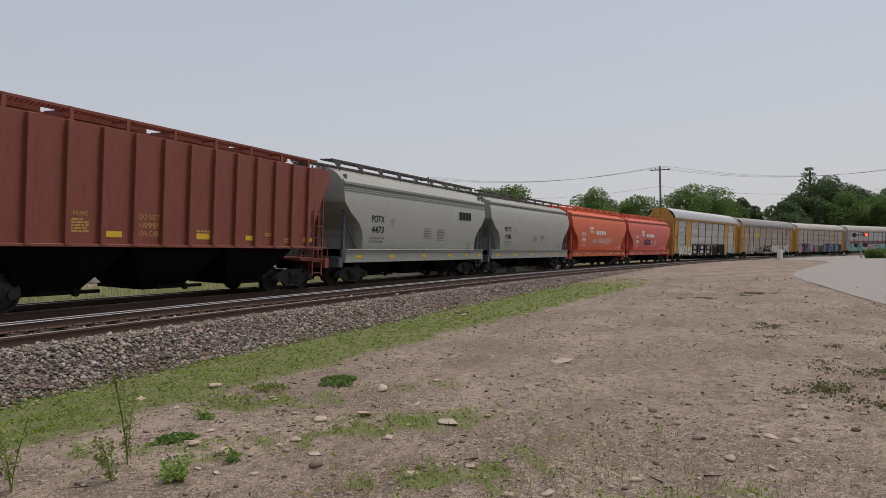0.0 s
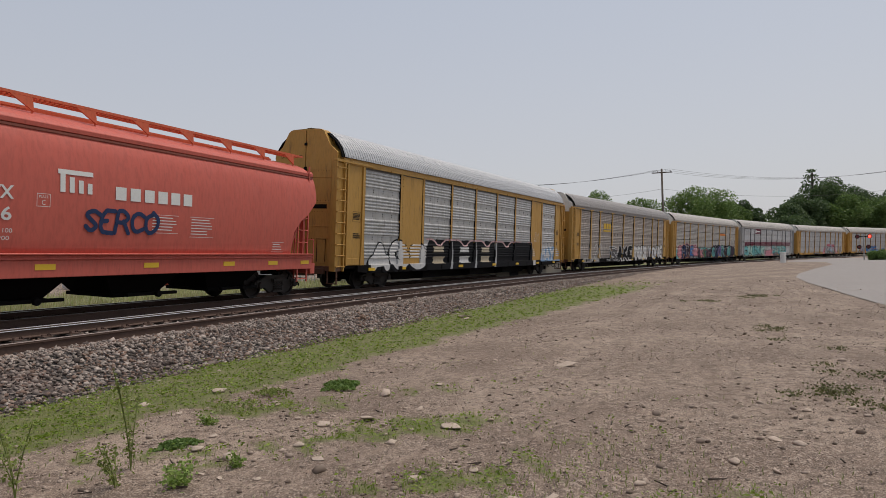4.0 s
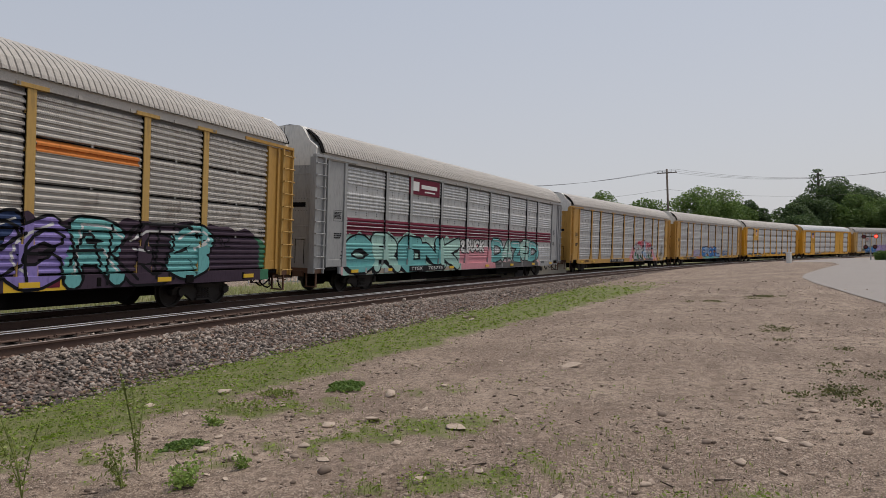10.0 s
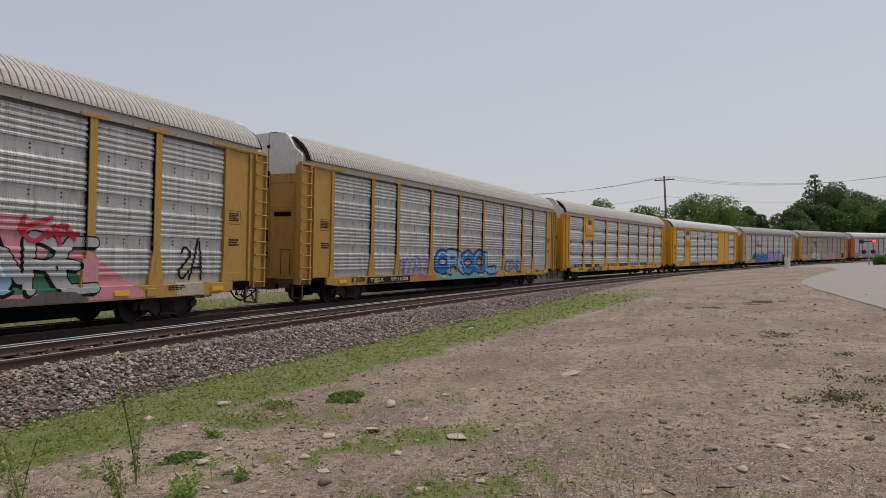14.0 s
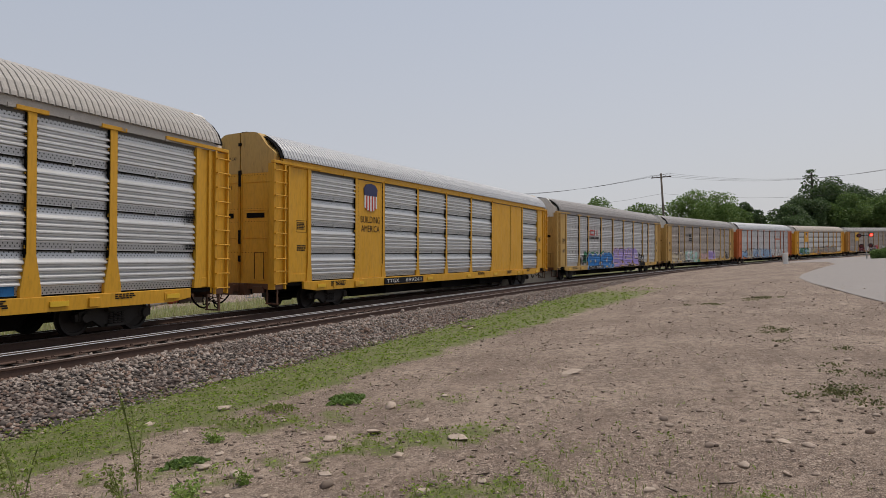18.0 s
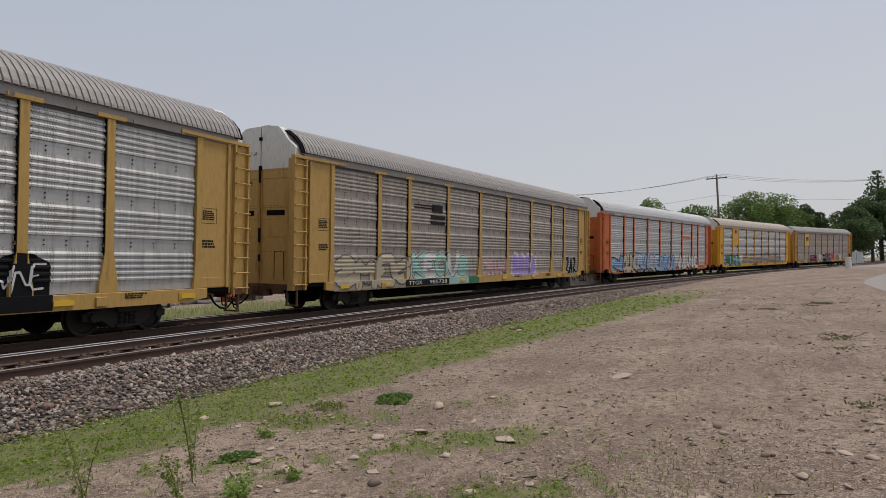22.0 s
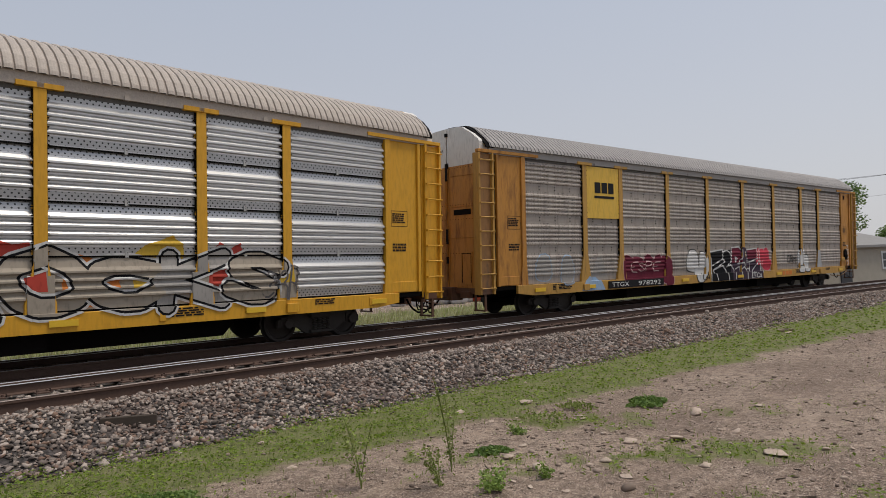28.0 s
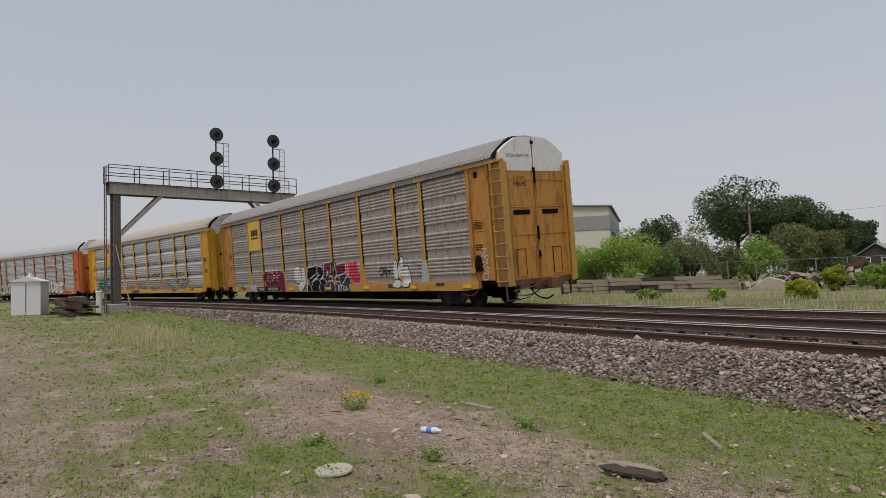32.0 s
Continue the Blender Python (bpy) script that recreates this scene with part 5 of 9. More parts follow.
def lettering(car, text, u, z, height, mat, y=-1.565, width=None, name="lettering", end=None):
    """Stencilled letters on a flat face; end: on the car's end at that x instead."""
    vs, fs, w = letter_mesh(text, 0.0)
    k = (width / w) if width else height * 0.95
    bm = bmesh.new()
    if end is None:
        bv = [bm.verts.new((u + a * k, y, z + b * height)) for a, b in vs]
    else:
        bv = [bm.verts.new((end, (u + a * k) * (1 if end > 0 else -1), z + b * height)) for a, b in vs]
    for f in fs:
        bm.faces.new([bv[i] for i in f])
    return part(name, bm, mat, car)


def plates(car, name, boxes, mat, label=""):
    if name in ("logo_shape", "sill_mark"):
        for b in boxes:
            bm = bmesh.new()
            box(bm, *b)
            part(name, bm, mat, car, label)
        return None
    bm = bmesh.new()
    for b in boxes:
        box(bm, *b)
    ob = part(name, bm, mat, car, label)
    return tagged(ob, kind="stuff") if name == "stencil" else ob


def bars(u, z, w, h, rows, y, rng, gap=0.45):
    """Small lines of writing that cannot be read."""
    out = []
    for r in range(rows):
        a, lz = u, z - r * h * (1 + gap)
        while a < u + w * rng.uniform(0.75, 1.0):
            b = min(a + w * rng.uniform(0.08, 0.28), u + w)
            out.append((a, b, y - 0.002, y, lz - h, lz))
            a = b + w * 0.04
    return out


MARKS = {1: ("922159", -5.9), 2: ("962160", -7.6), 3: ("705775", -7.0), 4: ("979089", -4.6), 5: ("991608", -9.4), 6: ("850861", -8.7), 7: ("699241", -6.9),
         8: ("702431", -7.1), 9: ("985738", -7.4), 12: ("978292", -7.7)}
cut_letters([("TTGX", 0.0), ("BNSF", 0.0), ("302725", 0.0), ("POTX", 0.0), ("LD LMT 228 100", 0.0), ("LT WT 57 900", 0.0), ("PLATE", 0.0), ("C", 0.0), ("BUILDING", 0.0), ("AMERICA", 0.0),
             ("EXCESS HEIGHT CAR", 0.0), ("DO NOT", 0.0), ("HAMMER", 0.0), ("ON CAR", 0.0), ("WARNING", 0.0), ("R1", 0.0)] + [(w, 0.02) for w in ("POTX", "4473", "4186", "3885", "2086")]
            + [(v[0], 0.0) for v in MARKS.values()])


def rack(label, panel, post, roof, kind="bracket", end=None, sill=None, ladder=None, cap=CAP, posts=POSTS, wall="band", shift=0.0, half=ARCH, end_u=END_U, **more):
    posts = (*posts, wall)
    c = dict(half=half, end_u=end_u, label=label, panel=_mats[panel], post=post, roof=_mats[roof], kind=kind, end=end or post, sill=sill or post, ladder=ladder or post, cap=cap, posts=posts, shift=shift)
    c.update(more)
    return c


RACKS = (
    rack("ochre car carrier with silver walls and a blank panel", "panel_column_grey", OCHRE, "roof_silver", "flush", solid=(1, 7), half=TALL, cap=OCHRE, fascia=OCHRE, sill=BLACK, shift=0.1),
    rack("brown-stained car carrier with weathered walls and white tags", "panel_stained", TAN, "roof_dull", end=OCHRE, posts=WIDE, shift=0.0, half=HIGH, sill=BLACK),
    rack("car carrier with yellow posts and a long many-coloured tag", "panel_brown", TAN, "roof_pale", end=OCHRE, posts=WIDE, wall="dense", shift=-0.26, half=ARCH, end_u=12.3, sill=BLACK),
    rack("grey car carrier with a maroon board and teal tags", "panel_pale_column", GREYP, "roof_pale", end=GREYP, shift=-0.75, half=HIGH),
    rack("car carrier with yellow posts and grey walls", "panel_column_grey", OCHRE, "roof_pale", posts=MID, shift=-0.62, half=ARCH),
    rack("car carrier with yellow posts and blue tags", "panel_column_grey", OCHRE, "roof_pale", posts=MID, shift=-0.6, half=HIGH),
    rack("bright yellow car carrier with silver walls and a shield board", "panel_bright", YELLOW, "roof_pale", posts=WIDE, wall="shiny", shift=-0.85, half=HIGH, end_u=12.3),
    rack("clean yellow car carrier with bright silver walls", "panel_bright", YELLOW, "roof_silver", "flush", wall="shiny", cap=TAN, solid=(1, 6, 7), shift=-0.52, fascia=YELLOW),
    rack("tan car carrier with blue and violet tags", "panel_pale_column", TAN, "roof_dull", posts=MID, shift=-0.42),
    rack("weathered car carrier with yellow posts and pale tags", "panel_stained", TAN, "roof_dull", posts=MID, shift=-0.27),
    rack("orange car carrier with large pale painted letters", "panel_pale_column", ORANGE, "roof_silver", posts=MID, shift=-0.04),
    rack("yellow car carrier with bright silver walls and a tag", "panel_bright", YELLOW, "roof_tan", wall="shiny", shift=0.33, half=LOW),
    rack("rust-stained car carrier with dark tags, last of the train", "panel_stained", OCHRE, "roof_dull", end=paint("rusted_ochre_paint", (0.50, 0.225, 0.035), 0.62, dirt=(0.13, 0.05, 0.022)), half=ANGLED, shift=0.04, back=BROWN),
)
LO = 0.68


def tags(k, car, p):
    """What is sprayed and lettered on the side of rack car k."""
    rng = np.random.RandomState(100 + k)
    if k == 0:
        dark = wash(car, p, -6.6, 7.35, LO, 2.1, "black", 2, 0.06)
        for j, u in enumerate((-5.4, -2.6, 0.0, 2.7, 5.8)):
            for a, z, h in ((0.56, 1.62, 0.14), (0.6, 1.12 if j != 3 else 0.85, 0.16)):
                flat_part("letter", [([(u - a, z - h), (u - a * 0.8, z), (u - a, z + h), (u + a, z + h), (u + a * 0.8, z), (u + a, z - h)], [(0, 1, 2, 3, 4, 5)])], p, 0.009, SPRAY["white" if j % 2 else "cream"], dark)
            flat_part("letter", [([(u + 1.1, LO), (u + 1.3, 1.3), (u + 1.25, 2.0), (u + 1.42, 2.0), (u + 1.45, 1.2), (u + 1.35, LO)], [(0, 1, 4, 5), (1, 2, 3, 4)])], p, 0.010, SPRAY["silver"], dark)
        rim = [(-6.6 + 0.28 * j, 2.08 - 0.32 * max(0.0, math.sin((-6.6 + 0.28 * j) * 2.25 + 1.0)) ** 2) for j in range(50)]
        flat_part("letter_rim", [capsule(rim, 0.045, 4)], p, 0.012, SPRAY["blush"], dark)
        flat_part("letter_rim", [([(6.9, LO), (7.2, 1.5), (7.05, 2.0), (7.4, 1.75), (7.75, 1.5), (7.8, LO)], [tuple(range(6))])], p, 0.012, SPRAY["white"], dark)
        piece(car, p, 8.95, 12.6, 0.95, 1.8, "MAYA", "white", "bluegrey", 3, thin=0.8, back="sky")
        piece(car, p, -11.3, -6.7, LO, 2.0, "AGS", "white", "black", 4, shade="black")
        script(car, p, "RUG", -0.6, 0.9, 2.3, 2.7, "white", 0.03, 4)
        script(car, p, "RUS", 2.2, 3.6, 2.25, 2.6, "white", 0.03, 5)
        script(car, p, "AO", 7.5, 8.5, 2.0, 2.8, "white", 0.025, 6)
    elif k == 1:
        script(car, p, "L2O", -9.5, -6.9, 0.85, 2.2, "white", 0.035, 7)
        script(car, p, "TAM", -6.9, -4.9, 0.95, 1.9, "faded", 0.03, 8)
        wash(car, p, -11.2, -7.6, LO, 1.3, "faded", 3, 0.4)
        piece(car, p, -4.95, -2.85, LO, 2.08, "R", "smoke", "white", 8, glow="white")
        piece(car, p, -2.85, 1.15, 0.72, 2.1, "AKE", "black", "white", 9, shade="white", thin=0.9)
        piece(car, p, 1.7, 5.7, 0.72, 2.1, "TEEM", "white", "smoke", 10, thin=1.25, tight=1.15)
        piece(car, p, 6.4, 11.3, 0.75, 2.15, "VENUE", "white", "black", 11, thin=0.85, shade="black")
        plates(car, "logo_shape", [(-6.6, -6.1, -1.5, -1.48, 3.4, 3.85), (-5.95, -5.45, -1.5, -1.48, 3.4, 3.85), (-5.3, -4.85, -1.5, -1.48, 3.4, 3.85), (-6.65, -4.85, -1.5, -1.48, 3.18, 3.3)], SPRAY["yellow"], "yellow logo shapes")
    elif k == 2:
        wash(car, p, -12.2, -9.0, LO, 1.95, "teal", 21, 0.35)
        wash(car, p, -11.2, -4.7, LO, 1.4, "black", 20, 0.5, layer=0.0045)
        piece(car, p, -11.6, -4.7, LO, 2.3, "S#RE@", ("pink", "navy", "plum", "blue", "pink"), "black", 13, glow="white", rim="pink", thin=0.9, tight=1.2)
        wash(car, p, -4.9, 1.0, LO, 1.5, "black", 22, 0.4)
        piece(car, p, -4.5, 1.0, LO, 1.95, "%K&R#", ("plum", "pink", "green", "plum"), "black", 14, glow="pink", thin=0.75, tight=1.2, back="teal")
        wash(car, p, 0.9, 12.0, LO, 2.3, "plum", 23, 0.25)
        wash(car, p, 8.6, 12.4, LO, 2.0, "green", 24, 0.15, layer=0.0042)
        piece(car, p, 1.1, 9.6, LO, 2.3, "S&ORE@", ("teal", "navy", "violet", "teal", "plum"), "black", 15, glow="white", thin=0.85, tight=1.25, slant=0.35)
        script(car, p, "S&@#*K%R", 1.4, 9.4, 0.8, 2.2, "black", 0.035, 25)
        script(car, p, "GOMZ", 9.3, 10.7, 1.65, 1.95, "black", 0.018, 26)
        flat_part("painted_bar", [([(4.65, 3.5), (7.3, 3.5), (7.3, 3.72), (4.65, 3.8)], [(0, 1, 2, 3)])], p, 0.004, SPRAY["orange"], car)
        plates(car, "sill_mark", [(4.0, 5.4, -1.562, -1.552, 0.68, 0.94)], YELLOW_REFLECT)
        plates(car, "sill_mark", [(4.2 + 0.36 * j, 4.5 + 0.36 * j, -1.566, -1.56, 0.74, 0.88) for j in range(3)], SPRAY["maroon"])
    elif k == 3:
        wash(car, p, -12.0, 9.4, LO, 1.25, "blush", 31, 0.3)
        wash(car, p, -3.6, 2.2, LO, 1.95, "pink", 32, 0.3, 0.3, 0.0045)
        piece(car, p, -11.7, -2.3, LO, 2.25, "CRENK", ("teal", "mint", "teal"), "black", 17, shade="black", thin=0.98, tight=1.12, back="mint")
        wash(car, p, -11.5, -2.2, LO, 0.92, "beige", 33, 0.1, layer=0.005)
        piece(car, p, -2.1, 0.75, 1.5, 2.2, "2BUCK", "white", "black", 18, rim="black", thin=0.7)
        wash(car, p, 1.9, 9.0, LO, 1.05, "smoke", 34, 0.1)
        piece(car, p, 1.9, 9.0, 0.95, 2.25, "DAZED", ("teal", "mint"), "black", 19, thin=0.85, rim="smoke", glow="white", tight=1.2)
        plates(car, "board", [(-7.2, -4.5, -1.515, -1.48, 4.0, 4.68)], SPRAY["maroon"], "maroon sign board")
        plates(car, "logo_shape", [(-6.2, -4.75, -1.52, -1.515, 4.28, 4.45), (-5.9, -4.95, -1.52, -1.515, 4.12, 4.18), (-6.95, -6.4, -1.52, -1.515, 4.15, 4.55)], WHITE_PAINT, "white logo shapes")
        for z in (2.18, 2.34, 2.5, 2.66):
            sh = [([(-11.6, z), (11.6, z), (11.6, z + 0.13), (-11.6, z + 0.13)], [(0, 1, 2, 3)])]
            part("stripe", on_side(flat_shapes(sh), p, 0.002), SPRAY["maroon"], car, "maroon stripe")
    elif k == 4:
        tag = new_tag(car, "pink", "pink sprayed wedge behind letters")
        flat_part("backing_paint", [([(0.0, 0.7), (1.2, 1.95), (2.6, 2.35), (4.7, 2.6), (6.4, 2.3), (7.4, 1.7), (9.0, 0.7)], [(0, 1, 2, 3, 4, 5, 6)])], p, 0.003, SPRAY["pink"], tag)
        wash(car, p, 1.3, 4.1, 0.9, 2.0, "green", 29, 0.5, 0.3, 0.0042)
        wash(car, p, 5.3, 7.2, 0.9, 1.9, "green", 30, 0.5, 0.3, 0.0042)
        piece(car, p, 1.25, 4.3, 0.8, 2.25, "ZRK", "silver", "black", 23, shade="black", thin=0.62, tight=1.3, slant=0.3)
        piece(car, p, 5.1, 7.4, 0.8, 2.15, "NRE", "silver", "black", 26, shade="black", thin=0.62, tight=1.3)
        piece(car, p, 3.95, 5.5, 0.85, 2.75, "A", "bluegrey", "black", 25, glow="white", thin=0.9)
        script(car, p, "*&", 2.7, 4.0, 2.1, 2.6, "crimson", 0.05, 31)
        script(car, p, "&*", 5.6, 7.0, 1.9, 2.5, "crimson", 0.05, 32)
        wash(car, p, 1.2, 7.2, LO, 0.98, "smoke", 27, 0.2, layer=0.0245)
        wash(car, p, 9.9, 10.9, LO, 1.55, "cream", 28, 0.2)
        script(car, p, "@A", 9.95, 10.9, 1.0, 2.05, "black", 0.03, 24)
        plates(car, "sill_mark", [(-4.98, -4.5, -1.562, -1.552, 0.7, 0.93)], BLACK_PAINT)
        lettering(car, "R1", -4.9, 0.75, 0.14, WHITE_PAINT, -1.566, 0.3)
    elif k == 5:
        wash(car, p, -2.3, 2.0, 1.5, 2.2, "orange", 37, 0.3)
        wash(car, p, -4.2, 3.2, LO, 0.98, "teal", 38, 0.05)
        wash(car, p, -5.6, -3.8, LO, 0.95, "orange", 39, 0.02)
        piece(car, p, -3.9, 3.1, 0.85, 2.1, "CROOL", ("azure", "sky", "azure"), "navy", 27, rim="navy", glow="white", thin=0.8, tight=1.2)
        script(car, p, "MCOREE", -7.2, -4.4, 0.85, 1.7, "violet", 0.03, 28)
        script(car, p, "EOS", 4.4, 6.9, 0.95, 1.6, "blue", 0.05, 29)
    elif k == 6:
        for j, (a, b) in enumerate(((-11.5, -9.5), (-9.1, -7.75), (-7.2, -5.9), (-5.85, -4.75), (-4.25, -1.75), (-1.2, 1.25), (1.75, 4.25), (4.75, 7.2))):
            low = [([(a, 1.0), (b, 1.0), (b, 1.22), (a, 1.22)], [(0, 1, 2, 3)])]
            part("painted_strip", on_side(flat_shapes(low), p, 0.004), SPRAY[("sky", "blue", "yellow", "silver", "yellow", "azure", "azure", "azure")[j]], car, "strip of sprayed paint")
            cut = np.random.RandomState(30 + j)
            for q in range(3):
                c = a + (b - a) * (0.15 + 0.3 * q + 0.1 * cut.rand())
                sh = [([(c, 1.0), (c + 0.25, 1.0), (c + 0.12, 1.22), (c - 0.1, 1.22)], [(0, 1, 2, 3)])]
                part("painted_strip", on_side(flat_shapes(sh), p, 0.0075), SPRAY[("black", "black", "black", "white", "black", "navy", "white", "navy")[j]], car)
        plates(car, "mark_board", [(-4.4, -3.95, -1.574, -1.556, 0.71, 0.92)], BLACK_PAINT)
        lettering(car, "R1", -4.32, 0.75, 0.13, WHITE_PAINT, -1.578, 0.28)
        shield(car, -8.32, 3.75, 4.62, 0.72)
        plates(car, "board", [(-9.2, -7.45, -1.512, -1.45, 3.05, 4.74)], YELLOW, "yellow sign board")
        lettering(car, "BUILDING", -9.05, 3.32, 0.16, BLACK_PAINT, -1.516, 0.72)
        lettering(car, "AMERICA", -8.25, 3.32, 0.16, BLACK_PAINT, -1.516, 0.68)
    elif k == 7:
        shield(car, -7.99, 3.55, 4.62, 0.95)
        lettering(car, "BUILDING", -8.66, 3.1, 0.25, BLACK_PAINT, -1.5, 1.36)
        lettering(car, "AMERICA", -8.63, 2.75, 0.25, BLACK_PAINT, -1.5, 1.3)
    elif k == 8:
        wash(car, p, -8.3, -1.4, 1.2, 2.15, "green", 44, 0.25)
        piece(car, p, -7.4, -1.5, LO, 1.95, "COMER", "azure", "navy", 41, rim="white", thin=1.0, tight=1.2, back="azure", glow="navy")
        wash(car, p, -1.6, 5.6, LO, 0.98, "black", 45, 0.05)
        wash(car, p, 3.9, 7.9, LO, 1.95, "black", 46, 0.3)
        piece(car, p, -1.45, 5.8, 0.8, 2.3, "ARAL", "lilac", "smoke", 42, rim="blush", thin=1.02, tight=1.15, back="lilac", glow="cream")
        script(car, p, "WKTN", 4.6, 6.2, 1.5, 1.85, "white", 0.022, 43)
        script(car, p, "ROWNE", 6.0, 7.8, 1.05, 1.6, "white", 0.022, 47)
        script(car, p, "NZR", -9.1, -7.7, 1.1, 1.8, "black", 0.045, 48)
        plates(car, "logo_shape", [(-6.9, -6.1, -1.5, -1.48, 3.62, 3.74), (-6.9, -6.78, -1.5, -1.48, 3.3, 3.74), (-6.9, -6.1, -1.5, -1.48, 3.3, 3.42), (-5.95, -5.83, -1.5, -1.48, 3.3, 3.74), (-5.35, -5.23, -1.5, -1.48, 3.3, 3.74)], SPRAY["red"], "red logo shapes")
        plates(car, "web_line", bars(-7.0, 3.2, 2.1, 0.16, 1, -1.5, rng), BLACK_PAINT)
    elif k == 9:
        wash(car, p, -11.7, -7.3, LO, 1.8, "beige", 50, 0.1)
        piece(car, p, -11.6, -7.3, LO, 1.88, "@ME&", "cream", "smoke", 47, thin=0.85, tight=1.2)
        wash(car, p, -7.1, -2.6, LO, 1.2, "mint", 51, 0.2)
        piece(car, p, -7.0, -2.6, 0.95, 2.0, "KEOU@", ("mint", "white"), "smoke", 48, rim="white", thin=0.8, tight=1.2)
        wash(car, p, -4.2, -1.6, LO, 0.98, "green", 52, 0.02)
        piece(car, p, -1.3, 1.35, 0.95, 1.72, "CRUN", "blush", "faded", 49, thin=0.9)
        piece(car, p, 2.1, 5.0, 0.92, 2.0, "BREA", "lilac", "blush", 50, back="white")
        piece(car, p, 9.6, 11.3, 0.85, 1.9, "ZAZ", "black", "white", 51, thin=0.9)
        plates(car, "logo_shape", [(-6.9, -5.4, -1.5, -1.48, 3.7, 3.75), (-6.9, -5.4, -1.5, -1.48, 3.8, 3.85), (-5.6, -4.8, -1.5, -1.48, 3.6, 3.9), (-5.7, -4.6, -1.5, -1.48, 3.32, 3.46), (-5.7, -4.6, -1.5, -1.48, 3.1, 3.24)], BLACK_PAINT, "black logo shapes")
    elif k == 10:
        piece(car, p, -11.7, -9.4, LO, 2.0, "N", "sky", "black", 53, glow="white", thin=1.4)
        piece(car, p, -9.4, -6.5, LO, 2.15, "1K", ("cream", "cream"), "black", 54, shade="black", glow="bluegrey", thin=1.0, tight=1.1, back="cream")
        piece(car, p, -6.5, -1.5, LO, 2.1, "RASE", ("bluegrey", "sky", "silver"), "black", 55, shade="black", rim="white", glow="white", thin=0.92, tight=1.12, back="bluegrey")
        piece(car, p, -1.3, 2.3, LO, 1.95, "BRAE", "sky", "black", 56, shade="navy", glow="white", thin=0.9, tight=1.15, back="bluegrey")
        piece(car, p, 3.4, 9.0, LO, 2.05, "ABUSE", "white", "black", 57, shade="black", thin=0.85, tight=1.08, label="sprayed large outlined letters")
        plates(car, "painted_bar", [(4.4, 6.9, -1.502, -1.48, 3.42, 3.6)], ORANGE, "orange painted bar")
    elif k == 11:
        piece(car, p, -11.3, -6.5, 0.8, 1.95, "LIMH", ("sky", "mint"), "black", 58, back="green", thin=0.8)
        wash(car, p, -5.6, 9.2, 1.02, 1.98, "beige", 60, 0.15)
        for j, (u, c) in enumerate(((-4.0, "yellow"), (-1.4, "orange"), (0.6, "red"), (3.0, "yellow"), (3.8, "red"), (5.0, "orange"), (6.2, "yellow"), (7.6, "red"), (8.6, "yellow"))):
            wash(car, p, u - 0.5, u + 0.5, 1.35 - 0.3 * (j % 2), 2.42 - 0.2 * (j % 3), c, 61 + j, 0.3, 0.05, 0.0042)
        piece(car, p, -5.5, 0.95, 0.95, 2.03, "FUNS", ("beige", "faded", "beige"), "black", 59, rim="white", thin=0.75, tight=1.1)
        piece(car, p, 1.05, 8.8, 0.85, 2.08, "PROCKS", ("beige", "faded", "beige"), "black", 60, rim="white", thin=0.75, tight=1.15)
        script(car, p, "VOER", -2.4, -0.5, 0.7, 0.92, "navy", 0.04, 61)
        script(car, p, "@#R", 8.3, 9.2, 0.95, 1.7, "smoke", 0.02, 62)
        plates(car, "board", [(-8.85, -7.1, -1.512, -1.45, 3.0, 4.74)], YELLOW, "yellow sign board")
        shield(car, -7.97, 3.75, 4.62, 0.7)
    elif k == 12:
        bubbles(car, p, [(-10.9, 1.45, 0.35, 0.4), (-9.8, 1.35, 0.3, 0.45)], "faded", "bluegrey", 0.03, 63)
        wash(car, p, -8.7, -7.7, 1.0, 2.0, "faded", 64, 0.4, 0.3)
        wash(car, p, -9.2, -8.0, LO, 1.15, "bluegrey", 65, 0.2, 0.2)
        bubbles(car, p, [(-6.62, 1.28, 0.36, 0.52), (-6.05, 1.25, 0.38, 0.5), (-5.4, 1.28, 0.36, 0.5), (-4.85, 1.22, 0.34, 0.55), (-4.35, 1.25, 0.34, 0.5), (-4.2, 0.85, 0.25, 0.25)], "maroon", "blush", 0.022, 66)
        script(car, p, "ESPE", -6.5, -4.7, 1.2, 1.55, "blush", 0.018, 67)
        bubbles(car, p, [(-1.75, 1.35, 0.3, 0.5), (-2.0, 1.0, 0.35, 0.3), (-2.5, 1.5, 0.42, 0.42)], "white", "black", 0.035, 68)
        script(car, p, "LA", -1.9, -1.4, 0.75, 1.05, "black", 0.02, 69)
        bold_piece(car, p)
        bubbles(car, p, [(2.75, 1.62, 0.22, 0.36), (3.1, 1.58, 0.22, 0.38), (3.5, 1.6, 0.28, 0.36), (3.55, 1.25, 0.42, 0.24)], "crimson", "blush", 0.025, 70)
        script(car, p, "ETCA", 2.0, 2.9, 0.7, 0.92, "white", 0.018, 71, 0.02)
        script(car, p, "CRM", 5.55, 6.4, 1.25, 1.6, "black", 0.02, 72)
        bubbles(car, p, [(6.85, 1.45, 0.22, 0.42), (7.25, 1.55, 0.16, 0.42), (7.55, 1.2, 0.3, 0.4), (6.95, 0.95, 0.3, 0.15)], "white", "black", 0.035, 73)
        script(car, p, "NZ", 8.05, 8.4, 0.75, 0.9, "black", 0.016, 74)
        plates(car, "board", [(-8.85, -7.13, -1.512, -1.45, 3.02, 4.7)], paint("board_yellow", (0.72, 0.45, 0.06), 0.12), "yellow sign board")
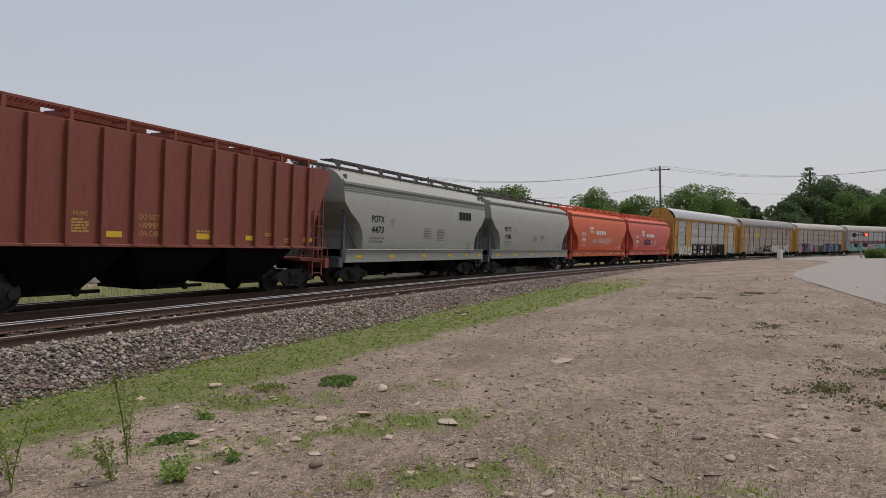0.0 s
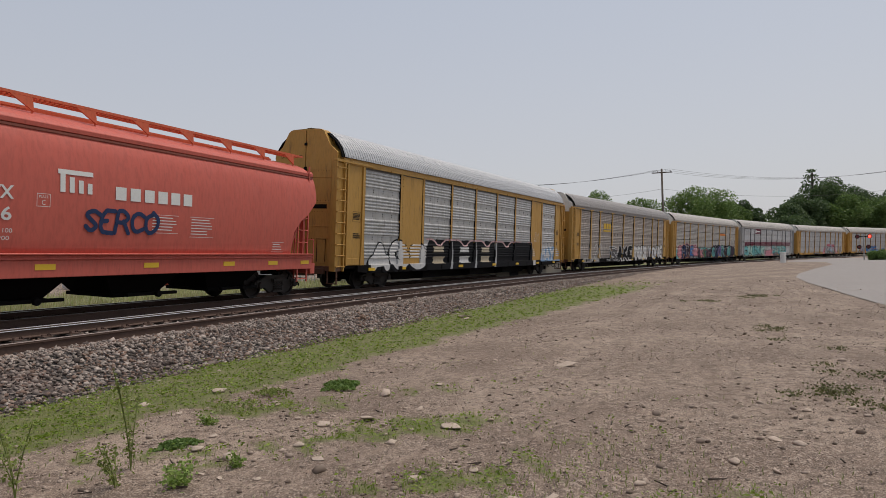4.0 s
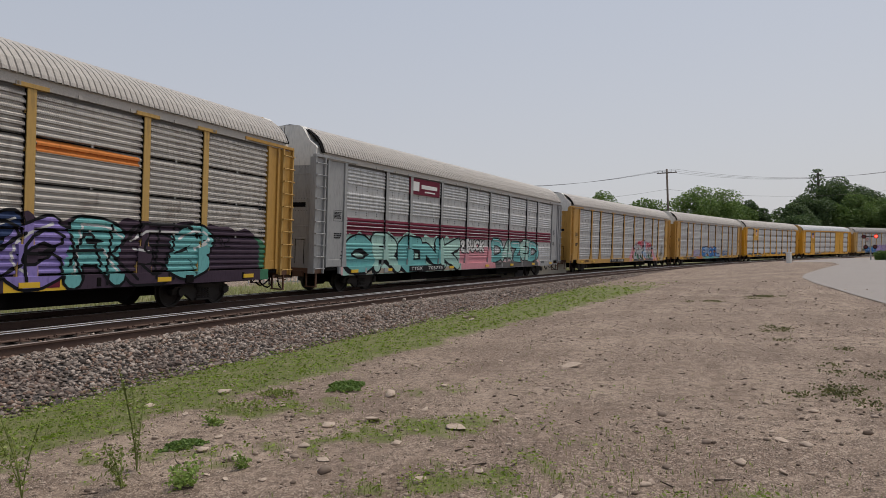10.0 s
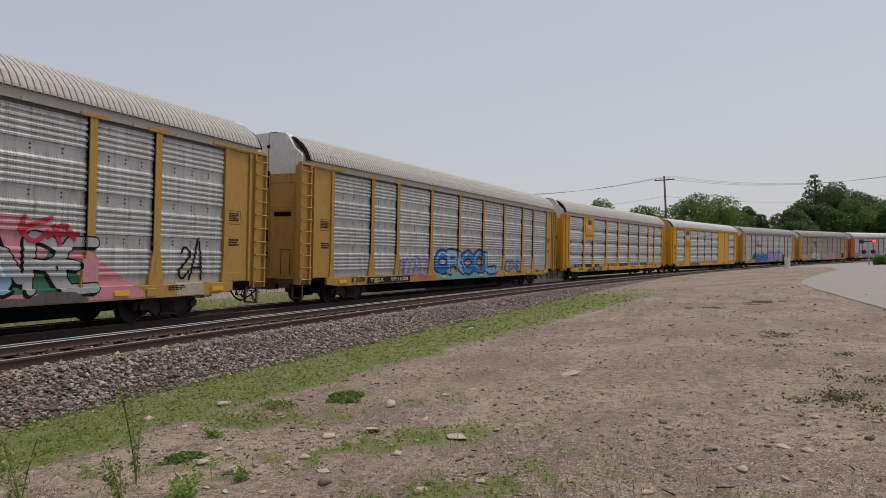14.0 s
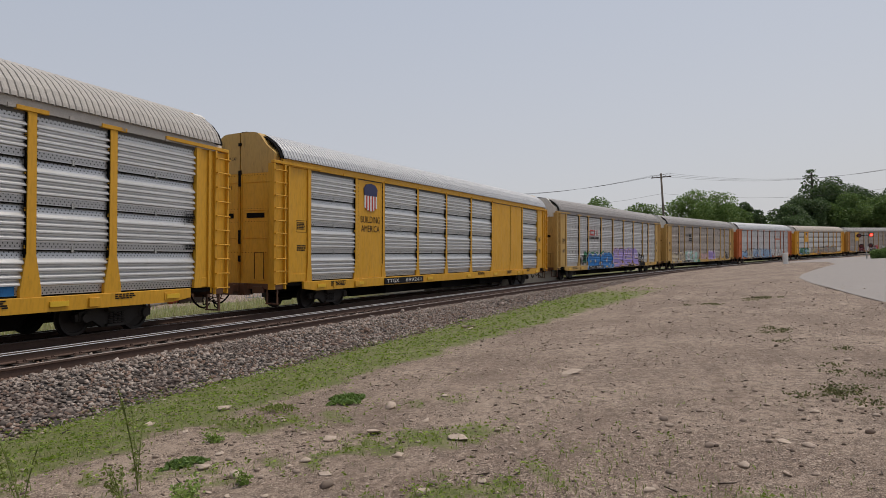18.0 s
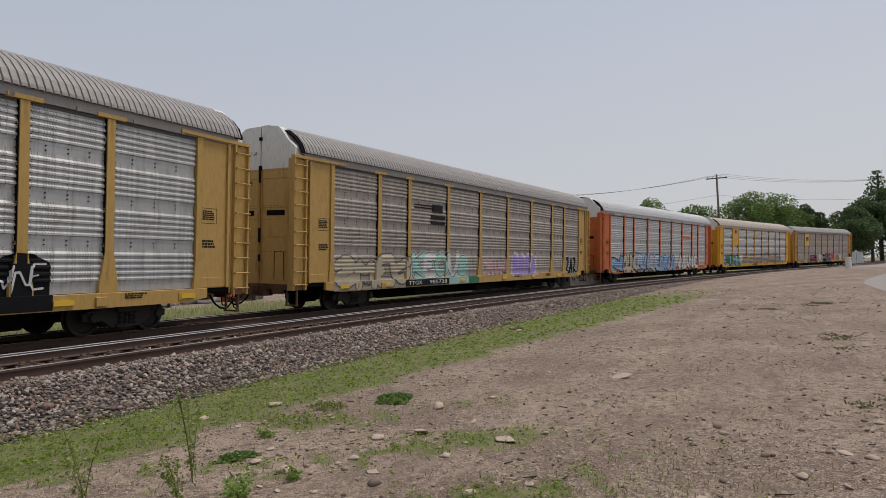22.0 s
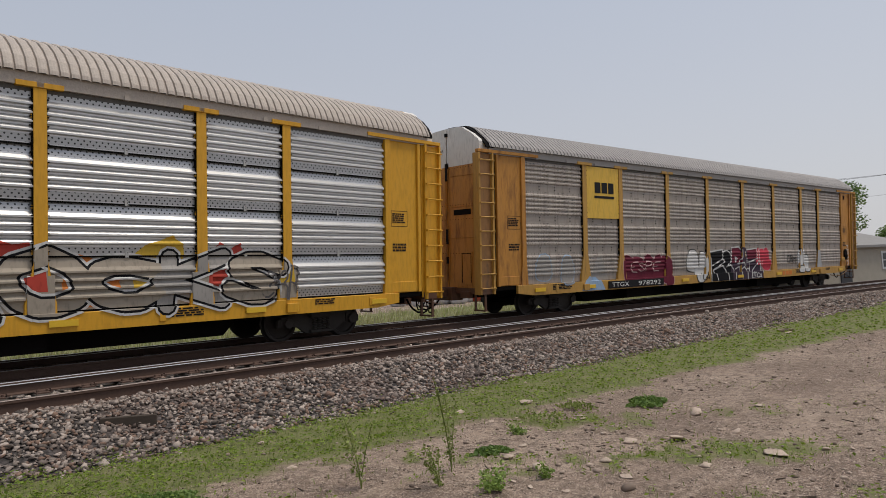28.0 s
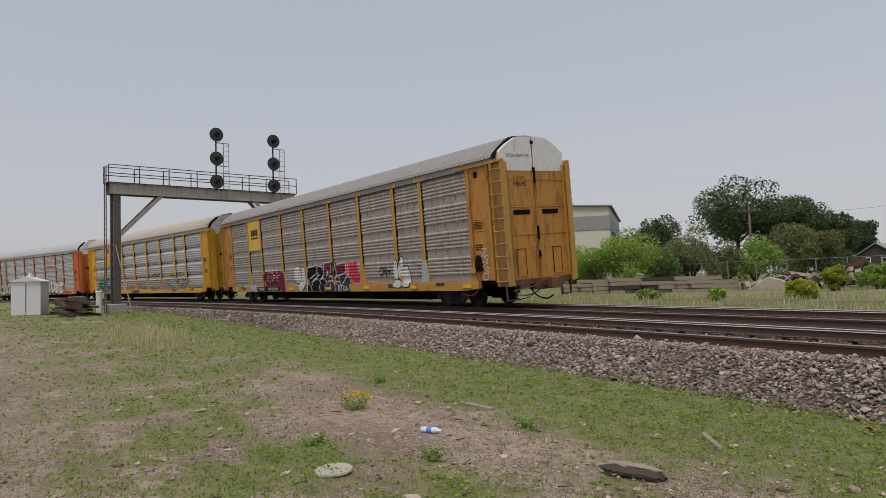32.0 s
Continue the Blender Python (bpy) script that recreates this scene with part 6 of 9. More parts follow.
        plates(car, "logo_shape", [(-8.42, -8.12, -1.52, -1.512, 3.85, 4.2), (-8.06, -7.76, -1.52, -1.512, 3.85, 4.2), (-7.7, -7.42, -1.52, -1.512, 3.85, 4.2), (-8.44, -7.4, -1.52, -1.512, 3.68, 3.76)], BLACK_PAINT, "black logo shapes")
        foot = bmesh.new()
        prism(foot, [(8.67, 1.0), (8.67, 1.13), (8.81, 1.83), (9.03, 1.83), (9.17, 1.13), (9.17, 1.0)], "y", -1.541, -1.536)
        part("patch", foot, SPRAY["silver"], car)
        plates(car, "sill_mark", [(4.9, 5.15, -1.556, -1.552, 0.74, 0.92), (5.22, 5.5, -1.556, -1.552, 0.74, 0.92), (5.56, 5.82, -1.556, -1.552, 0.74, 0.92)], SPRAY["orange"])
    # reporting marks on a black plate on the sill, reflectors, small stencils
    if k in MARKS:
        num, u = MARKS[k]
        plates(car, "mark_plate", [(u - 0.15, u + 3.05, -1.592, -1.556, 0.7, 0.94)], BLACK_PAINT)
        lettering(car, "TTGX", u, 0.75, 0.145, WHITE_PAINT, -1.596, 0.95)
        lettering(car, num, u + 1.5, 0.75, 0.145, WHITE_PAINT, -1.596, 1.35)
    if k == 10:
        plates(car, "mark_plate", [(-6.7, -3.5, -1.592, -1.556, 0.67, 0.9)], BLACK_PAINT)
        lettering(car, "BNSF", -6.55, 0.71, 0.145, WHITE_PAINT, -1.596, 1.0)
        lettering(car, "302725", -5.1, 0.71, 0.145, WHITE_PAINT, -1.596, 1.4)
    for u in (-11.4, -9.0, -3.4, 0.8, 4.3, 7.9, 11.2):
        plates(car, "reflector", [(u, u + 0.45, -1.588, -1.556, 0.76, 0.87)], YELLOW_REFLECT)
    small = []
    for u, w, n in ((-10.6, 0.9, 4), (2.2, 0.8, 3), (6.2, 0.8, 4), (9.6, 0.6, 3)):
        small += bars(u, 0.95, w, 0.03, n, -1.556, rng)
    for e in (-12.4, 11.95):
        small += bars(e, 2.95, 0.42, 0.035, 5, -1.488, rng) + bars(e, 2.2, 0.45, 0.05, 3, -1.488, rng)
        small += [(e - 0.04, e + 0.5, -1.488, -1.486, z, z + 0.012) for z in (3.0, 2.62)] + [(a, a + 0.012, -1.488, -1.486, 2.62, 3.0) for a in (e - 0.04, e + 0.49)]
    plates(car, "stencil", small, BLACK_PAINT)
    for x in (13.44, -13.44):
        lettering(car, "EXCESS HEIGHT CAR", -1.15, 4.95, 0.1, BLACK_PAINT, end=x, width=1.0)
        if k in MARKS:
            lettering(car, "TTGX", -0.95, 4.2, 0.13, BLACK_PAINT, end=x, width=0.5)
            lettering(car, MARKS[k][0], -0.95, 4.0, 0.13, BLACK_PAINT, end=x, width=0.6)
    if k == 12:
        plates(car, "vent", [(12.1, 12.3, -1.492, -1.484, 4.42, 4.62)], BLACK)
        bm = bmesh.new()
        prism(bm, [(11.98, 1.3), (11.95, 1.58), (12.02, 1.78), (12.12, 1.86), (12.22, 1.76), (12.3, 1.52), (12.26, 1.3)], "y", -1.6, -1.49)
        part("brake_housing", bm, UNDER, car, "dark hand brake housing", bevel=0.02)
        bm = bmesh.new()
        tube(bm, (12.1, -1.6, 1.5), (12.1, -1.64, 1.5), 0.1, 0.09, 12)
        part("brake_gear", bm, UNDER, car)
        bm = bmesh.new()
        prism(bm, [(11.62, 1.24), (11.62, 1.4), (11.97, 1.42), (11.97, 1.24)], "y", -1.58, -1.49)
        part("brake_bracket", bm, OCHRE, car, bevel=0.01)
        bm = bmesh.new()
        bent_tube(bm, ((12.1, -1.58, 1.32), (12.14, -1.6, 1.0), (12.1, -1.6, 0.72), (11.7, -1.5, 0.52), (11.2, -1.4, 0.48), (10.8, -1.3, 0.56)), 0.018)
        part("brake_chain", bm, BROWN, car, "rusty brake chain")
        squig = [capsule(r, 0.018, 3) for j, ch in enumerate("OS@SZ") for r in glyph_strokes(ch, 12.26 + 0.07 * (j % 2), 1.0 + 0.2 * j, 0.28, 0.24, 0.05)]
        bm = flat_shapes(squig)
        for v in bm.verts:
            v.co.y = -1.53
        part("scribble", bm, SPRAY["white"], car, "white scribble")


def bold_piece(car, p):
    """Overlapping dark rounded letters with thin white outlines."""
    tag = put("painted_tag", mesh_of(bmesh.new(), "painted_tag", SPRAY["black"]), car, label="dark sprayed letters with white outlines")
    fills = (("black", [(-1.26, 0.68), (-1.26, 1.84), (-0.25, 1.92), (0.45, 1.9), (0.5, 0.67)]), ("plum", [(0.45, 0.67), (0.45, 2.0), (1.1, 2.03), (1.75, 1.98), (1.75, 0.67)]),
             ("maroon", [(0.5, 1.35), (0.5, 2.0), (1.3, 1.97), (1.3, 1.4)]), ("plum", [(1.75, 0.67), (1.75, 1.92), (2.65, 1.98), (3.1, 1.0), (3.1, 0.67)]), ("maroon", [(1.8, 1.5), (1.8, 1.9), (2.6, 1.95), (2.62, 1.55)]))
    for j, (col, poly) in enumerate(fills):
        part("letter", on_side(flat_shapes([(poly, [tuple(range(len(poly)))])]), p, 0.004 + 0.0015 * j), SPRAY[col], tag)
    lines = (((-1.26, 0.68), (-1.26, 1.84), (-0.22, 1.93), (-0.25, 1.55), (-1.05, 1.3)), ((-0.25, 1.55), (-0.05, 1.45), (-0.95, 1.12), (-0.75, 0.72)), ((-0.95, 1.12), (-0.25, 1.28), (0.02, 1.1), (0.13, 0.68)),
             ((-0.15, 1.85), (0.15, 1.9), (0.42, 1.72), (0.45, 1.45), (0.05, 1.22), (0.4, 1.3), (0.68, 1.1), (0.66, 0.72)), ((0.45, 1.65), (0.5, 2.0), (1.1, 2.03), (1.31, 1.9), (1.3, 1.6), (1.0, 1.33), (1.42, 1.38), (1.46, 1.24)),
             ((0.8, 1.12), (1.14, 1.22), (1.24, 0.72)), ((1.15, 1.08), (1.4, 1.2), (1.66, 1.0), (1.68, 0.7)), ((1.56, 1.95), (1.78, 1.45), (1.62, 1.3), (1.95, 1.4), (2.0, 1.15)), ((1.76, 1.9), (2.66, 1.96), (2.66, 1.52), (2.0, 1.38)),
             ((2.66, 1.52), (2.82, 1.4), (2.25, 1.02), (2.26, 0.8)), ((1.68, 1.12), (2.0, 1.1), (2.08, 0.72)), ((2.84, 1.9), (2.9, 1.4), (3.1, 0.75)), ((0.78, 1.4), (0.78, 1.62), (0.92, 1.56), (0.78, 1.4)))
    for pts in lines:
        part("letter_outline", on_side(flat_shapes([capsule(pts, 0.026, 4)]), p, 0.013), SPRAY["white"], tag)


def shield(car, u, z0, z1, w):
    """A plain shield: dark blue above, red and white stripes below."""
    zm = z0 + (z1 - z0) * 0.55
    bm = bmesh.new()
    prism(bm, [(u - w * 0.46, zm), (u + w * 0.46, zm), (u + w * 0.5, zm + (z1 - zm) * 0.55), (u + w * 0.34, z1 - 0.06), (u, z1), (u - w * 0.34, z1 - 0.06), (u - w * 0.5, zm + (z1 - zm) * 0.55)], "y", -1.524, -1.49)
    part("shield_top", bm, plain("shield_blue", (0.02, 0.025, 0.10), 0.5), car)
    for mat, ks in ((WHITE_PAINT, range(0, 9, 2)), (SPRAY["red"], range(1, 9, 2))):
        bm = bmesh.new()
        for j in ks:
            a = u - w * 0.46 + w * 0.92 * j / 9
            d = abs(a + w * 0.05 - u) / (w * 0.5)
            box(bm, a, a + w * 0.92 / 9, -1.522, -1.49, z0 + 0.16 * d * d * (z1 - z0), zm)
        part("shield_stripes", bm, mat, car)


for k, c in enumerate(RACKS):
    rack_car = autorack(c)
    tags(k, rack_car, c["posts"])
    CARS.append((rack_car, 78.38 + 28.6 * (k + 1) - 14.3 + c["shift"], 10.06))


def curved_text(car, text, u, z, height, width, mat, fat=0.02):
    vs, fs, w = letter_mesh(text, fat)
    bm = bmesh.new()
    bv = [bm.verts.new((u + a / w * width, -hopper_section(z + b * height) - 0.012, z + b * height)) for a, b in vs]
    for f in fs:
        bm.faces.new([bv[i] for i in f])
    return part("lettering", bm, mat, car)


def curved_bars(car, boxes, mat, name="stencil", label=""):
    bm = bmesh.new()
    for u0, u1, z0, z1 in boxes:
        n = max(1, int((z1 - z0) / 0.15))
        for j in range(n):
            a, b = z0 + (z1 - z0) * j / n, z0 + (z1 - z0) * (j + 1) / n
            ya, yb = -hopper_section(a) - 0.012, -hopper_section(b) - 0.012
            bm.faces.new([bm.verts.new(v) for v in ((u0, ya, a), (u1, ya, a), (u1, yb, b), (u0, yb, b))])
    ob = part(name, bm, mat, car, label)
    return tagged(ob, kind="stuff") if name == "stencil" else ob


def hopper_marks(k, car):
    rng = np.random.RandomState(300 + k)
    flat = -1.506
    if k == 0:
        gold = plain("stencil_gold", (0.55, 0.33, 0.08), 0.6)
        for n, (t, z) in enumerate((("DO NOT", 2.1), ("HAMMER", 1.9), ("ON CAR", 1.7))):
            lettering(car, t, -1.62, z, 0.14, gold, flat, 0.62)
        lettering(car, "WARNING", -3.65, 2.12, 0.1, gold, flat, 0.6)
        plates(car, "stencil", bars(-3.68, 2.06, 0.66, 0.045, 5, flat + 0.004, rng) + bars(0.3, 1.9, 0.6, 0.05, 3, flat + 0.004, rng) + bars(3.2, 1.9, 0.5, 0.04, 2, flat + 0.004, rng) + bars(4.2, 1.75, 0.4, 0.05, 2, flat + 0.004, rng), gold)
        for u in (-2.62, 0.3, 2.3, 5.25):
            plates(car, "reflector", [(u, u + 0.5, -1.507, -1.5, 1.66, 1.8)], YELLOW_REFLECT)
        return
    ink = BLACK_PAINT if k in (1, 2) else WHITE_PAINT
    curved_text(car, "POTX", -4.85, 2.5, 0.25, 0.95, ink)
    curved_text(car, ("", "4473", "4186", "3885", "2086")[k], -4.85, 2.08, 0.25, 0.92, ink)
    curved_text(car, "LD LMT 228 100", -4.95, 1.83, 0.085, 1.05, ink, 0.0)
    curved_text(car, "LT WT 57 900", -4.95, 1.68, 0.085, 1.0, ink, 0.0)
    curved_text(car, "PLATE", -3.37, 2.56, 0.05, 0.2, ink, 0.0)
    curved_text(car, "C", -3.31, 2.42, 0.1, 0.08, ink, 0.0)
    lines = [(-3.42, -3.12, 2.64, 2.65), (-3.42, -3.12, 2.38, 2.39), (-3.42, -3.41, 2.38, 2.65), (-3.13, -3.12, 2.38, 2.65)]
    for u, z, w, rows in ((-0.4, 2.3, 0.8, 5), (0.9, 2.3, 0.8, 6), (4.4, 1.7, 0.5, 3)):
        for r in range(rows):
            lines.append((u, u + w * rng.uniform(0.7, 1), z - r * 0.075, z - r * 0.075 + 0.022))
        lines += [(u - 0.05, u + w + 0.05, z + 0.07, z + 0.08), (u - 0.05, u + w + 0.05, z - rows * 0.075, z - rows * 0.075 + 0.01)]
    curved_bars(car, lines, plain("faded_ink", (0.11, 0.105, 0.10), 0.7) if k in (1, 2) else ink)
    for u in (-5.9, -3.4, -0.6, 2.2, 4.2, 5.9):
        plates(car, "reflector", [(u, u + 0.46, -1.59, -1.58, 1.08, 1.2)], YELLOW_REFLECT)
    if k == 1:
        curved_bars(car, [(3.35 + j * 0.37, 3.35 + j * 0.37 + 0.32, 2.9, 3.3) for j in range(4)], ink, "logo_shape", "black logo shapes")
    if k > 2:
        curved_bars(car, [(-1.5 + j * 0.42, -1.5 + j * 0.42 + 0.3, 2.65, 2.95) for j in range(6)], ink, "logo_shape", "white logo shapes")
        curved_bars(car, [(-2.9 + j * 0.22, -2.9 + j * 0.22 + 0.12, 2.72, 3.1 - 0.05 * j) for j in range(4)] + [(-2.95, -2.1, 3.1, 3.2)], ink, "logo_mark", "white logo shapes")
        if k == 3:
            marks = [(ch, -2.25 + 0.24 * j + 0.3 * (j > 3) + 0.25 * (j > 7) + 0.2 * (j > 11), 1.98, 0.2, 0.32) for j, ch in enumerate("OHGRDESURISESAVR")]
        else:
            marks = [(ch, -2.3 + 0.42 * j, 1.9, 0.34, 0.5) for j, ch in enumerate("SERCO")]
        hand = np.random.RandomState(77)
        tag = new_tag(car, "white" if k == 3 else "navy", "sprayed scribble")
        for ch, u, z, w, h in marks:
            bm = flat_shapes([merged(glyph_strokes(ch, u, z, w, h, 0.06, True, hand), 0.022 if k == 3 else 0.05, 4)])
            for v in bm.verts:
                v.co.y -= hopper_section(v.co.z) + 0.016
            part("letter", bm, SPRAY["white" if k == 3 else "navy"], tag)


HOPPERS = (
    dict(label="dark red ribbed hopper car with black bays", body=HREDB, sill=HREDB, end=HREDB, chord=HREDB, ribbed=True, walkway=HREDB),
    dict(label="grey curved-side hopper car with black lettering", body=HGREY, sill=HGREY, end=HGREYD, chord=HGREY, strips=3, eave=3.8),
    dict(label="grey curved-side hopper car with yellow reflectors", body=HGREY, sill=HGREY, end=HGREYD, chord=HGREYD, strips=1, eave=4.0),
    dict(label="bright red curved-side hopper car", body=HRED, sill=HRED, end=HRED, chord=HRED, walkway=HRED, gap=HREDB, strips=1, eave=4.0),
    dict(label="faded red curved-side hopper car", body=HRED2, sill=HRED2, end=HRED2, chord=HRED2, walkway=HRED, gap=HREDB, strips=1, eave=4.0),
)
for k, c in enumerate(HOPPERS):
    hopper_car = hopper(c)
    hopper_marks(k, hopper_car)
    CARS.append((hopper_car, 78.38 - 14.2 * (4 - k) - 7.1, 5.35))


# ---- trees ----
BARK = plain("bark", (0.09, 0.075, 0.06), 0.95)
LEAF = {"green": leaf_mat("leaves_green", (0.085, 0.155, 0.036), (0.235, 0.33, 0.095)),
        "dark": leaf_mat("leaves_dark", (0.045, 0.085, 0.032), (0.12, 0.175, 0.062)),
        "light": leaf_mat("leaves_light", (0.17, 0.28, 0.045), (0.42, 0.53, 0.12)),
        "red": leaf_mat("leaves_red", (0.03, 0.012, 0.016), (0.07, 0.03, 0.03)),
        "yellow": leaf_mat("leaves_yellow", (0.27, 0.31, 0.035), (0.56, 0.57, 0.09)),
        "olive": leaf_mat("leaves_olive", (0.11, 0.125, 0.042), (0.26, 0.27, 0.10))}


def leaf_quads(cent, size, rng, droop=0.0):
    n = len(cent)
    a = rng.normal(size=(n, 3))
    a[:, 2] *= 0.7
    a /= np.linalg.norm(a, axis=1)[:, None]
    b = np.cross(a, rng.normal(size=(n, 3)))
    b /= np.linalg.norm(b, axis=1)[:, None]
    s = size * rng.uniform(0.6, 1.3, n)[:, None]
    v = np.stack([cent - a * s, cent + b * s * 0.55, cent + a * s, cent - b * s * 0.55], 1)
    return v.reshape(-1, 3), np.arange(4 * n).reshape(-1, 4)


def make_tree(h, r, leaf, seed, count=3500, size=0.3, conifer=False, bush=False, name="tree", label=""):
    rng = np.random.RandomState(seed)
    ob = thing(name, label or "leafy broad-crowned tree", "bush" if bush else "tree", "bushes" if bush else "trees")
    bm = bmesh.new()
    top = h * (0.95 if conifer else 0.55)
    r0 = 0.02 * h + (0.02 if bush else 0.08)
    blobs = []
    if bush:
        for k in range(7):
            a = k * 0.9 + rng.uniform(0, 0.5)
            tube(bm, (0, 0, -0.1), (math.cos(a) * r * 0.55, math.sin(a) * r * 0.55, h * rng.uniform(0.5, 0.8)), r0, r0 * 0.3, 6)
    else:
        lean = rng.uniform(-0.04, 0.04, 2) * h
        tube(bm, (0, 0, -0.3), (lean[0], lean[1], top), r0, r0 * 0.45, 10)
        for k in range(0 if conifer else 9):
            a = k * 2.4 + rng.uniform(-0.4, 0.4)
            z = h * rng.uniform(0.25, 0.5)
            d = r * rng.uniform(0.4, 0.75)
            mid = (math.cos(a) * d * 0.5, math.sin(a) * d * 0.5, z + h * 0.12)
            tube(bm, (lean[0] * z / top, lean[1] * z / top, z), mid, r0 * 0.45, r0 * 0.3, 6)
            tube(bm, mid, (math.cos(a) * d, math.sin(a) * d, z + h * rng.uniform(0.2, 0.35)), r0 * 0.3, r0 * 0.1, 6)
    if conifer:
        for z in np.linspace(0.15, 0.98, 16):
            for k in range(7):
                a = rng.uniform(0, 6.3)
                d = r * (1.06 - z) * rng.uniform(0.35, 1.0)
                blobs.append((math.cos(a) * d, math.sin(a) * d, z * h - d * 0.15, r * 0.22 * (1.3 - z), 0.6))
    else:
        n = 24 if bush else 34
        for k in range(n):
            d = rng.normal(size=3)
            d /= np.linalg.norm(d)
            f = rng.uniform(0.35, 0.95)
            zc, zr = (0.46, 0.46) if bush else (0.62, 0.34)
            blobs.append((d[0] * r * f * 0.85, d[1] * r * f * 0.85, h * (zc + d[2] * zr * f), r * rng.uniform(0.25, 0.42), 0.8))
    part("trunk", bm, BARK, ob)
    w = np.array([b[3] ** 2 for b in blobs])
    pick = rng.choice(len(blobs), count, p=w / w.sum())
    bl = np.array(blobs)[pick]
    d = rng.normal(size=(count, 3))
    d /= np.linalg.norm(d, axis=1)[:, None]
    d *= rng.uniform(0.4, 1.05, count)[:, None] ** 0.6
    c = bl[:, :3] + d * bl[:, 3:4] * np.stack([np.ones(count), np.ones(count), bl[:, 4]], 1)
    c[:, 2] = np.maximum(c[:, 2], 0.05)
    vs, fs = leaf_quads(c, size, rng)
    put("crown", quad_mesh("crown", vs, LEAF[leaf]), ob)
    return ob


def polar(az, dist):
    """A place by its bearing from the camera (left of +y) and its distance."""
    a = radians(az)
    return -math.sin(a) * dist, math.cos(a) * dist


def stand(ob, az, dist, turn=0.0, dz=0.0):
    x, y = polar(az, dist)
    return pose(x, y, float(ground_z(x, y)) + dz, 0, 0, turn)
build_ground()
build_tracks()
build_ballast()

# ---- loose stones, grass and weeds on the near ground ----
def pebble_material():
    m = Mat("field_stone", 0.9)
    r = m.n("NewGeometry").outputs["Random Per Island"]
    base = m.ramp(r, 0.0, 1.0, (0.09, 0.062, 0.046), (0.52, 0.415, 0.335))
    m.colour(m.mix(m.ramp(m.noise(0.05, 4), 0.48, 0.75), base, (0.22, 0.16, 0.12)))
    m.bump(m.noise(0.012, 3), 0.25, 0.004)
    return m.m


PEBBLE = pebble_material()


def near_spots(n, rng, r0, r1, a0, a1):
    """Random places in a fan round the camera (bearings left of +y), thicker close by."""
    r = r0 * (r1 / r0) ** rng.rand(n)
    a = np.radians(rng.uniform(a0, a1, n))
    return -np.sin(a) * r, np.cos(a) * r, r


def build_pebbles():
    rng = np.random.RandomState(31)
    shapes = stone_shapes(6, 14, 0.2)
    x, y, r = near_spots(30000, rng, 3.0, 34, -106, 98)
    lat, s = lateral(x, y)
    keep = (lat < -1.7) & (rng.rand(len(x)) > 0.55 * green(x, y)) & (1.6 * wave(x, y, 1.3, 41) + rng.rand(len(x)) * 1.4 > 0.55)
    x, y, r = x[keep], y[keep], r[keep]
    d = 0.019 * np.exp(rng.normal(size=len(x)) * 0.6) * (1 + r * 0.025)
    scatter("pebbles", shapes, np.stack([x, y, ground_z(x, y) + d * 0.1], 1), d, 15, PEBBLE, "small tan pebbles strewn over the dirt", "pebbles", 0.6)
    # grit: the finest stones and crumbs of earth
    octa = np.array([(0.5, 0, 0), (-0.5, 0, 0), (0, 0.5, 0), (0, -0.5, 0), (0, 0, 0.45), (0, 0, -0.45)])
    tri = np.array([(0, 2, 4), (2, 1, 4), (1, 3, 4), (3, 0, 4), (2, 0, 5), (1, 2, 5), (3, 1, 5), (0, 3, 5)])
    x, y, r = near_spots(95000, rng, 3.0, 40, -106, 98)
    lat, s = lateral(x, y)
    keep = (lat < -1.75) & (rng.rand(len(x)) > 0.45 * green(x, y)) & (1.5 * wave(x, y, 0.9, 43) + 0.9 * wave(x, y, 4.0, 44) + rng.rand(len(x)) * 1.6 > 0.75)
    x, y, r = x[keep], y[keep], r[keep]
    d = (0.006 + 0.0013 * r) * np.exp(rng.normal(size=len(x)) * 0.4)
    scatter("grit", [(octa * k, tri) for k in ((1, 1, 1), (1.3, 0.8, 1), (0.9, 1.2, 0.7))], np.stack([x, y, ground_z(x, y) + d * 0.12], 1), d, 16, PEBBLE, "fine grit and crumbs of earth on the dirt", "grit", 0.6)


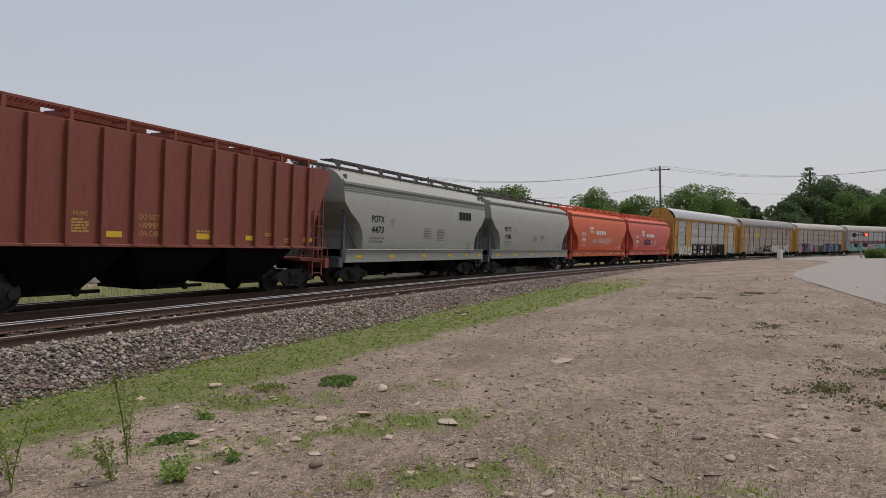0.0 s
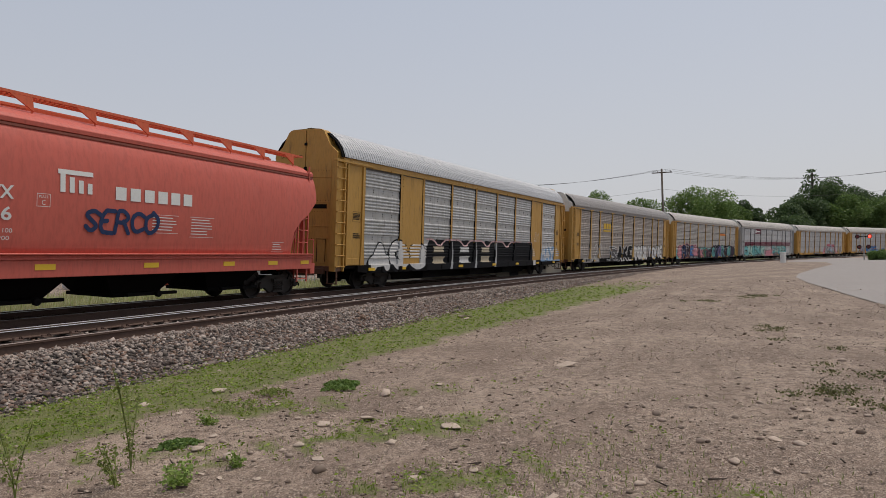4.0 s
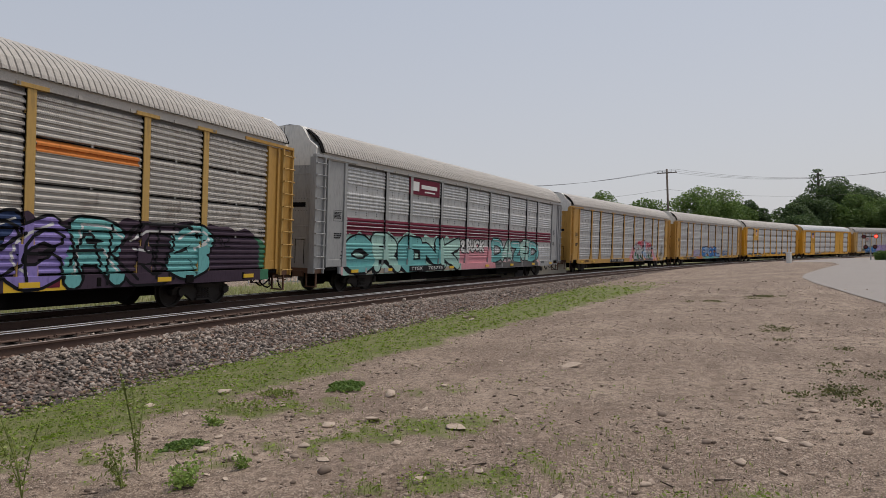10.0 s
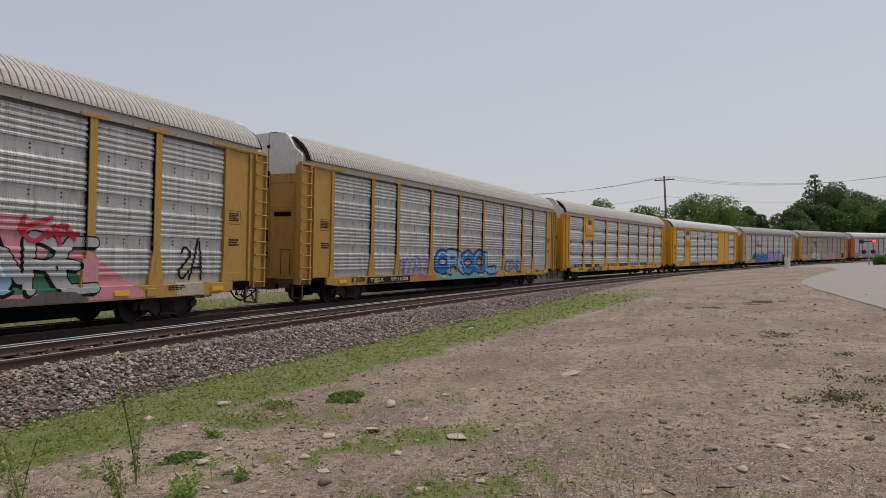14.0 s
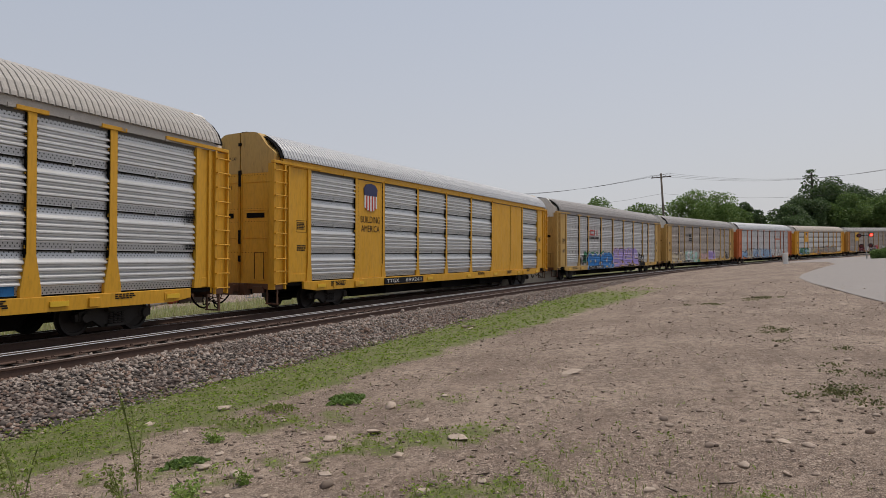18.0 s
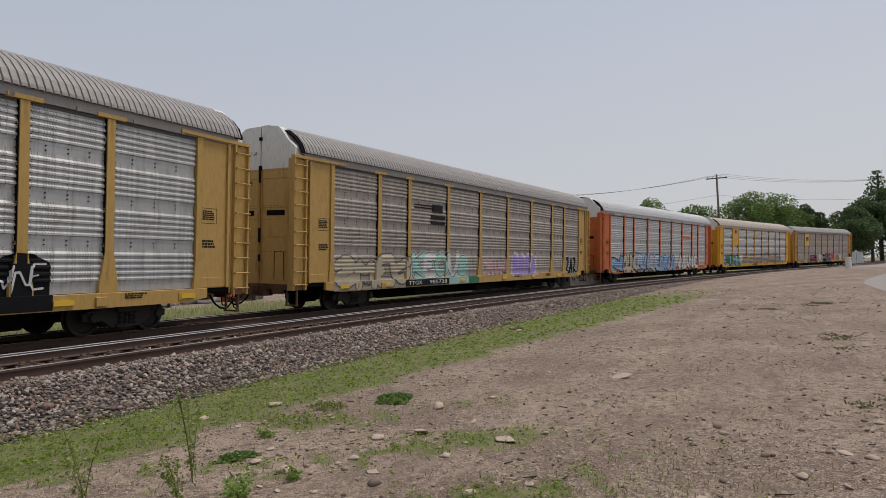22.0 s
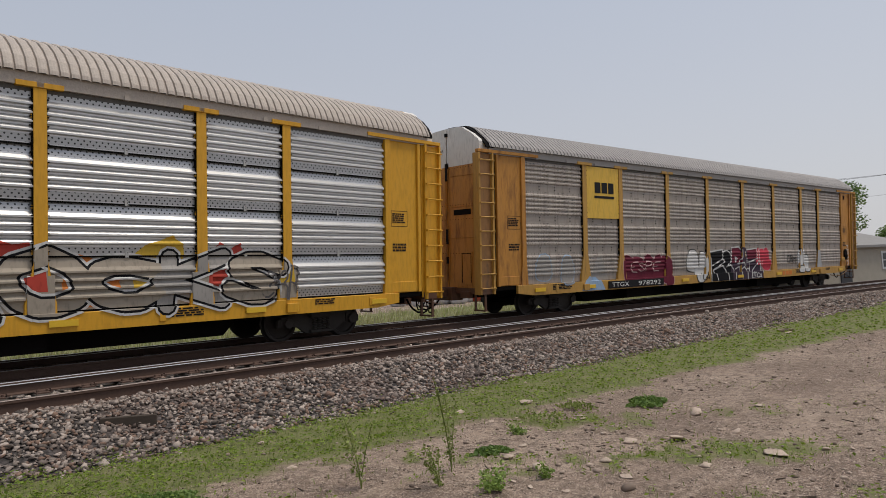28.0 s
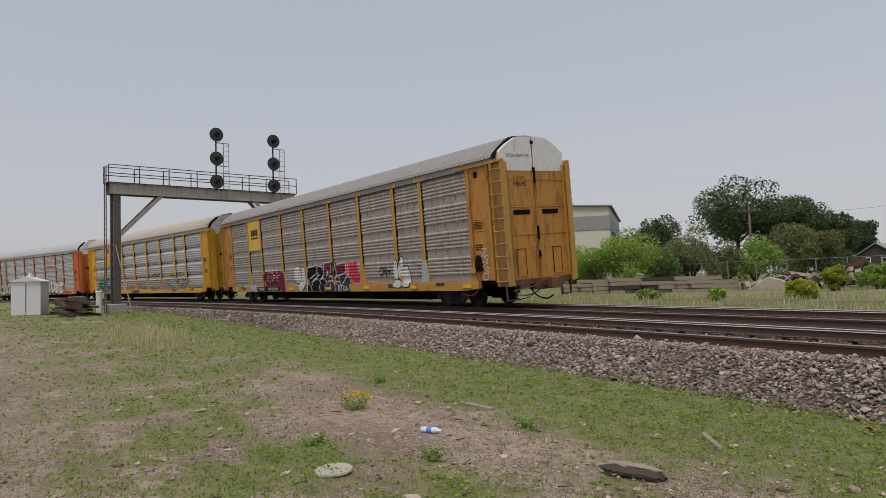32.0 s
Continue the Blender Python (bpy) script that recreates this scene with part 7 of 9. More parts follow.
def build_stones():
    rng = np.random.RandomState(77)
    shapes = stone_shapes(8, 51, 0.28)
    spots = [(7.43, 5.84, 0.34), (6.21, 3.59, 0.26), (6.39, 2.25, 0.3), (5.43, 3.4, 0.2), (10.4, 1.8, 0.4), (4.88, 3.76, 0.25), (6.54, 3.24, 0.3), (7.82, 3.63, 0.38), (6.57, 6.25, 0.24),
             (6.75, -0.69, 0.2), (6.63, -0.86, 0.2), (5.94, -0.3, 0.22), (5.78, -0.57, 0.18), (18.7, 6.1, 0.55), (5.7, 2.6, 0.16), (7.2, 2.9, 0.2), (5.1, 3.0, 0.17), (-7.15, 2.39, 0.2), (-4.69, 2.3, 0.3), (-9.5, 1.6, 0.22),
             (4.75, 2.0, 0.2), (8.6, 3.2, 0.18), (5.0, 4.2, 0.22), (5.5, 4.4, 0.14), (18.2, 5.9, 0.35), (4.6, 1.2, 0.16), (7.9, -1.1, 0.16), (5.2, 0.4, 0.15)]
    for k in range(150):
        x, y, r = near_spots(1, rng, 4, 16, -104, 95)
        if lateral(x, y)[0][0] < -2.2:
            spots.append((float(x[0]), float(y[0]), rng.uniform(0.05, 0.16)))
    meshes = []
    for pts, tri in shapes:
        bm = bmesh.new()
        bv = [bm.verts.new(p) for p in pts]
        for f in tri:
            bm.faces.new([bv[i] for i in f])
        bmesh.ops.subdivide_edges(bm, edges=list(bm.edges), cuts=1, use_grid_fill=True, smooth=0.2)
        meshes.append(mesh_of(bm, "stone", PEBBLE, smooth=True))
    for x, y, d in spots:
        ob = tagged(new("stone", meshes[rng.randint(len(meshes))]), "pale rounded field stone half sunk in dirt", "stone", "field stones")
        ob.matrix_world = pose(x, y, float(ground_z(x, y)) + d * 0.065, rng.uniform(-8, 8), rng.uniform(-8, 8), rng.uniform(0, 360)) @ Matrix.Diagonal((d * 0.9, d * 0.7, d * 0.3, 1))


GRASS = leaf_mat("grass_blades", (0.17, 0.22, 0.045), (0.36, 0.41, 0.12), 0.4)
CLOVER = leaf_mat("low_leaves", (0.14, 0.225, 0.018), (0.38, 0.47, 0.07), 0.5)
STRAW = leaf_mat("dry_grass", (0.36, 0.34, 0.16), (0.6, 0.56, 0.34))
WEED = leaf_mat("weed_leaves", (0.14, 0.23, 0.04), (0.34, 0.44, 0.11))
FIELD = leaf_mat("field_grass", (0.26, 0.32, 0.08), (0.54, 0.58, 0.22), 0.3)
TWIG = plain("twig", (0.07, 0.05, 0.038), 0.95)


def blades(x, y, z, height, width, rng, lean=0.5):
    """Single blades of grass, each a bent strip of two quads."""
    n = len(x)
    a = rng.uniform(0, 6.28, n)
    h = height * rng.uniform(0.5, 1.25, n)
    w = width * rng.uniform(0.7, 1.3, n)
    l = lean * h * rng.uniform(0.2, 1.0, n)
    sx, sy = np.cos(a + 1.57) * w, np.sin(a + 1.57) * w
    lx, ly = np.cos(a) * l, np.sin(a) * l
    v = np.stack([np.stack([x - sx, y - sy, z], 1), np.stack([x + sx, y + sy, z], 1),
                  np.stack([x + sx * 0.7 + lx * 0.35, y + sy * 0.7 + ly * 0.35, z + h * 0.6], 1), np.stack([x - sx * 0.7 + lx * 0.35, y - sy * 0.7 + ly * 0.35, z + h * 0.6], 1),
                  np.stack([x + lx, y + ly, z + h * 0.95], 1)], 1)
    b = np.arange(n)[:, None] * 5
    return v.reshape(-1, 3), [tuple(q) for q in (b + [0, 1, 2, 3]).tolist()] + [tuple(q) for q in (b + [3, 2, 4]).tolist()]


def build_grass():
    rng = np.random.RandomState(61)
    # low broad leaves of the strip beside the ballast and of the lawn
    x, y, r = near_spots(560000, rng, 4.0, 60, -96, 97)
    lat, s = lateral(x, y)
    g = green(x, y)
    keep = (lat < -1.25) & (rng.rand(len(x)) < g ** 1.5 * np.clip(0.75 + 0.9 * wave(x, y, 7.0, 66), 0.12, 1)) & (r > 4)
    x, y, r = x[keep], y[keep], r[keep]
    z = ground_z(x, y)
    c = np.stack([x, y, z + 0.015 + np.clip(0.05 + 0.11 * wave(x, y, 11.0, 63), 0.015, 0.14) * rng.rand(len(x)) ** 1.2], 1)
    vs, fs = leaf_quads(c, 1.0, rng)
    k = np.repeat((0.010 + 0.0012 * r) * rng.uniform(0.6, 1.5, len(r)), 4)[:, None]
    vs = np.repeat(c, 4, 0) + (vs - np.repeat(c, 4, 0)) * k * np.array([1, 1, 0.6])
    tagged(new("low_plants", quad_mesh("low_plants", vs, CLOVER)), "low leafy green plants beside the ballast", "weeds", kind="stuff")
    # thin grass
    x, y, r = near_spots(150000, rng, 3.2, 40, -104, 98)
    lat, s = lateral(x, y)
    keep = (lat < -1.5) & (rng.rand(len(x)) < np.clip(green(x, y) * 0.75 + 0.01 + 0.13 * smooth(0.1, 0.6, wave(x, y, 3.0, 64)) * smooth(17, 6, r), 0, 1))
    x, y, r = x[keep], y[keep], r[keep]
    vs, fs = blades(x, y, ground_z(x, y) - 0.005, 0.055, 0.004 + 0.0, rng, 0.9)
    tagged(new("grass", raw_mesh("grass", vs.tolist(), fs, GRASS)), "thin short grass on dirt", "grass", kind="stuff")
    # tall grass of the field beyond the tracks
    n = 110000
    s = rng.uniform(-75, 75, n)
    o = SPACING + GAUGE + 2.0 + 24 * rng.rand(n) ** 1.7
    x, y, _ = line(s, o)
    keep = (wave(x, y, 0.9, 71) + 0.7 * wave(x, y, 2.5, 72) + rng.rand(n) > 0.3) & (np.abs(o - SPACING - GAUGE - 14) > 2.2 + wave(x, y, 0.4, 73)) & ((o < 21.0 + 1.5 * wave(x, y, 0.5, 74)) | (s < -16))
    x, y = x[keep], y[keep]
    for name, m, sl in (("tall_grass", FIELD, slice(0, None, 3)), ("dry_tall_grass", STRAW, np.arange(len(x)) % 3 > 0)):
        vs, fs = blades(x[sl], y[sl], ground_z(x[sl], y[sl]) - 0.02, 0.3 if m is FIELD else 0.36, 0.012, rng, 0.5)
        tagged(new(name, raw_mesh(name, vs.tolist(), fs, m)), "tall unmown meadow grass beyond the tracks", "grass", kind="stuff")
    # straw patch
    x, y = rng.normal(-24.5, 2.5, 2500), rng.normal(2.4, 0.5, 2500)
    vs, fs = blades(x, y, ground_z(x, y), 0.28, 0.008, rng, 0.6)
    tagged(new("straw_patch", raw_mesh("straw_patch", vs.tolist(), fs, STRAW)), "patch of dry straw-coloured grass", "grass", kind="stuff")


def tuft(x, y, r, n, h, mat, label, seed):
    """A low uneven cushion of small leaves."""
    rng = np.random.RandomState(seed)
    a = rng.uniform(0, 6.28, n)
    d = r * np.sqrt(rng.rand(n)) * (0.72 + 0.2 * np.sin(2 * a + seed) + 0.13 * np.sin(5 * a) + 0.1 * np.sin(9 * a + 1))
    z = h * (1.05 - (d / r) ** 2) * rng.rand(n) ** 0.5 * (0.75 + 0.25 * np.sin(7 * a) * np.cos(9 * d / r))
    vs, fs = leaf_quads(np.stack([np.cos(a) * d, np.sin(a) * d, np.maximum(z, 0.008)], 1), 0.022, rng)
    ob = tagged(new("grass_tuft", raw_mesh("grass_tuft", vs.tolist(), [tuple(f) for f in fs.tolist()], mat)), label, "grass tuft", "tufts and weeds")
    ob.matrix_world = pose(x, y, float(ground_z(x, y)))


def leafy_weed(x, y, r, h, n, seed, label="bright green leafy weed in the dirt", mat=None, leaf=0.02):
    r, h = r * 0.85, h * 0.9
    rng = np.random.RandomState(seed)
    ob = thing("weed", label, "weed", "tufts and weeds", m=pose(x, y, float(ground_z(x, y))))
    bm = bmesh.new()
    cents = []
    for k in range(max(4, n // 9)):
        a = rng.uniform(0, 6.28)
        d = r * rng.uniform(0.3, 1.0)
        top = Vector((math.cos(a) * d, math.sin(a) * d, h * rng.uniform(0.5, 1.0)))
        tube(bm, (0, 0, -0.01), top, 0.004, 0.002, 4)
        for _ in range(32):
            t = rng.uniform(0.2, 1.0)
            cents.append(np.array(top) * t + rng.normal(size=3) * 0.03)
    tagged(part("stem", bm, mat or WEED, ob), kind="stuff")
    vs, fs = leaf_quads(np.array(cents), leaf, rng)
    vs[:, 2] = np.maximum(vs[:, 2], 0.005)
    put("leaves", raw_mesh("leaves", vs.tolist(), [tuple(f) for f in fs.tolist()], mat or WEED), ob)
    return ob


def tall_weed(x, y, h, seed):
    """A thin upright weed with narrow leaves along a few stems."""
    rng = np.random.RandomState(seed)
    ob = thing("tall_weed", "thin tall weed with narrow leaves", "weed", "tufts and weeds", m=pose(x, y, float(ground_z(x, y))))
    bm = bmesh.new()
    cents = []
    for k in range(4):
        a = rng.uniform(0, 6.28)
        pts = [Vector((math.cos(a) * 0.16 * t ** 1.5, math.sin(a) * 0.16 * t ** 1.5, h * (0.7 + 0.1 * k) * t)) for t in np.linspace(0, 1, 5)]
        for p, q in zip(pts, pts[1:]):
            tube(bm, p, q, 0.005, 0.003, 5)
        for _ in range(55):
            t = rng.uniform(0.15, 1.0)
            i = min(3, int(t * 4))
            cents.append(np.array(pts[i].lerp(pts[i + 1], t * 4 - i)) + rng.normal(size=3) * 0.035 * (1.25 - t))
    tagged(part("stem", bm, GRASS, ob), kind="stuff")
    vs, fs = leaf_quads(np.array(cents), 0.017, rng)
    put("leaves", raw_mesh("leaves", vs.tolist(), [tuple(f) for f in fs.tolist()], GRASS), ob)


build_pebbles()
build_stones()
build_grass()
DARKGRASS = leaf_mat("dark_tuft", (0.10, 0.18, 0.034), (0.23, 0.33, 0.085))
tuft(8.1, 4.4, 0.36, 1500, 0.1, DARKGRASS, "dark green grass tuft on bare dirt", 1)
tuft(5.12, 4.49, 0.24, 800, 0.06, DARKGRASS, "dark green grass tuft on bare dirt", 2)
tuft(2.3, 5.74, 0.5, 2600, 0.07, DARKGRASS, "dark green grass tuft on bare dirt", 3)
tuft(0.3, 6.3, 0.3, 300, 0.1, DARKGRASS, "dark green grass tuft on bare dirt", 4)
tuft(7.4, 5.0, 0.3, 300, 0.1, GRASS, "sparse grass tuft on bare dirt", 5)
tuft(6.6, 4.9, 0.4, 200, 0.1, GRASS, "sparse grass tuft on bare dirt", 6)
leafy_weed(4.16, 3.69, 0.26, 0.2, 90, 11)
leafy_weed(4.71, 3.53, 0.1, 0.14, 40, 12)
leafy_weed(5.9, 4.75, 0.2, 0.1, 60, 13)
_w = leafy_weed(-8.4, 3.32, 0.3, 0.2, 90, 14, "green weed with small yellow flowers")
_petal = leaf_mat("yellow_petals", (0.55, 0.40, 0.02), (0.75, 0.58, 0.04))
for _k in range(26):
    _r = np.random.RandomState(140 + _k)
    _c = np.array((_r.normal(0, 0.22), _r.normal(0, 0.12), 0.16 + 0.08 * _r.rand()))
    _v, _f = leaf_quads(_c + _r.normal(0, 0.012, (6, 3)), 0.02, _r)
    put("flower", raw_mesh("flower", _v.tolist(), [tuple(f) for f in _f.tolist()], _petal), _w)
leafy_weed(-5.6, 3.0, 0.2, 0.12, 60, 15)
leafy_weed(-6.8, 2.2, 0.22, 0.1, 60, 16)
leafy_weed(-10.5, 4.6, 0.25, 0.16, 70, 17)
leafy_weed(-6.2, 4.5, 0.2, 0.14, 60, 18)
tall_weed(4.39, 4.33, 0.86, 21)
tall_weed(3.6, 4.62, 0.62, 22)
tall_weed(4.0, 4.1, 0.35, 23)
DRY = []
DRYWEED = leaf_mat("dry_weed", (0.07, 0.075, 0.025), (0.19, 0.19, 0.075))
for _k, (_x, _y) in enumerate(((9.19, -1.48), (11.0, -2.2), (8.9, -1.9), (28.3, -2.4), (27.0, -1.9), (25.3, -0.4), (16.0, -1.6), (13.0, -3.0))):
    for _j in range(5):
        _r = np.random.RandomState(40 + 6 * _k + _j)
        _p, _q = _x + _r.normal(0, 0.45), _y + _r.normal(0, 0.3)
        _px, _py = _p + _r.normal(0, 0.16, 70), _q + _r.normal(0, 0.1, 70)
        DRY.append(np.stack([_px, _py, ground_z(_px, _py) + 0.005 + 0.03 * _r.rand(70)], 1))
_v, _f = leaf_quads(np.concatenate(DRY), 0.022, np.random.RandomState(4))
tagged(new("dry_weeds", raw_mesh("dry_weeds", _v.tolist(), [tuple(f) for f in _f.tolist()], DRYWEED)), "dry brown-green trodden weeds on dirt", "weeds", kind="stuff")


def build_twigs():
    """Bits of bark, twigs and dead leaves on the dirt."""
    rng = np.random.RandomState(91)
    bm = bmesh.new()
    x, y, r = near_spots(260, rng, 4, 26, -104, 80)
    for a, b, rr in zip(x, y, r):
        if lateral(a, b)[0] > -2.0:
            continue
        t, l = rng.uniform(0, 6.28), rng.uniform(0.03, 0.13)
        z = float(ground_z(a, b)) + 0.01
        tube(bm, (a, b, z), (a + math.cos(t) * l, b + math.sin(t) * l, z + rng.uniform(0, 0.02)), 0.008, 0.004, 4)
    me = mesh_of(bm, "twigs", TWIG)
    tagged(new("twigs", me), "small dark twigs and bark on dirt", "twigs", kind="stuff")


build_twigs()


def lying_plank(x, y, turn, l, w, h, label, mat):
    bm = bmesh.new()
    box(bm, -l / 2, l / 2, -w / 2, w / 2, -0.02, h)
    for v in bm.verts:
        v.co += Vector((0, 0.012 * math.sin(v.co.x * 9), 0.01 * math.cos(v.co.x * 5)))
    ob = tagged(new("plank", mesh_of(bm, "plank", mat, bevel=0.008)), label, "plank")
    ob.matrix_world = pose(x, y, float(ground_z(x, y)) + 0.01, 0, 2, turn)


OLDWOOD = plain("old_grey_wood", (0.30, 0.25, 0.20), 0.95, size=0.15)
DARKWOOD = plain("dark_wood", (0.06, 0.045, 0.035), 0.95, size=0.15)
def splintered_log(x, y, turn, l):
    """A rotten piece of timber, ragged and tapered at both ends, with a paler broken face on top."""
    ob = thing("rotten_log", "short dark splintered piece of timber in the grass", "timber", m=pose(x, y, float(ground_z(x, y)) + 0.035, 4, 3, turn))
    rng = np.random.RandomState(15)
    for name, mat, y0, z0, k in (("timber", DARKWOOD, 0.0, 0.0, 1.0), ("broken_face", OLDWOOD, 0.02, 0.045, 0.45), ("splinter", DARKWOOD, -0.05, 0.01, 0.5)):
        bm, rings = bmesh.new(), []
        for t in np.linspace(-0.5, 0.5, 9):
            w = (0.08 * (1 - abs(2 * t) ** 4) + 0.012) * k
            rings.append([bm.verts.new((t * l * (0.7 + 0.3 * k) + rng.uniform(-0.02, 0.02), y0 + math.cos(a) * w * rng.uniform(0.7, 1.2), z0 + math.sin(a) * w * 0.55 * rng.uniform(0.7, 1.2))) for a in np.linspace(0, 6.28, 8)[:-1]])
        for a, b in zip(rings, rings[1:]):
            for i in range(7):
                bm.faces.new((a[i], a[(i + 1) % 7], b[(i + 1) % 7], b[i]))
        bm.faces.new(rings[0])
        bm.faces.new(rings[-1])
        part(name, bm, mat, ob)


splintered_log(-4.2, 4.08, 28, 0.56)
lying_plank(-7.6, 4.7, 12, 0.6, 0.06, 0.03, "thin grey stick lying in the grass", OLDWOOD)
lying_plank(-2.83, 6.87, -10, 0.7, 0.05, 0.03, "thin grey stick beside the ballast", OLDWOOD)
lying_plank(-4.52, 5.42, -35, 0.5, 0.05, 0.03, "thin grey stick lying in the grass", OLDWOOD)
_x, _y, _ = line(3.2, -1.15)
lying_plank(float(_x), float(_y), -24, 0.62, 0.07, 0.32, "dark broken board lying on the ballast", DARKWOOD)


def build_litter():
    # a crushed clear bottle with a blue label, a round cover, orange leaves
    ob = thing("plastic_bottle", "crushed clear plastic bottle with a blue label", "bottle", m=pose(-6.6, 3.5, float(ground_z(-6.6, 3.5)) + 0.035, 0, 90, 35))
    bm = bmesh.new()
    for a, b, r, q in ((-0.12, 0.05, 0.033, 0.034), (0.05, 0.1, 0.034, 0.014)):
        tube(bm, (0, 0, a), (0, 0, b), r, q, 12)
    part("bottle_body", bm, plain("clear_plastic", (0.72, 0.76, 0.8), 0.2, vary=0.05), ob, smooth=True)
    bm = bmesh.new()
    tube(bm, (0, 0, -0.05), (0, 0, 0.01), 0.0345, 0.0345, 12)
    part("bottle_label", bm, plain("label_blue", (0.08, 0.25, 0.55), 0.5), ob)
    bm = bmesh.new()
    tube(bm, (0, 0, 0.1), (0, 0, 0.12), 0.015, 0.015, 10)
    part("bottle_cap", bm, WHITE_PAINT, ob)
    bm = bmesh.new()
    tube(bm, (0, 0, -0.01), (0, 0, 0.012), 0.17, 0.165, 28)
    ob = tagged(new("round_cover", mesh_of(bm, "round_cover", plain("cover_cream", (0.42, 0.38, 0.31), 0.8), bevel=0.004)), "flat round cream cover lying on dirt", "cover")
    ob.matrix_world = pose(-5.74, 2.07, float(ground_z(-5.74, 2.07)) + 0.022, 3, 2, 0)
    leaf = plain("dead_leaf", (0.42, 0.18, 0.04), 0.8)
    for k, (s, o) in enumerate(((-1.25, -1.5), (0.8, -1.85), (1.6, -2.0), (-4.0, -2.6))):
        x, y, _ = line(s, o)
        bm = bmesh.new()
        pts = [(0.05 * math.cos(t) * (1 + 0.25 * (j % 2)), 0.06 * math.sin(t) * (1 + 0.25 * (j % 2)), 0.012 * math.sin(3 * t)) for j, t in enumerate(np.linspace(0, 6.28, 13)[:-1])]
        c = bm.verts.new((0, 0, 0.02))
        ring = [bm.verts.new(p) for p in pts]
        for i in range(12):
            bm.faces.new((c, ring[i], ring[(i + 1) % 12]))
        ob = tagged(new("dead_leaf", mesh_of(bm, "dead_leaf", leaf)), "curled orange dead leaf on stones", "leaf", "dead leaves")
        ob.matrix_world = pose(float(x), float(y), max(float(bed_height(o)) if o > -1.9 else 0, float(ground_z(x, y))) + 0.05, 20, 10, 50 * k)


build_litter()


# ---- the road and the level crossing ----
def build_road():
    pts = [(23.0, -5.43), (28.6, -5.39), (36.9, -5.42), (43.3, -5.7), (48.0, -6.5), (56.2, -8.6), (67.3, -11.8), (78.0, -13.0), (92.0, -10.0), (118.0, -20.0), (120.0, -60.0), (60.0, -60.0), (20.0, -40.0)]
    bm = bmesh.new()
    poly = [Vector((*p, 0)) for p in pts]
    bm.faces.new([bm.verts.new(p) for p in poly])
    for d in np.arange(24, 120, 4.0):
        bmesh.ops.bisect_plane(bm, geom=list(bm.verts) + list(bm.edges) + list(bm.faces), plane_co=(d, 0, 0), plane_no=(1, 0, 0))
    for d in np.arange(-58, -4, 4.0):
        bmesh.ops.bisect_plane(bm, geom=list(bm.verts) + list(bm.edges) + list(bm.faces), plane_co=(0, d, 0), plane_no=(0, 1, 0))
    for v in bm.verts:
        v.co.z = float(ground_z(v.co.x, v.co.y)) + 0.018
    bmesh.ops.triangulate(bm, faces=list(bm.faces))
    m = Mat("worn_asphalt", 0.85)
    base = m.mix(m.noise(3.0, 4), (0.30, 0.262, 0.24), (0.37, 0.325, 0.30))
    m.colour(m.mix(m.ramp(m.noise(0.03, 3), 0.4, 0.75), base, (0.14, 0.135, 0.13)))
    m.bump(m.noise(0.02, 3), 0.2, 0.005)
    tagged(new("road", mesh_of(bm, "road", m.m)), "pale worn asphalt road beside the dirt", "road", kind="structure")


build_road()


def box_thing(name, label, category, x, y, turn, dims, mat, dz=0.0, bevel=0.02, group=""):
    bm = bmesh.new()
    box(bm, -dims[0] / 2, dims[0] / 2, -dims[1] / 2, dims[1] / 2, 0, dims[2])
    ob = tagged(new(name, mesh_of(bm, name, mat, bevel=bevel)), label, category, group)
    ob.matrix_world = pose(x, y, float(ground_z(x, y)) + dz, 0, 0, turn)
    return ob


def marker_post(az, dist, h, r):
    x, y = polar(az, dist)
    bm = bmesh.new()
    tube(bm, (0, 0, -0.2), (0, 0, h - 0.08), r, r, 12)
    tube(bm, (0, 0, h - 0.08), (0, 0, h), r * 1.25, r * 1.1, 12)
    ob = tagged(new("marker_post", mesh_of(bm, "marker_post", WHITE_PAINT)), "short round white marker post", "post", "white marker posts")
    ob.matrix_world = pose(x, y, float(ground_z(x, y)))


marker_post(-96.7, 82.0, 1.15, 0.28)
marker_post(87.5, 44.0, 1.35, 0.17)
marker_post(-103.0, 100.0, 0.9, 0.25)


def crossing_signal(az, dist, turn):
    x, y = polar(az, dist)
    ob = thing("crossing_signal", "level crossing signal with dark shields and red lamps", "signal", m=pose(x, y, float(ground_z(x, y)), 0, 0, turn))
    bm = bmesh.new()
    tube(bm, (0, 0, -0.2), (0, 0, 3.0), 0.07, 0.06, 10)
    part("mast", bm, plain("mast_grey", (0.4, 0.4, 0.4), 0.5, 0.5), ob)
    bm = bmesh.new()
    tube(bm, (-0.65, 0, 2.7), (0.65, 0, 2.7), 0.05, sides=8)
    part("lamp_bar", bm, BLACK_PAINT, ob)
    lamp = Mat("red_lamp", 0.4)
    lamp.colour((0.6, 0.02, 0.02))
    lamp.b.inputs["Emission Color"].default_value = (1.0, 0.05, 0.03, 1)
    lamp.b.inputs["Emission Strength"].default_value = 4.0
    dark = plain("dark_lamp", (0.12, 0.01, 0.01), 0.3)
    for k, (u, z) in enumerate(((-0.6, 2.7), (0.6, 2.7), (-0.45, 1.5), (0.45, 1.5))):
        bm = bmesh.new()
        tube(bm, (u, -0.04, z), (u, 0.02, z), 0.24, 0.24, 18)
        part("lamp_shield", bm, BLACK_PAINT, ob)
        bm = bmesh.new()
        tube(bm, (u, -0.06, z), (u, -0.04, z), 0.16, 0.16, 16)
        part("lamp_lens", bm, lamp.m if k == 1 else dark, ob)


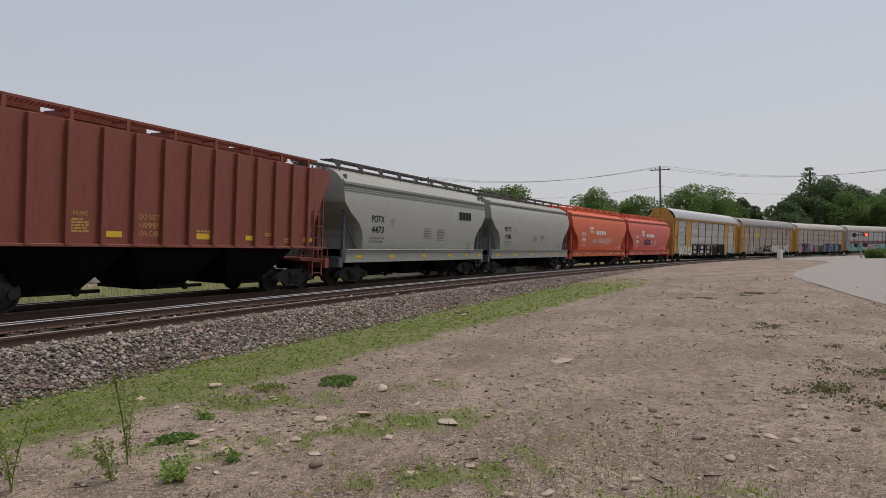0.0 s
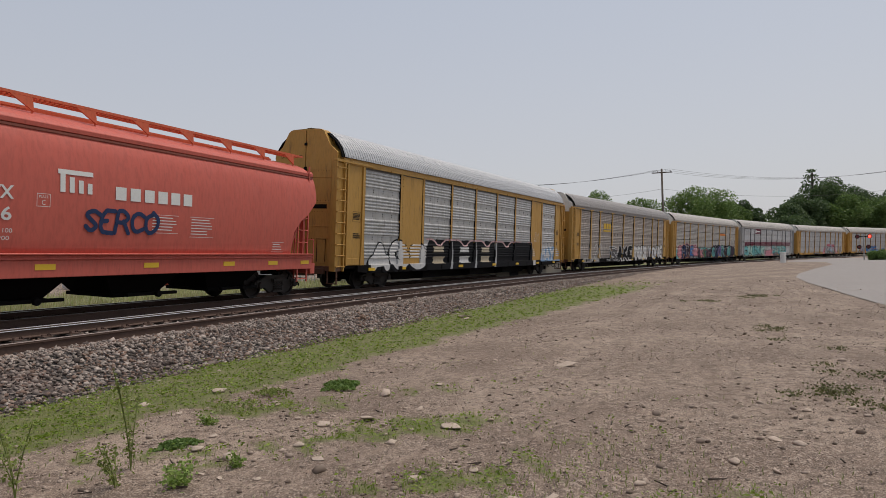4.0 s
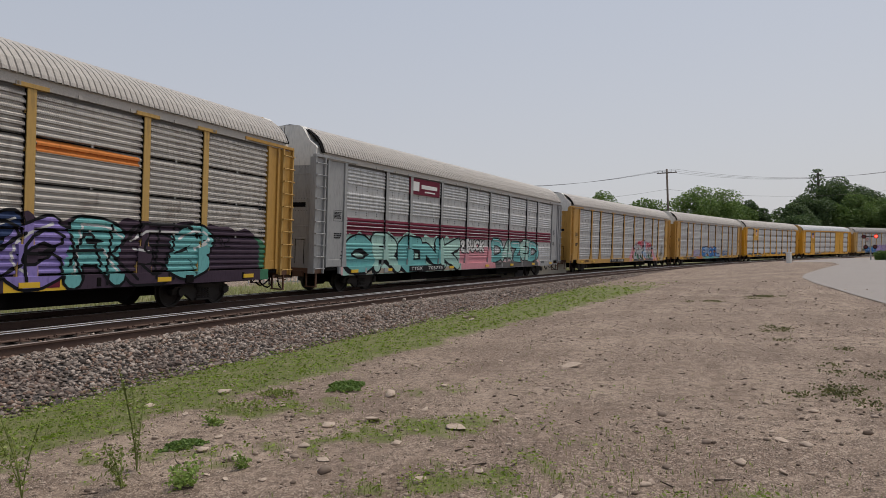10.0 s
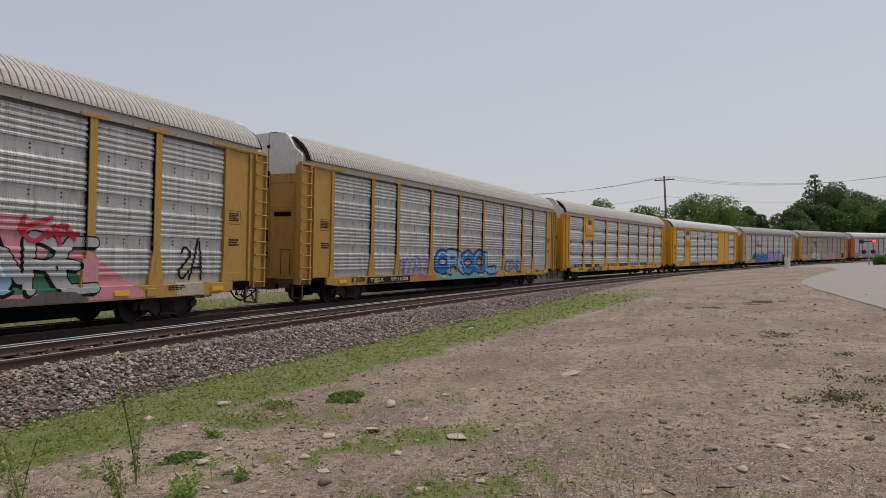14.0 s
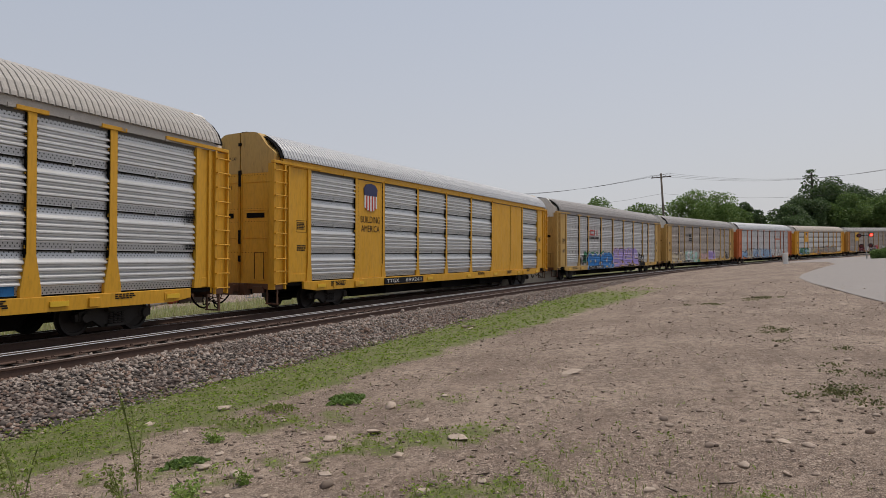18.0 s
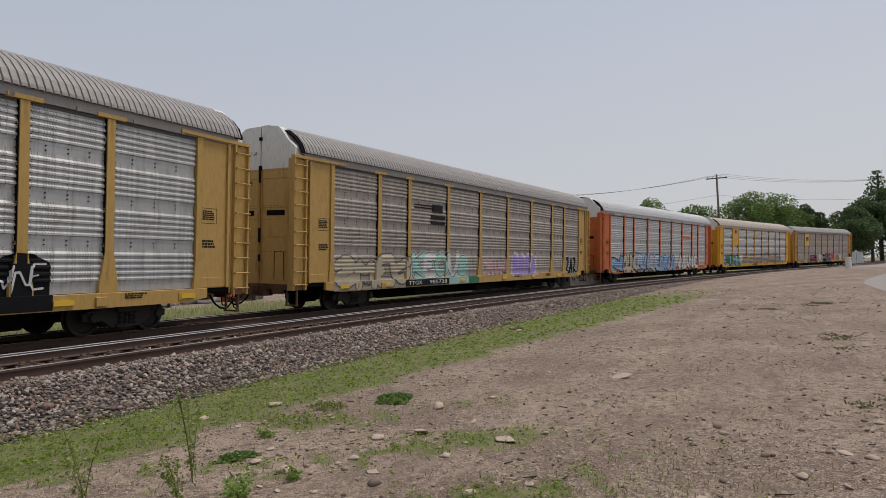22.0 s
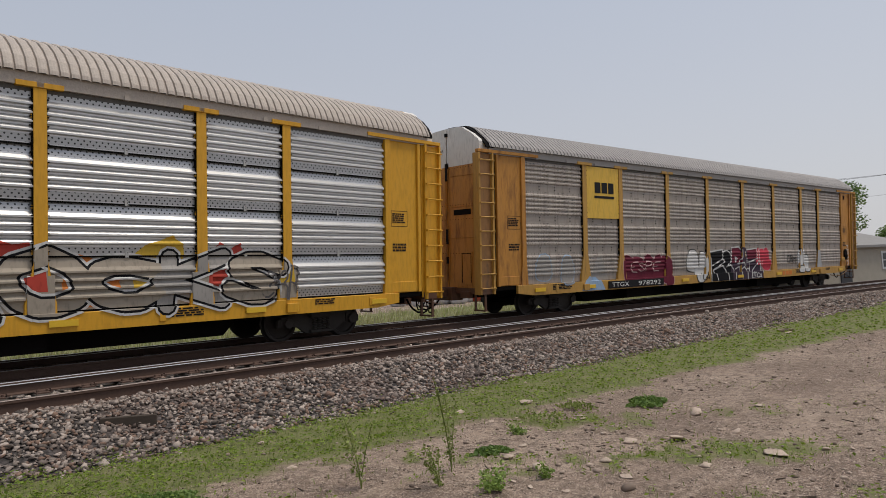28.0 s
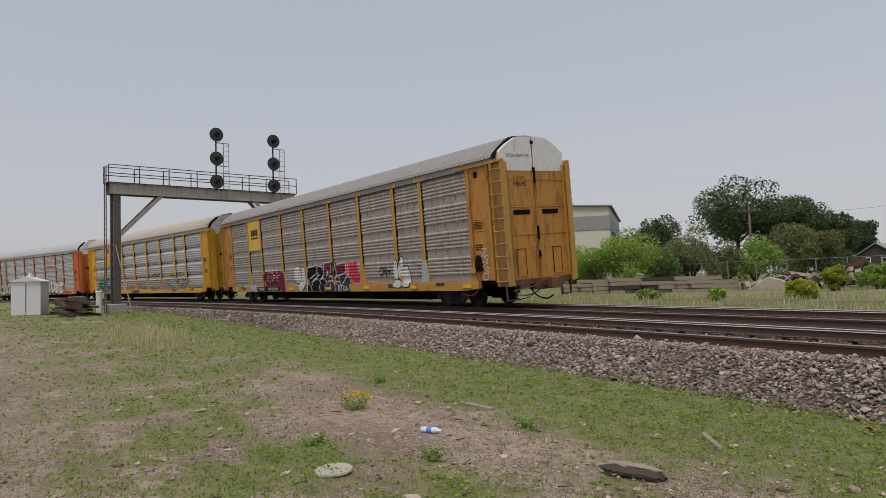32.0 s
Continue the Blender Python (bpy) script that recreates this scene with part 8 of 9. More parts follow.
crossing_signal(-101.9, 92.0, -98)


# ---- the signal bridge and what stands beside it ----
RUSTY = paint("rusty_grey_steel", (0.10, 0.085, 0.075), 0.45, dirt=(0.10, 0.05, 0.03))
PALESTEEL = paint("pale_grey_steel", (0.36, 0.32, 0.265), 0.55, dirt=(0.12, 0.06, 0.035))
DARKSTEEL = plain("dark_steel", (0.035, 0.034, 0.034), 0.6)


def signal_bridge():
    bx, by = polar(86.37, 44.8)
    h = float(line(-45.0)[2])
    g = float(ground_z(bx, by))
    ob = thing("signal_bridge", "rusty steel signal bridge over two tracks", "signal bridge", m=pose(bx, by, g, 0, 0, math.degrees(h) + 90))
    span, top = 11.1, 7.93 - g
    # columns at both ends
    for u in (0.0, span):
        for w in (-0.35, 0.35):
            bm = bmesh.new()
            box(bm, u - 0.2, u + 0.2, w - 0.06, w + 0.06, -0.3, top - 0.6)
            part("column", bm, RUSTY, ob, bevel=0.01)
        bm = bmesh.new()
        for k in range(11):
            a = 0.3 + k * 0.62
            box(bm, u - 0.15, u + 0.15, -0.35, 0.35, a, a + 0.06)
        part("column_plates", bm, RUSTY, ob)
        bm = bmesh.new()
        box(bm, u - 0.45, u + 0.45, -0.7, 0.7, -0.4, 0.55)
        part("footing", bm, plain("concrete", (0.36, 0.34, 0.31), 0.9), ob, bevel=0.03)
    for w in (-0.42, 0.42):
        bm = bmesh.new()
        prism(bm, [(-0.4, top - 0.62), (-0.4, top - 0.05), (span + 0.4, top - 0.05), (span + 0.4, top - 0.62)], "y", w - 0.03, w + 0.03)
        box(bm, -0.4, span + 0.4, w - 0.1, w + 0.1, top - 0.05, top - 0.02)
        box(bm, -0.4, span + 0.4, w - 0.1, w + 0.1, top - 0.66, top - 0.62)
        part("girder", bm, PALESTEEL, ob)
        for u, s in ((0.2, 1), (span - 0.2, -1)):
            bm = bmesh.new()
            prism(bm, [(u, top - 3.2), (u + s * 0.05, top - 2.9), (u + s * 2.2, top - 0.62), (u + s * 2.5, top - 0.62)], "y", w - 0.05, w + 0.05)
            part("knee_brace", bm, PALESTEEL, ob)
    bm = bmesh.new()
    box(bm, -0.5, span + 0.5, -0.55, 0.55, top - 0.02, top + 0.03)
    part("walkway", bm, DARKSTEEL, ob)
    for w in (-0.55, 0.55):
        for z in (0.55, 1.05):
            bm = bmesh.new()
            tube(bm, (-0.5, w, top + z), (span + 0.5, w, top + z), 0.025, sides=6)
            part("hand_rail", bm, DARKSTEEL, ob)
        for u in np.linspace(-0.5, span + 0.5, 8):
            bm = bmesh.new()
            tube(bm, (u, w, top), (u, w, top + 1.05), 0.03, sides=6)
            part("rail_post", bm, DARKSTEEL, ob)
    for u in (5.9, 9.85):
        mast = bmesh.new()
        tube(mast, (u, -0.6, top - 0.1), (u, -0.6, top + 3.6), 0.06, 0.05, 8)
        part("signal_mast", mast, DARKSTEEL, ob)
        for z in (0.45, 1.95, 3.5):
            bm = bmesh.new()
            tube(bm, (u, -0.74, top + z), (u, -0.7, top + z), 0.45, 0.45, 24)
            head = part("signal_disc", bm, DARKSTEEL, ob)
            bm = bmesh.new()
            tube(bm, (u, -1.0, top + z), (u, -0.74, top + z), 0.13, 0.12, 12)
            part("signal_hood", bm, BLACK_PAINT, head)
        bm = bmesh.new()
        for d in (0.5, 0.85):
            tube(bm, (u + d, -0.6, top), (u + d, -0.6, top + 3.0), 0.022, sides=6)
        for k in range(9):
            tube(bm, (u + 0.5, -0.6, top + 0.2 + k * 0.33), (u + 0.85, -0.6, top + 0.2 + k * 0.33), 0.015, sides=5)
        for z in (1.5, 3.0):
            tube(bm, (u, -0.6, top + z), (u + 0.85, -0.6, top + z), 0.03, sides=6)
        part("mast_ladder", bm, PALESTEEL, ob)
    bm = bmesh.new()
    for w in (-0.2, 0.2):
        tube(bm, (-0.55, w, 0), (-0.55, w, top + 1.0), 0.03, sides=6)
    for k in range(24):
        tube(bm, (-0.55, -0.2, 0.3 + k * 0.33), (-0.55, 0.2, 0.3 + k * 0.33), 0.014, sides=5)
    part("column_ladder", bm, RUSTY, ob)
    bm = bmesh.new()
    tube(bm, (-0.1, -0.4, 4.0), (0.6, -1.2, 0.0), 0.035, sides=6)
    part("guy_rod", bm, PALESTEEL, ob)


signal_bridge()


def cabinet(az, dist, w, h, turn):
    x, y = polar(az, dist)
    ob = thing("signal_cabinet", "silver metal signal cabinet with a low roof", "cabinet", m=pose(x, y, float(ground_z(x, y)), 0, 0, turn))
    silver = plain("cabinet_silver", (0.70, 0.71, 0.72), 0.4, 0.25, 0.12)
    bm = bmesh.new()
    box(bm, -w / 2, w / 2, -w / 2, w / 2, 0.0, h)
    part("cabinet_body", bm, silver, ob, bevel=0.02)
    bm = bmesh.new()
    prism(bm, [(-w / 2 - 0.1, h), (0, h + 0.3), (w / 2 + 0.1, h)], "y", -w / 2 - 0.1, w / 2 + 0.1)
    part("cabinet_roof", bm, silver, ob)
    bm = bmesh.new()
    box(bm, -0.02, 0.02, -w / 2 - 0.012, -w / 2, 0.15, h - 0.1)
    part("door_seam", bm, DARKSTEEL, ob)
    bm = bmesh.new()
    tube(bm, (0, 0, h + 0.28), (0, 0, h + 0.5), 0.13, 0.1, 10)
    part("roof_vent", bm, silver, ob)


cabinet(91.9, 47.0, 1.55, 1.95, 75)
cabinet(-97.2, 150.0, 2.2, 2.2, -95)


def build_rail_stack():
    x, y = polar(89.2, 44.5)
    ob = thing("rail_stack", "stack of rusty old rails and ties", "rails", m=pose(x, y, float(ground_z(x, y)), 0, 0, 12))
    for k in range(18):
        bm = bmesh.new()
        z = 0.05 + 0.16 * (k // 3)
        box(bm, -2.9 + 0.2 * (k % 4) + 0.09 * (k // 3), 2.4 + 0.25 * (k % 5) - 0.16 * (k // 3), -0.7 + 0.5 * (k % 3), -0.62 + 0.5 * (k % 3), z, z + 0.14)
        part("old_rail", bm, RAIL_SIDE, ob).matrix_local = pose(0.25 * math.sin(5 * k), 0.1 * math.cos(3 * k), 0, 0, 1.5 * math.sin(7 * k), 6 * math.sin(4 * k))
    for u in (-1.6, 1.4):
        bm = bmesh.new()
        box(bm, u - 0.12, u + 0.12, -1.0, 1.0, -0.1, 0.06)
        part("bearer", bm, TIE, ob)
    x, y = polar(89.0, 47.0)
    box_thing("grey_box", "dark grey relay box on a stand", "box", x, y, 70, (0.9, 0.4, 1.0), plain("box_grey", (0.2, 0.21, 0.22), 0.6))


build_rail_stack()


# ---- poles and wires ----
WOODPOLE = plain("pole_wood", (0.13, 0.105, 0.085), 0.95, size=0.2)


def utility_pole(az, dist, h, arms=1, turn=0.0):
    x, y = polar(az, dist)
    z = float(ground_z(x, y))
    ob = thing("utility_pole", "weathered wooden utility pole with a crossarm", "pole", "utility poles", m=pose(x, y, z, 0, 0, az + turn))
    bm = bmesh.new()
    tube(bm, (0, 0, -0.5), (0, 0, h), 0.17, 0.11, 10)
    part("pole_shaft", bm, WOODPOLE, ob, smooth=True)
    for k in range(arms):
        bm = bmesh.new()
        zz = h - 0.5 - k * 1.1
        box(bm, -1.2, 1.2, -0.2, -0.1, zz - 0.06, zz + 0.06)
        part("crossarm", bm, WOODPOLE, ob)
        for u in (-1.05, -0.5, 0.5, 1.05):
            bm = bmesh.new()
            tube(bm, (u, -0.15, zz + 0.06), (u, -0.15, zz + 0.24), 0.05, 0.035, 6)
            part("insulator", bm, plain("insulator_grey", (0.3, 0.3, 0.3), 0.3), ob)
    return Vector((x, y, z + h - 0.35))


def wire(a, b, sag, r=0.012):
    bm, n = bmesh.new(), 14
    bent_tube(bm, [a.lerp(b, i / n) - Vector((0, 0, sag * 4 * (i / n) * (1 - i / n))) for i in range(n + 1)], r, 4)
    tagged(new("wire", mesh_of(bm, "wire", DARKSTEEL)), "thin dark overhead wire between poles", "wire", "overhead wires")


P1 = utility_pole(-88.2, 90.0, 12.2, 1)
P0 = utility_pole(-69.3, 95.0, 12.0, 1)
P2 = utility_pole(-104.5, 105.0, 11.5, 1)
utility_pole(-96.2, 190.0, 12.5, 2)
P4 = utility_pole(-53.5, 92.0, 11.5, 0)
for _d in (-1.0, 0.0, 1.0):
    _o = Vector((_d * 0.3, _d * 0.9, 0.25))
    wire(P4 + _o, P0 + _o, 1.2)
    wire(P0 + _o, P1 + _o, 1.2)
    wire(P1 + _o, P2 + _o, 1.2)
wire(P1 - Vector((0, 0, 2.2)), P2 - Vector((0, 0, 2.2)), 1.0)
wire(P0 - Vector((0, 0, 2.2)), P1 - Vector((0, 0, 2.2)), 1.0)
P5 = utility_pole(-55.3, 70.0, 8.0, 0)
P6 = utility_pole(-7.6, 62.0, 5.2, 0)
P7 = utility_pole(21.8, 80.0, 8.0, 0)
P8 = utility_pole(36.4, 82.0, 7.6, 1)
wire(P5, P6, 1.5)
wire(P7, P8, 1.0)
wire(P7 + Vector((0, 0, -0.4)), P6 + Vector((0, 0, 1.5)), 1.0)
wire(P8, Vector((*polar(60, 110), 8.0)), 1.0)


# ---- buildings beyond the tracks ----
def sheet_metal(name, c, pitch=0.2, depth=0.02):
    m = Mat(name, 0.5, 0.2)
    sp = m.n("SeparateXYZ")
    m.link(m.coord(), sp.inputs[0])
    w = m.math("SINE", m.math("MULTIPLY", m.math("ADD", sp.outputs[0], sp.outputs[1]), 6.283 / pitch))
    base = m.mix(m.noise(1.5, 4), lighter(c, 0.85), lighter(c, 1.08))
    run = m.noise(0.5, 5, 0.65, stretch=(2, 2, 0.3))
    m.colour(m.mix(m.ramp(run, 0.55, 0.85), base, lighter(c, 0.55)))
    m.bump(w, 0.8, depth)
    return m.m


GLASS = plain("window_glass", (0.03, 0.035, 0.04), 0.12, vary=0.05, bump=0)
TRIMW = plain("trim_white", (0.66, 0.66, 0.64), 0.6, vary=0.06)


def gable_house(name, label, az, dist, w, d, eave, ridge, turn, wall, roof, windows=(), doors=(), across=False, base=None):
    """A gabled building; its front (y = -d/2) has the gable unless across. windows, doors: (x, z, w, h) on the front."""
    x, y = polar(az, dist)
    z = float(ground_z(x, y)) if base is None else base
    ob = thing(name, label, "building", m=pose(x, y, z, 0, 0, az + turn))
    bm = bmesh.new()
    if across:
        prism(bm, [(-d / 2, -0.5), (-d / 2, eave), (0, ridge), (d / 2, eave), (d / 2, -0.5)], "x", -w / 2, w / 2)
    else:
        prism(bm, [(-w / 2, -0.5), (-w / 2, eave), (0, ridge), (w / 2, eave), (w / 2, -0.5)], "y", -d / 2, d / 2)
    part("wall", bm, wall, ob)
    o, t = 0.3, 0.16
    for s in (-1, 1):
        bm = bmesh.new()
        if across:
            k = (ridge - eave) / (d / 2)
            prism(bm, [(0, ridge + 0.02), (s * (d / 2 + o), eave - o * k + 0.02), (s * (d / 2 + o), eave - o * k + t), (0, ridge + t)], "x", -w / 2 - o, w / 2 + o)
        else:
            k = (ridge - eave) / (w / 2)
            prism(bm, [(0, ridge + 0.02), (s * (w / 2 + o), eave - o * k + 0.02), (s * (w / 2 + o), eave - o * k + t), (0, ridge + t)], "y", -d / 2 - o, d / 2 + o)
        part("roof", bm, roof, ob)
    f = -d / 2
    for u, zz, ww, hh in windows:
        bm = bmesh.new()
        box(bm, u - ww / 2 - 0.09, u + ww / 2 + 0.09, f - 0.05, f + 0.02, zz - 0.09, zz + hh + 0.09)
        win = part("window", bm, TRIMW, ob)
        for a, b in ((0, 0.5), (0.5, 1)):
            bm = bmesh.new()
            box(bm, u - ww / 2 + 0.03, u + ww / 2 - 0.03, f - 0.062, f - 0.05, zz + hh * a + 0.03, zz + hh * b - 0.03)
            part("pane", bm, GLASS, win)
    for u, zz, ww, hh in doors:
        bm = bmesh.new()
        box(bm, u - ww / 2, u + ww / 2, f - 0.06, f + 0.02, zz, zz + hh)
        part("door", bm, plain("door_dark", (0.05, 0.05, 0.055), 0.5), ob, bevel=0.01)
    return ob


SHEDW = sheet_metal("shed_white_metal", (0.50, 0.50, 0.47))
shed = gable_house("storage_shed", "white corrugated metal shed overgrown with vines", 1.7, 55.0, 9.0, 16.0, 3.6, 5.0, 0.0, SHEDW, plain("shed_roof", (0.5, 0.5, 0.5), 0.5))
_bm = bmesh.new()
box(_bm, -3.2, 1.4, -8.1, -8.0, 0.1, 3.1)
part("sliding_door", _bm, plain("sliding_door_white", (0.52, 0.51, 0.48), 0.7), shed)
_bm = bmesh.new()
box(_bm, -1.3, 1.2, -8.12, -8.02, 3.2, 4.2)
part("faded_sign", _bm, paint("faded_sign_paint", (0.34, 0.29, 0.28), 0.4), shed, "faded reddish sign board")
_bm = bmesh.new()
for _z in (3.95, 3.65, 3.4):
    box(_bm, -1.0, 0.9, -8.135, -8.12, _z, _z + 0.13)
part("sign_bar", _bm, plain("sign_red", (0.22, 0.16, 0.155), 0.8), shed)
_bm = bmesh.new()
box(_bm, -1.6, 1.4, -6.0, -5.7, 4.7, 6.2)
part("roof_board", _bm, plain("roof_board_white", (0.62, 0.62, 0.61), 0.7, vary=0.1), shed, "white board standing on the roof")
barn = gable_house("metal_barn", "grey-blue metal barn with a brown gable and pale roof", -12.2, 67.0, 13.0, 9.5, 3.9, 7.0, -52, sheet_metal("barn_metal", (0.26, 0.30, 0.36)), paint("barn_roof_paint", (0.52, 0.51, 0.49), 0.2, dirt=(0.3, 0.2, 0.14)),
                   windows=((-4.0, 0.9, 1.0, 1.2),), across=True)
_bm = bmesh.new()
prism(_bm, [(-4.7, 0.0), (-4.7, 3.82), (0, 6.85), (4.7, 3.82), (4.7, 0.0)], "x", 6.5, 6.56)
part("gable_wall", _bm, sheet_metal("gable_brown", (0.085, 0.065, 0.06)), barn, "brown board gable wall")
_x, _y = polar(-16.0, 57.0)
box_thing("yellow_trailer", "low pale yellow trailer box in the weeds", "trailer", _x, _y, -30, (3.4, 1.8, 1.7), paint("trailer_yellow", (0.62, 0.55, 0.22), 0.2), bevel=0.08)
low = gable_house("low_office", "low beige block building with a shallow roof", -71.0, 47.0, 16.0, 8.0, 2.2, 3.3, 52, plain("beige_block", (0.47, 0.42, 0.34), 0.9), plain("low_roof_grey", (0.27, 0.26, 0.25), 0.8),
                  windows=((-5.6, 0.9, 1.3, 0.9), (-3.0, 0.9, 1.3, 0.9), (5.8, 0.9, 1.4, 0.9)), doors=((1.5, 0.0, 1.0, 2.0),), across=True)
gable_house("white_house", "white two-storey house with a dark gabled roof", -57.0, 75.0, 6.2, 8.0, 4.4, 6.6, -38, plain("white_siding", (0.62, 0.62, 0.61), 0.7, vary=0.05), plain("house_roof", (0.10, 0.10, 0.105), 0.9),
            windows=((-1.5, 2.6, 0.7, 1.0), (1.2, 2.6, 0.7, 1.0), (-1.5, 0.6, 0.8, 1.1)), doors=((1.4, 0.0, 0.9, 2.0),))
gable_house("white_annex", "low white annex with a flat front", -56.0, 68.0, 8.0, 5.0, 2.6, 2.9, -10, plain("annex_white", (0.55, 0.55, 0.53), 0.7, vary=0.05), plain("annex_roof", (0.4, 0.4, 0.39), 0.8), across=True)
gable_house("brown_house", "dark brown house with white window frames", 27.9, 135.0, 6.4, 9.0, 3.8, 5.9, -12, plain("brown_siding", (0.055, 0.045, 0.042), 0.8), plain("brown_roof", (0.30, 0.29, 0.28), 0.9),
            windows=((-1.3, 2.4, 0.9, 1.2), (1.3, 2.4, 0.9, 1.2), (-1.3, 0.4, 0.9, 1.1)), base=-0.2)
hall = gable_house("factory_hall", "tall beige factory hall with a grey band", 51.7, 92.0, 16.8, 24.0, 8.3, 8.7, -8, plain("hall_beige", (0.60, 0.56, 0.48), 0.85), plain("hall_roof", (0.25, 0.25, 0.26), 0.8))
_bm = bmesh.new()
box(_bm, -8.45, 8.45, -12.06, 12.06, 5.7, 7.3)
part("wall_band", _bm, sheet_metal("hall_band", (0.32, 0.31, 0.30)), hall, "grey corrugated wall band")
gable_house("dark_shed", "dark low shed beyond the crossing", -90.0, 128.0, 14.0, 8.0, 2.6, 4.2, 10, plain("dark_shed_wall", (0.05, 0.055, 0.06), 0.8), plain("dark_shed_roof", (0.09, 0.09, 0.095), 0.8), across=True)
gable_house("pale_house", "small pale house beyond the crossing", -84.0, 120.0, 9.0, 8.0, 3.0, 4.6, 20, plain("pale_siding", (0.5, 0.48, 0.42), 0.8), plain("pale_roof", (0.2, 0.19, 0.18), 0.9), windows=((-2, 1, 1, 1.2), (2, 1, 1, 1.2)))

# ---- yard goods beyond the tracks ----
_x, _y = polar(-47.5, 62.0)
box_thing("shipping_container", "rust-red steel shipping container", "container", _x, _y, -47.5 + 8, (12.0, 2.4, 2.6), sheet_metal("container_red", (0.30, 0.075, 0.05), 0.3, 0.04), bevel=0.03, group="shipping containers")
_x, _y = polar(-44.0, 60.0)
box_thing("shipping_container", "short red-brown steel container with doors", "container", _x, _y, -44 + 5, (3.2, 2.4, 2.3), sheet_metal("container_dark", (0.24, 0.06, 0.045), 0.3, 0.04), bevel=0.03, group="shipping containers")
_rng = np.random.RandomState(401)
_sack = plain("white_sack", (0.66, 0.67, 0.70), 0.7, vary=0.1)
for _k in range(11):
    _a = -41.8 - 0.62 * _k + _rng.uniform(-0.15, 0.15)
    _x, _y = polar(_a, 42 + _rng.uniform(-1.5, 3.5))
    _bm = bmesh.new()
    bmesh.ops.create_icosphere(_bm, subdivisions=2, radius=0.62)
    for _v in _bm.verts:
        _v.co = Vector((max(-0.5, min(0.5, _v.co.x)), max(-0.5, min(0.5, _v.co.y)), max(-0.45, min(0.5, _v.co.z)))) * (1 + 0.06 * noise.noise(_v.co * 4 + Vector((_k, 0, 0))))
    _ob = tagged(new("bulk_sack", mesh_of(_bm, "bulk_sack", _sack, smooth=True)), "white plastic bulk sack standing in grass", "sack", "bulk sacks")
    _ob.matrix_world = pose(_x, _y, float(ground_z(_x, _y)) + 0.42, 0, 0, _rng.uniform(0, 90))
_x, _y = polar(-48.2, 44.0)
box_thing("orange_tarp", "orange-red tarp over a low heap", "tarp", _x, _y, 20, (2.0, 1.4, 1.0), plain("tarp_orange", (0.55, 0.09, 0.05), 0.6), bevel=0.3)
_x, _y = polar(-50.0, 45.0)
box_thing("timber_pile", "dark pile of sawn timber", "timber", _x, _y, 30, (3.0, 1.4, 0.9), DARKWOOD, bevel=0.05)


def dumpster():
    x, y = polar(-23.6, 50.0)
    green_paint = paint("dumpster_green", (0.32, 0.50, 0.03), 0.12)
    ob = thing("dumpster", "bright lime-green steel dumpster in the grass", "dumpster", m=pose(x, y, float(ground_z(x, y)), 0, 0, -10))
    bm = bmesh.new()
    prism(bm, [(-1.0, 0.15), (-1.3, 1.35), (1.2, 1.35), (1.0, 0.15)], "y", -0.8, 0.8)
    part("bin", bm, green_paint, ob)
    for u in np.linspace(-0.9, 0.9, 6):
        bm = bmesh.new()
        box(bm, u - 0.04, u + 0.04, -0.86, -0.8, 0.2, 1.3)
        part("side_rib", bm, green_paint, ob)
    bm = bmesh.new()
    box(bm, -1.35, 1.25, -0.88, 0.88, 1.32, 1.42)
    part("rim", bm, green_paint, ob)


dumpster()


def parked_car(az, dist, turn, c):
    x, y = polar(az, dist)
    ob = thing("parked_car", "dark parked car behind the field", "car", m=pose(x, y, float(ground_z(x, y)), 0, 0, turn))
    body = plain("car_paint_dark", c, 0.3, 0.2, 0.05)
    bm = bmesh.new()
    prism(bm, [(-2.2, 0.3), (-2.25, 0.75), (-1.5, 0.9), (1.3, 0.95), (2.1, 0.8), (2.2, 0.3)], "y", -0.85, 0.85)
    part("car_body", bm, body, ob, bevel=0.06)
    bm = bmesh.new()
    prism(bm, [(-1.5, 0.9), (-0.9, 1.42), (0.7, 1.45), (1.3, 0.95)], "y", -0.75, 0.75)
    part("cabin", bm, GLASS, ob, bevel=0.05)
    for u in (-1.4, 1.4):
        for s in (-1, 1):
            bm = bmesh.new()
            tube(bm, (u, s * 0.7, 0.32), (u, s * 0.88, 0.32), 0.32, 0.32, 16)
            part("tyre", bm, BLACK, ob)
            bm = bmesh.new()
            tube(bm, (u, s * 0.88, 0.32), (u, s * 0.9, 0.32), 0.18, 0.18, 12)
            part("rim", bm, plain("rim_silver", (0.5, 0.5, 0.5), 0.4, 0.6), ob)
    for s in (-0.6, 0.6):
        bm = bmesh.new()
        box(bm, -2.27, -2.2, s - 0.15, s + 0.15, 0.6, 0.75)
        part("tail_lamp", bm, plain("tail_red", (0.35, 0.02, 0.02), 0.4), ob)


parked_car(-29.6, 66.0, 25, (0.06, 0.06, 0.065))


